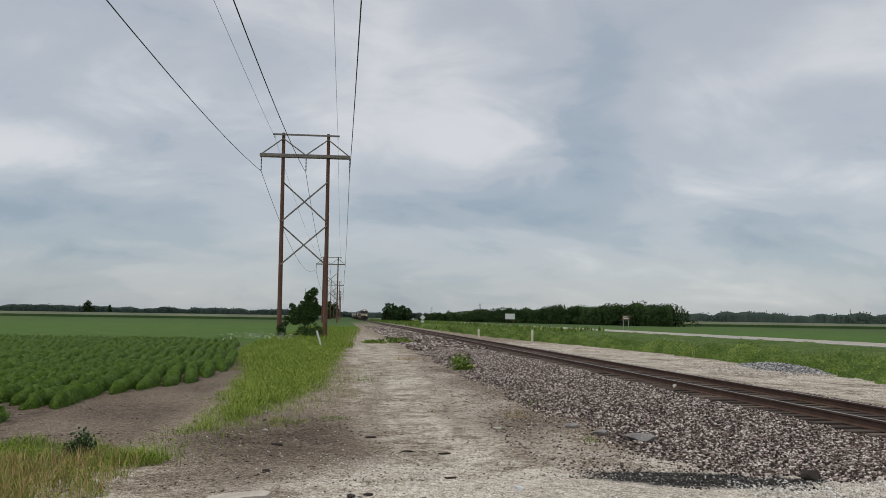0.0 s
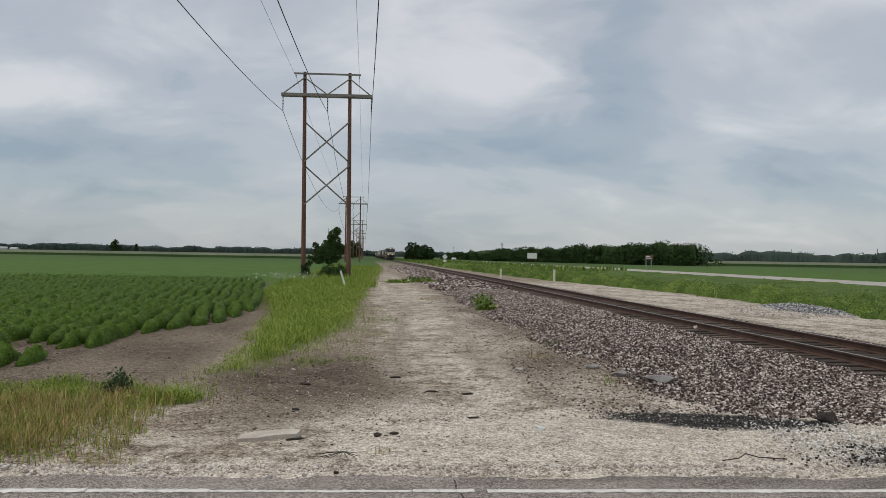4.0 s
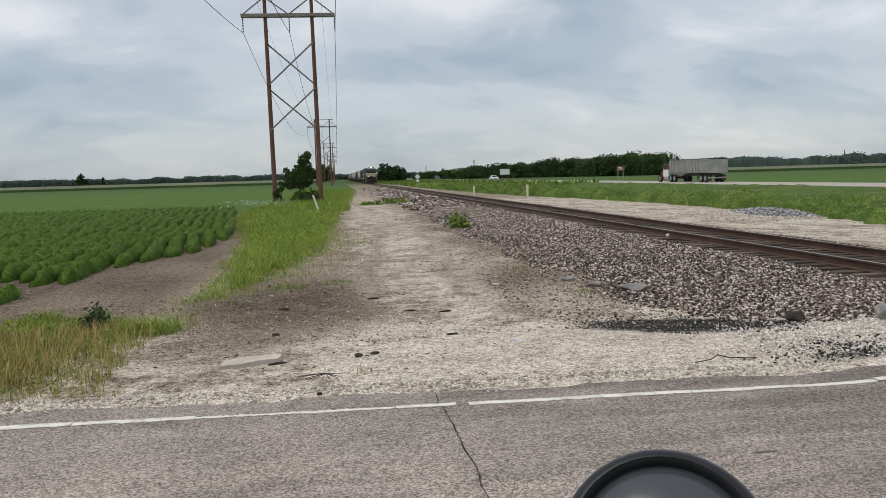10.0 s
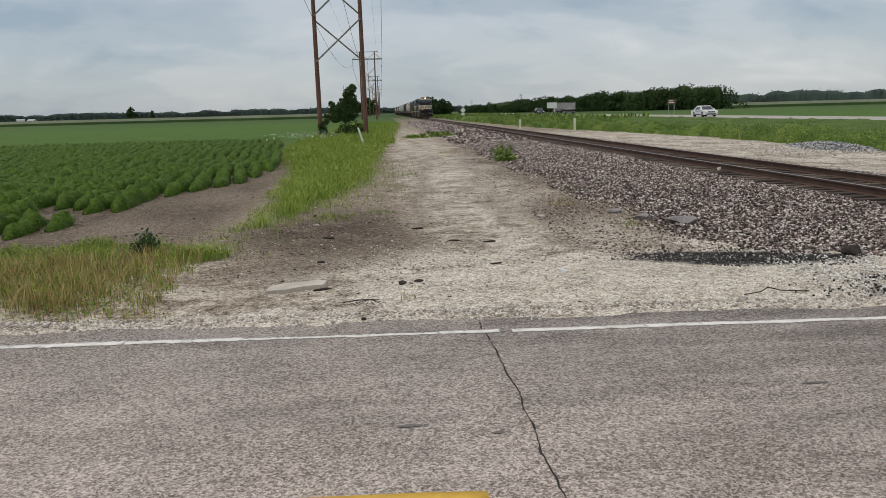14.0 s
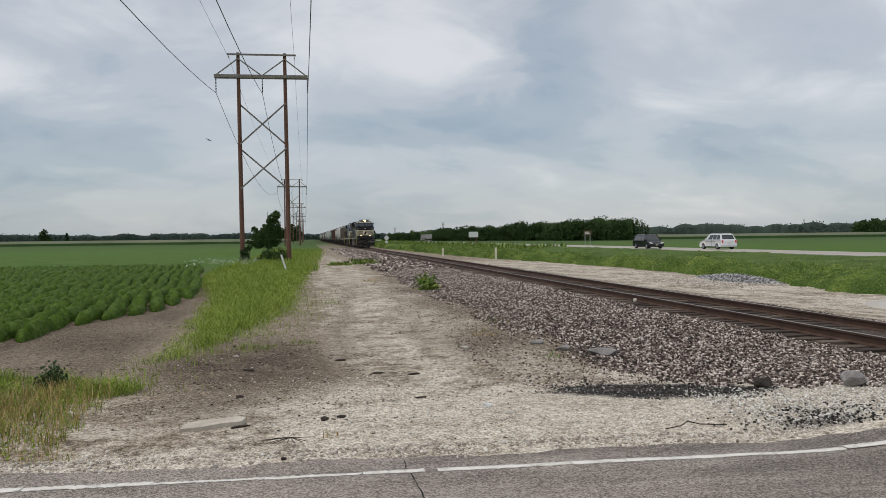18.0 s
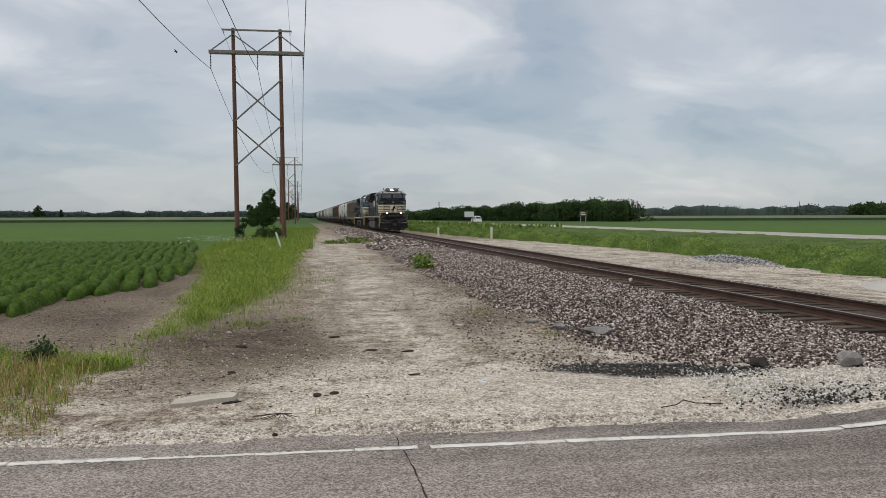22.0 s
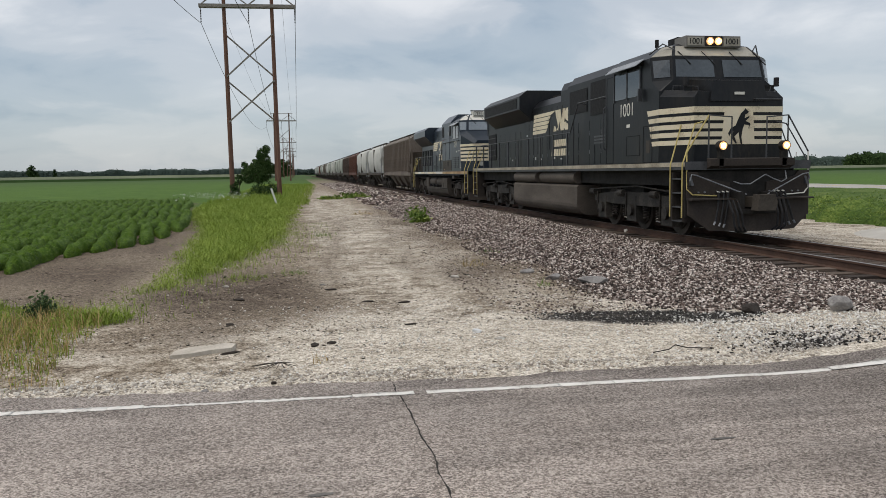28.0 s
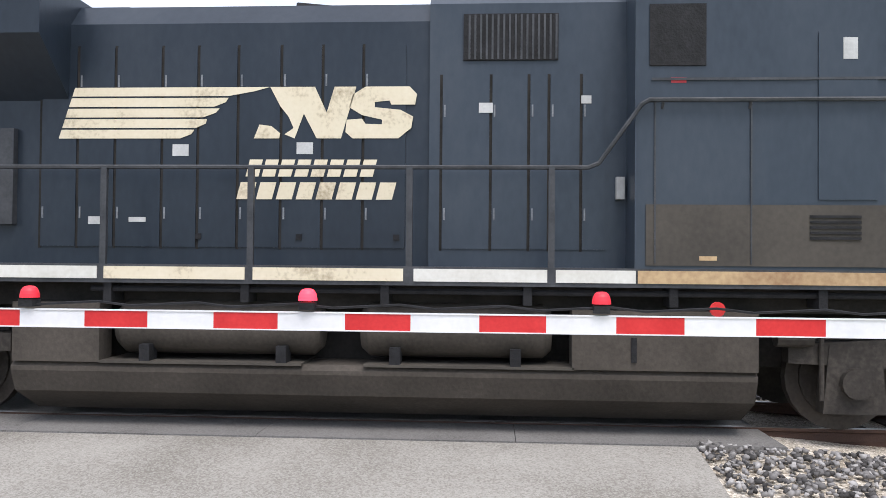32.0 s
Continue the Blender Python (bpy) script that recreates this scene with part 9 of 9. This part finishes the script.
for s in (-1, 1):
    part("door_glass", Geo().box(*sorted((s * 1.14, s * 1.15)), -5.85, -5.0, 2.05, 2.7), CARGLASS, semi)
    part("fuel_tank", Geo().rod((s * 0.98, -5.6, 0.7), (s * 0.98, -4.2, 0.7), 0.3, seg=14), CHROME, semi, smooth=True)
    part("exhaust", Geo().rod((s * 1.05, -4.35, 0.9), (s * 1.05, -4.35, 3.3), 0.07), CHROME, semi)
    part("mirror", Geo().box(*sorted((s * 1.25, s * 1.4)), -6.0, -5.95, 2.0, 2.6), CHROME, semi)
    for y in (-7.3, -3.55, -2.35, 5.6, 6.85):
        wheel(semi, s * 1.05, y, 0.5, 0.3)
part("windshield", Geo().loft([(-0.95, -6.32, 2.05), (0.95, -6.32, 2.05), (0.9, -5.96, 2.8), (-0.9, -5.96, 2.8)], [(-0.95, -6.34, 2.07), (0.95, -6.34, 2.07), (0.9, -5.98, 2.82), (-0.9, -5.98, 2.82)]), CARGLASS, semi)
part("chassis", Geo().box(-0.5, 0.5, -7.6, -1.6, 0.55, 0.85), GRIME, semi)
tr = part("trailer_box", Geo().loft([(-1.2, -3.6, 1.55), (1.2, -3.6, 1.55), (1.27, -3.9, 3.3), (-1.27, -3.9, 3.3)], [(-1.2, 7.7, 1.35), (1.2, 7.7, 1.35), (1.27, 7.9, 3.3), (-1.27, 7.9, 3.3)]), ALU, semi)
part("tarp", Geo().prism([(-1.3, 3.3), (1.3, 3.3), (0.9, 3.5), (-0.9, 3.5)], "y", -3.9, 7.95), GRIME, semi)
for s in (-1, 1):
    part("top_rail", Geo().box(*sorted((s * 1.24, s * 1.32)), -3.95, 7.95, 3.2, 3.32), CHROME, tr)
    part("bottom_rail", Geo().box(*sorted((s * 1.15, s * 1.26)), -3.65, 7.75, 1.35, 1.5), CHROME, tr)
    for y in np.arange(-3.2, 7.8, 0.92):
        part("side_post", Geo().box(*sorted((s * 1.2, s * 1.29)), y - 0.04, y + 0.04, 1.5, 3.2), ALU, tr)
    part("landing_leg", Geo().rod((s * 0.8, 0.6, 0.3), (s * 0.8, 0.6, 1.4), 0.07).rod((s * 0.8, 0.6, 0.5), (s * 0.8, 1.6, 1.4), 0.04), GRIME, semi)
    part("mud_flap", Geo().box(s * 0.95 - 0.3, s * 0.95 + 0.3, 7.5, 7.53, 0.25, 1.0), GRIME, semi)
part("tailgate", Geo().box(-1.26, 1.26, 7.86, 7.94, 1.35, 3.28).box(-1.26, 1.26, 7.94, 7.99, 2.35, 2.45).box(-1.26, -1.16, 7.94, 7.99, 1.3, 3.3).box(1.16, 1.26, 7.94, 7.99, 1.3, 3.3), ALU, tr)
part("frame_rail", Geo().box(-0.55, 0.55, 0.4, 7.6, 0.95, 1.35), GRIME, semi)
part("rear_bumper", Geo().box(-1.2, 1.2, 7.55, 7.7, 0.55, 0.75), ALU, semi)
for o in semi.children_recursive:
    if o.name.split(".")[0] not in ("wheel", "rim"):
        o.data.transform(Matrix.Diagonal((1, 1, 0.87, 1)))
TRAFFIC = [
    (sedan, -1.9, [(0, 497.0), (13.5, 119.0), (32, -399.0)], 0),
    (minivan, -1.9, [(0, 651.5), (19, 64.4), (32, -337.0)], 0),
    (suv, 1.9, [(0, -474.0), (17, 55.9), (18, 84.7), (19, 115.9), (32, 521.5)], 180),
    (semi, 1.9, [(0, -161.0), (9, 75.0), (19, 337.0), (32, 678.0)], 180),
]
# a bird above the field
bird = tagged(new("bird"), "dark soaring bird with spread wings", "bird")
part("body", Geo().rod((0, -0.3, 0), (0, 0.05, 0.03), 0.02, 0.09, 8).rod((0, 0.05, 0.03), (0, 0.42, 0), 0.09, 0.02, 8), MESHDARK, bird, smooth=True)
wings = []
for s in (-1, 1):
    wings.append((part("wing", Geo().prism([(0, -0.12), (0, 0.16), (s * 0.45, 0.12), (s * 0.8, 0.2), (s * 0.85, 0.1), (s * 0.5, -0.1)], "z", -0.012, 0.012), MESHDARK, bird), s))

# ---------- what moves ----------


def motions():
    for ob, offset in TRAIN:
        walk(ob, [(t, pose(XT, y + offset, ZR)) for t, y in TRAIN_FRONT])
    for ob, lane, rows, turn in TRAFFIC:
        walk(ob, [(t, pose(HWY_X + lane, y, HWY_Z, 0, 0, turn)) for t, y in rows])
    # the mirror is drawn back once, out of the way
    walk(mirror, [(0, pose(0.262, 0.537, 0)), (11.4, pose(0.262, 0.537, 0)), (12.5, pose(-0.5, -1.3, 0)), (32, pose(-0.5, -1.3, 0))])
    # the bird drifts over the field
    fly = [(0, -62.0, 3.5), (12, -50.0, 4.0), (13.5, -36.0, 5.0), (15.5, -7.2, 5.3), (16, -6.9, 5.6), (18, -6.55, 6.9), (19, -6.37, 7.54), (20.5, -6.9, 9.4), (22, -8.31, 11.16), (23, -13.7, 9.5), (24, -19.0, 8.8), (32, -48.0, 7.0)]
    walk(bird, [(t, pose(150 * math.sin(radians(a)), 150 * math.cos(radians(a)), 1.95 + 150 * math.tan(radians(e)), 0, 12, 60 if t < 21 else 85)) for t, a, e in fly])
    for ob, s in wings:
        walk(ob, [(k * 0.8, pose(0, 0, 0.03, 0, s * (-14 if k % 2 else 6))) for k in range(41)])


motions()
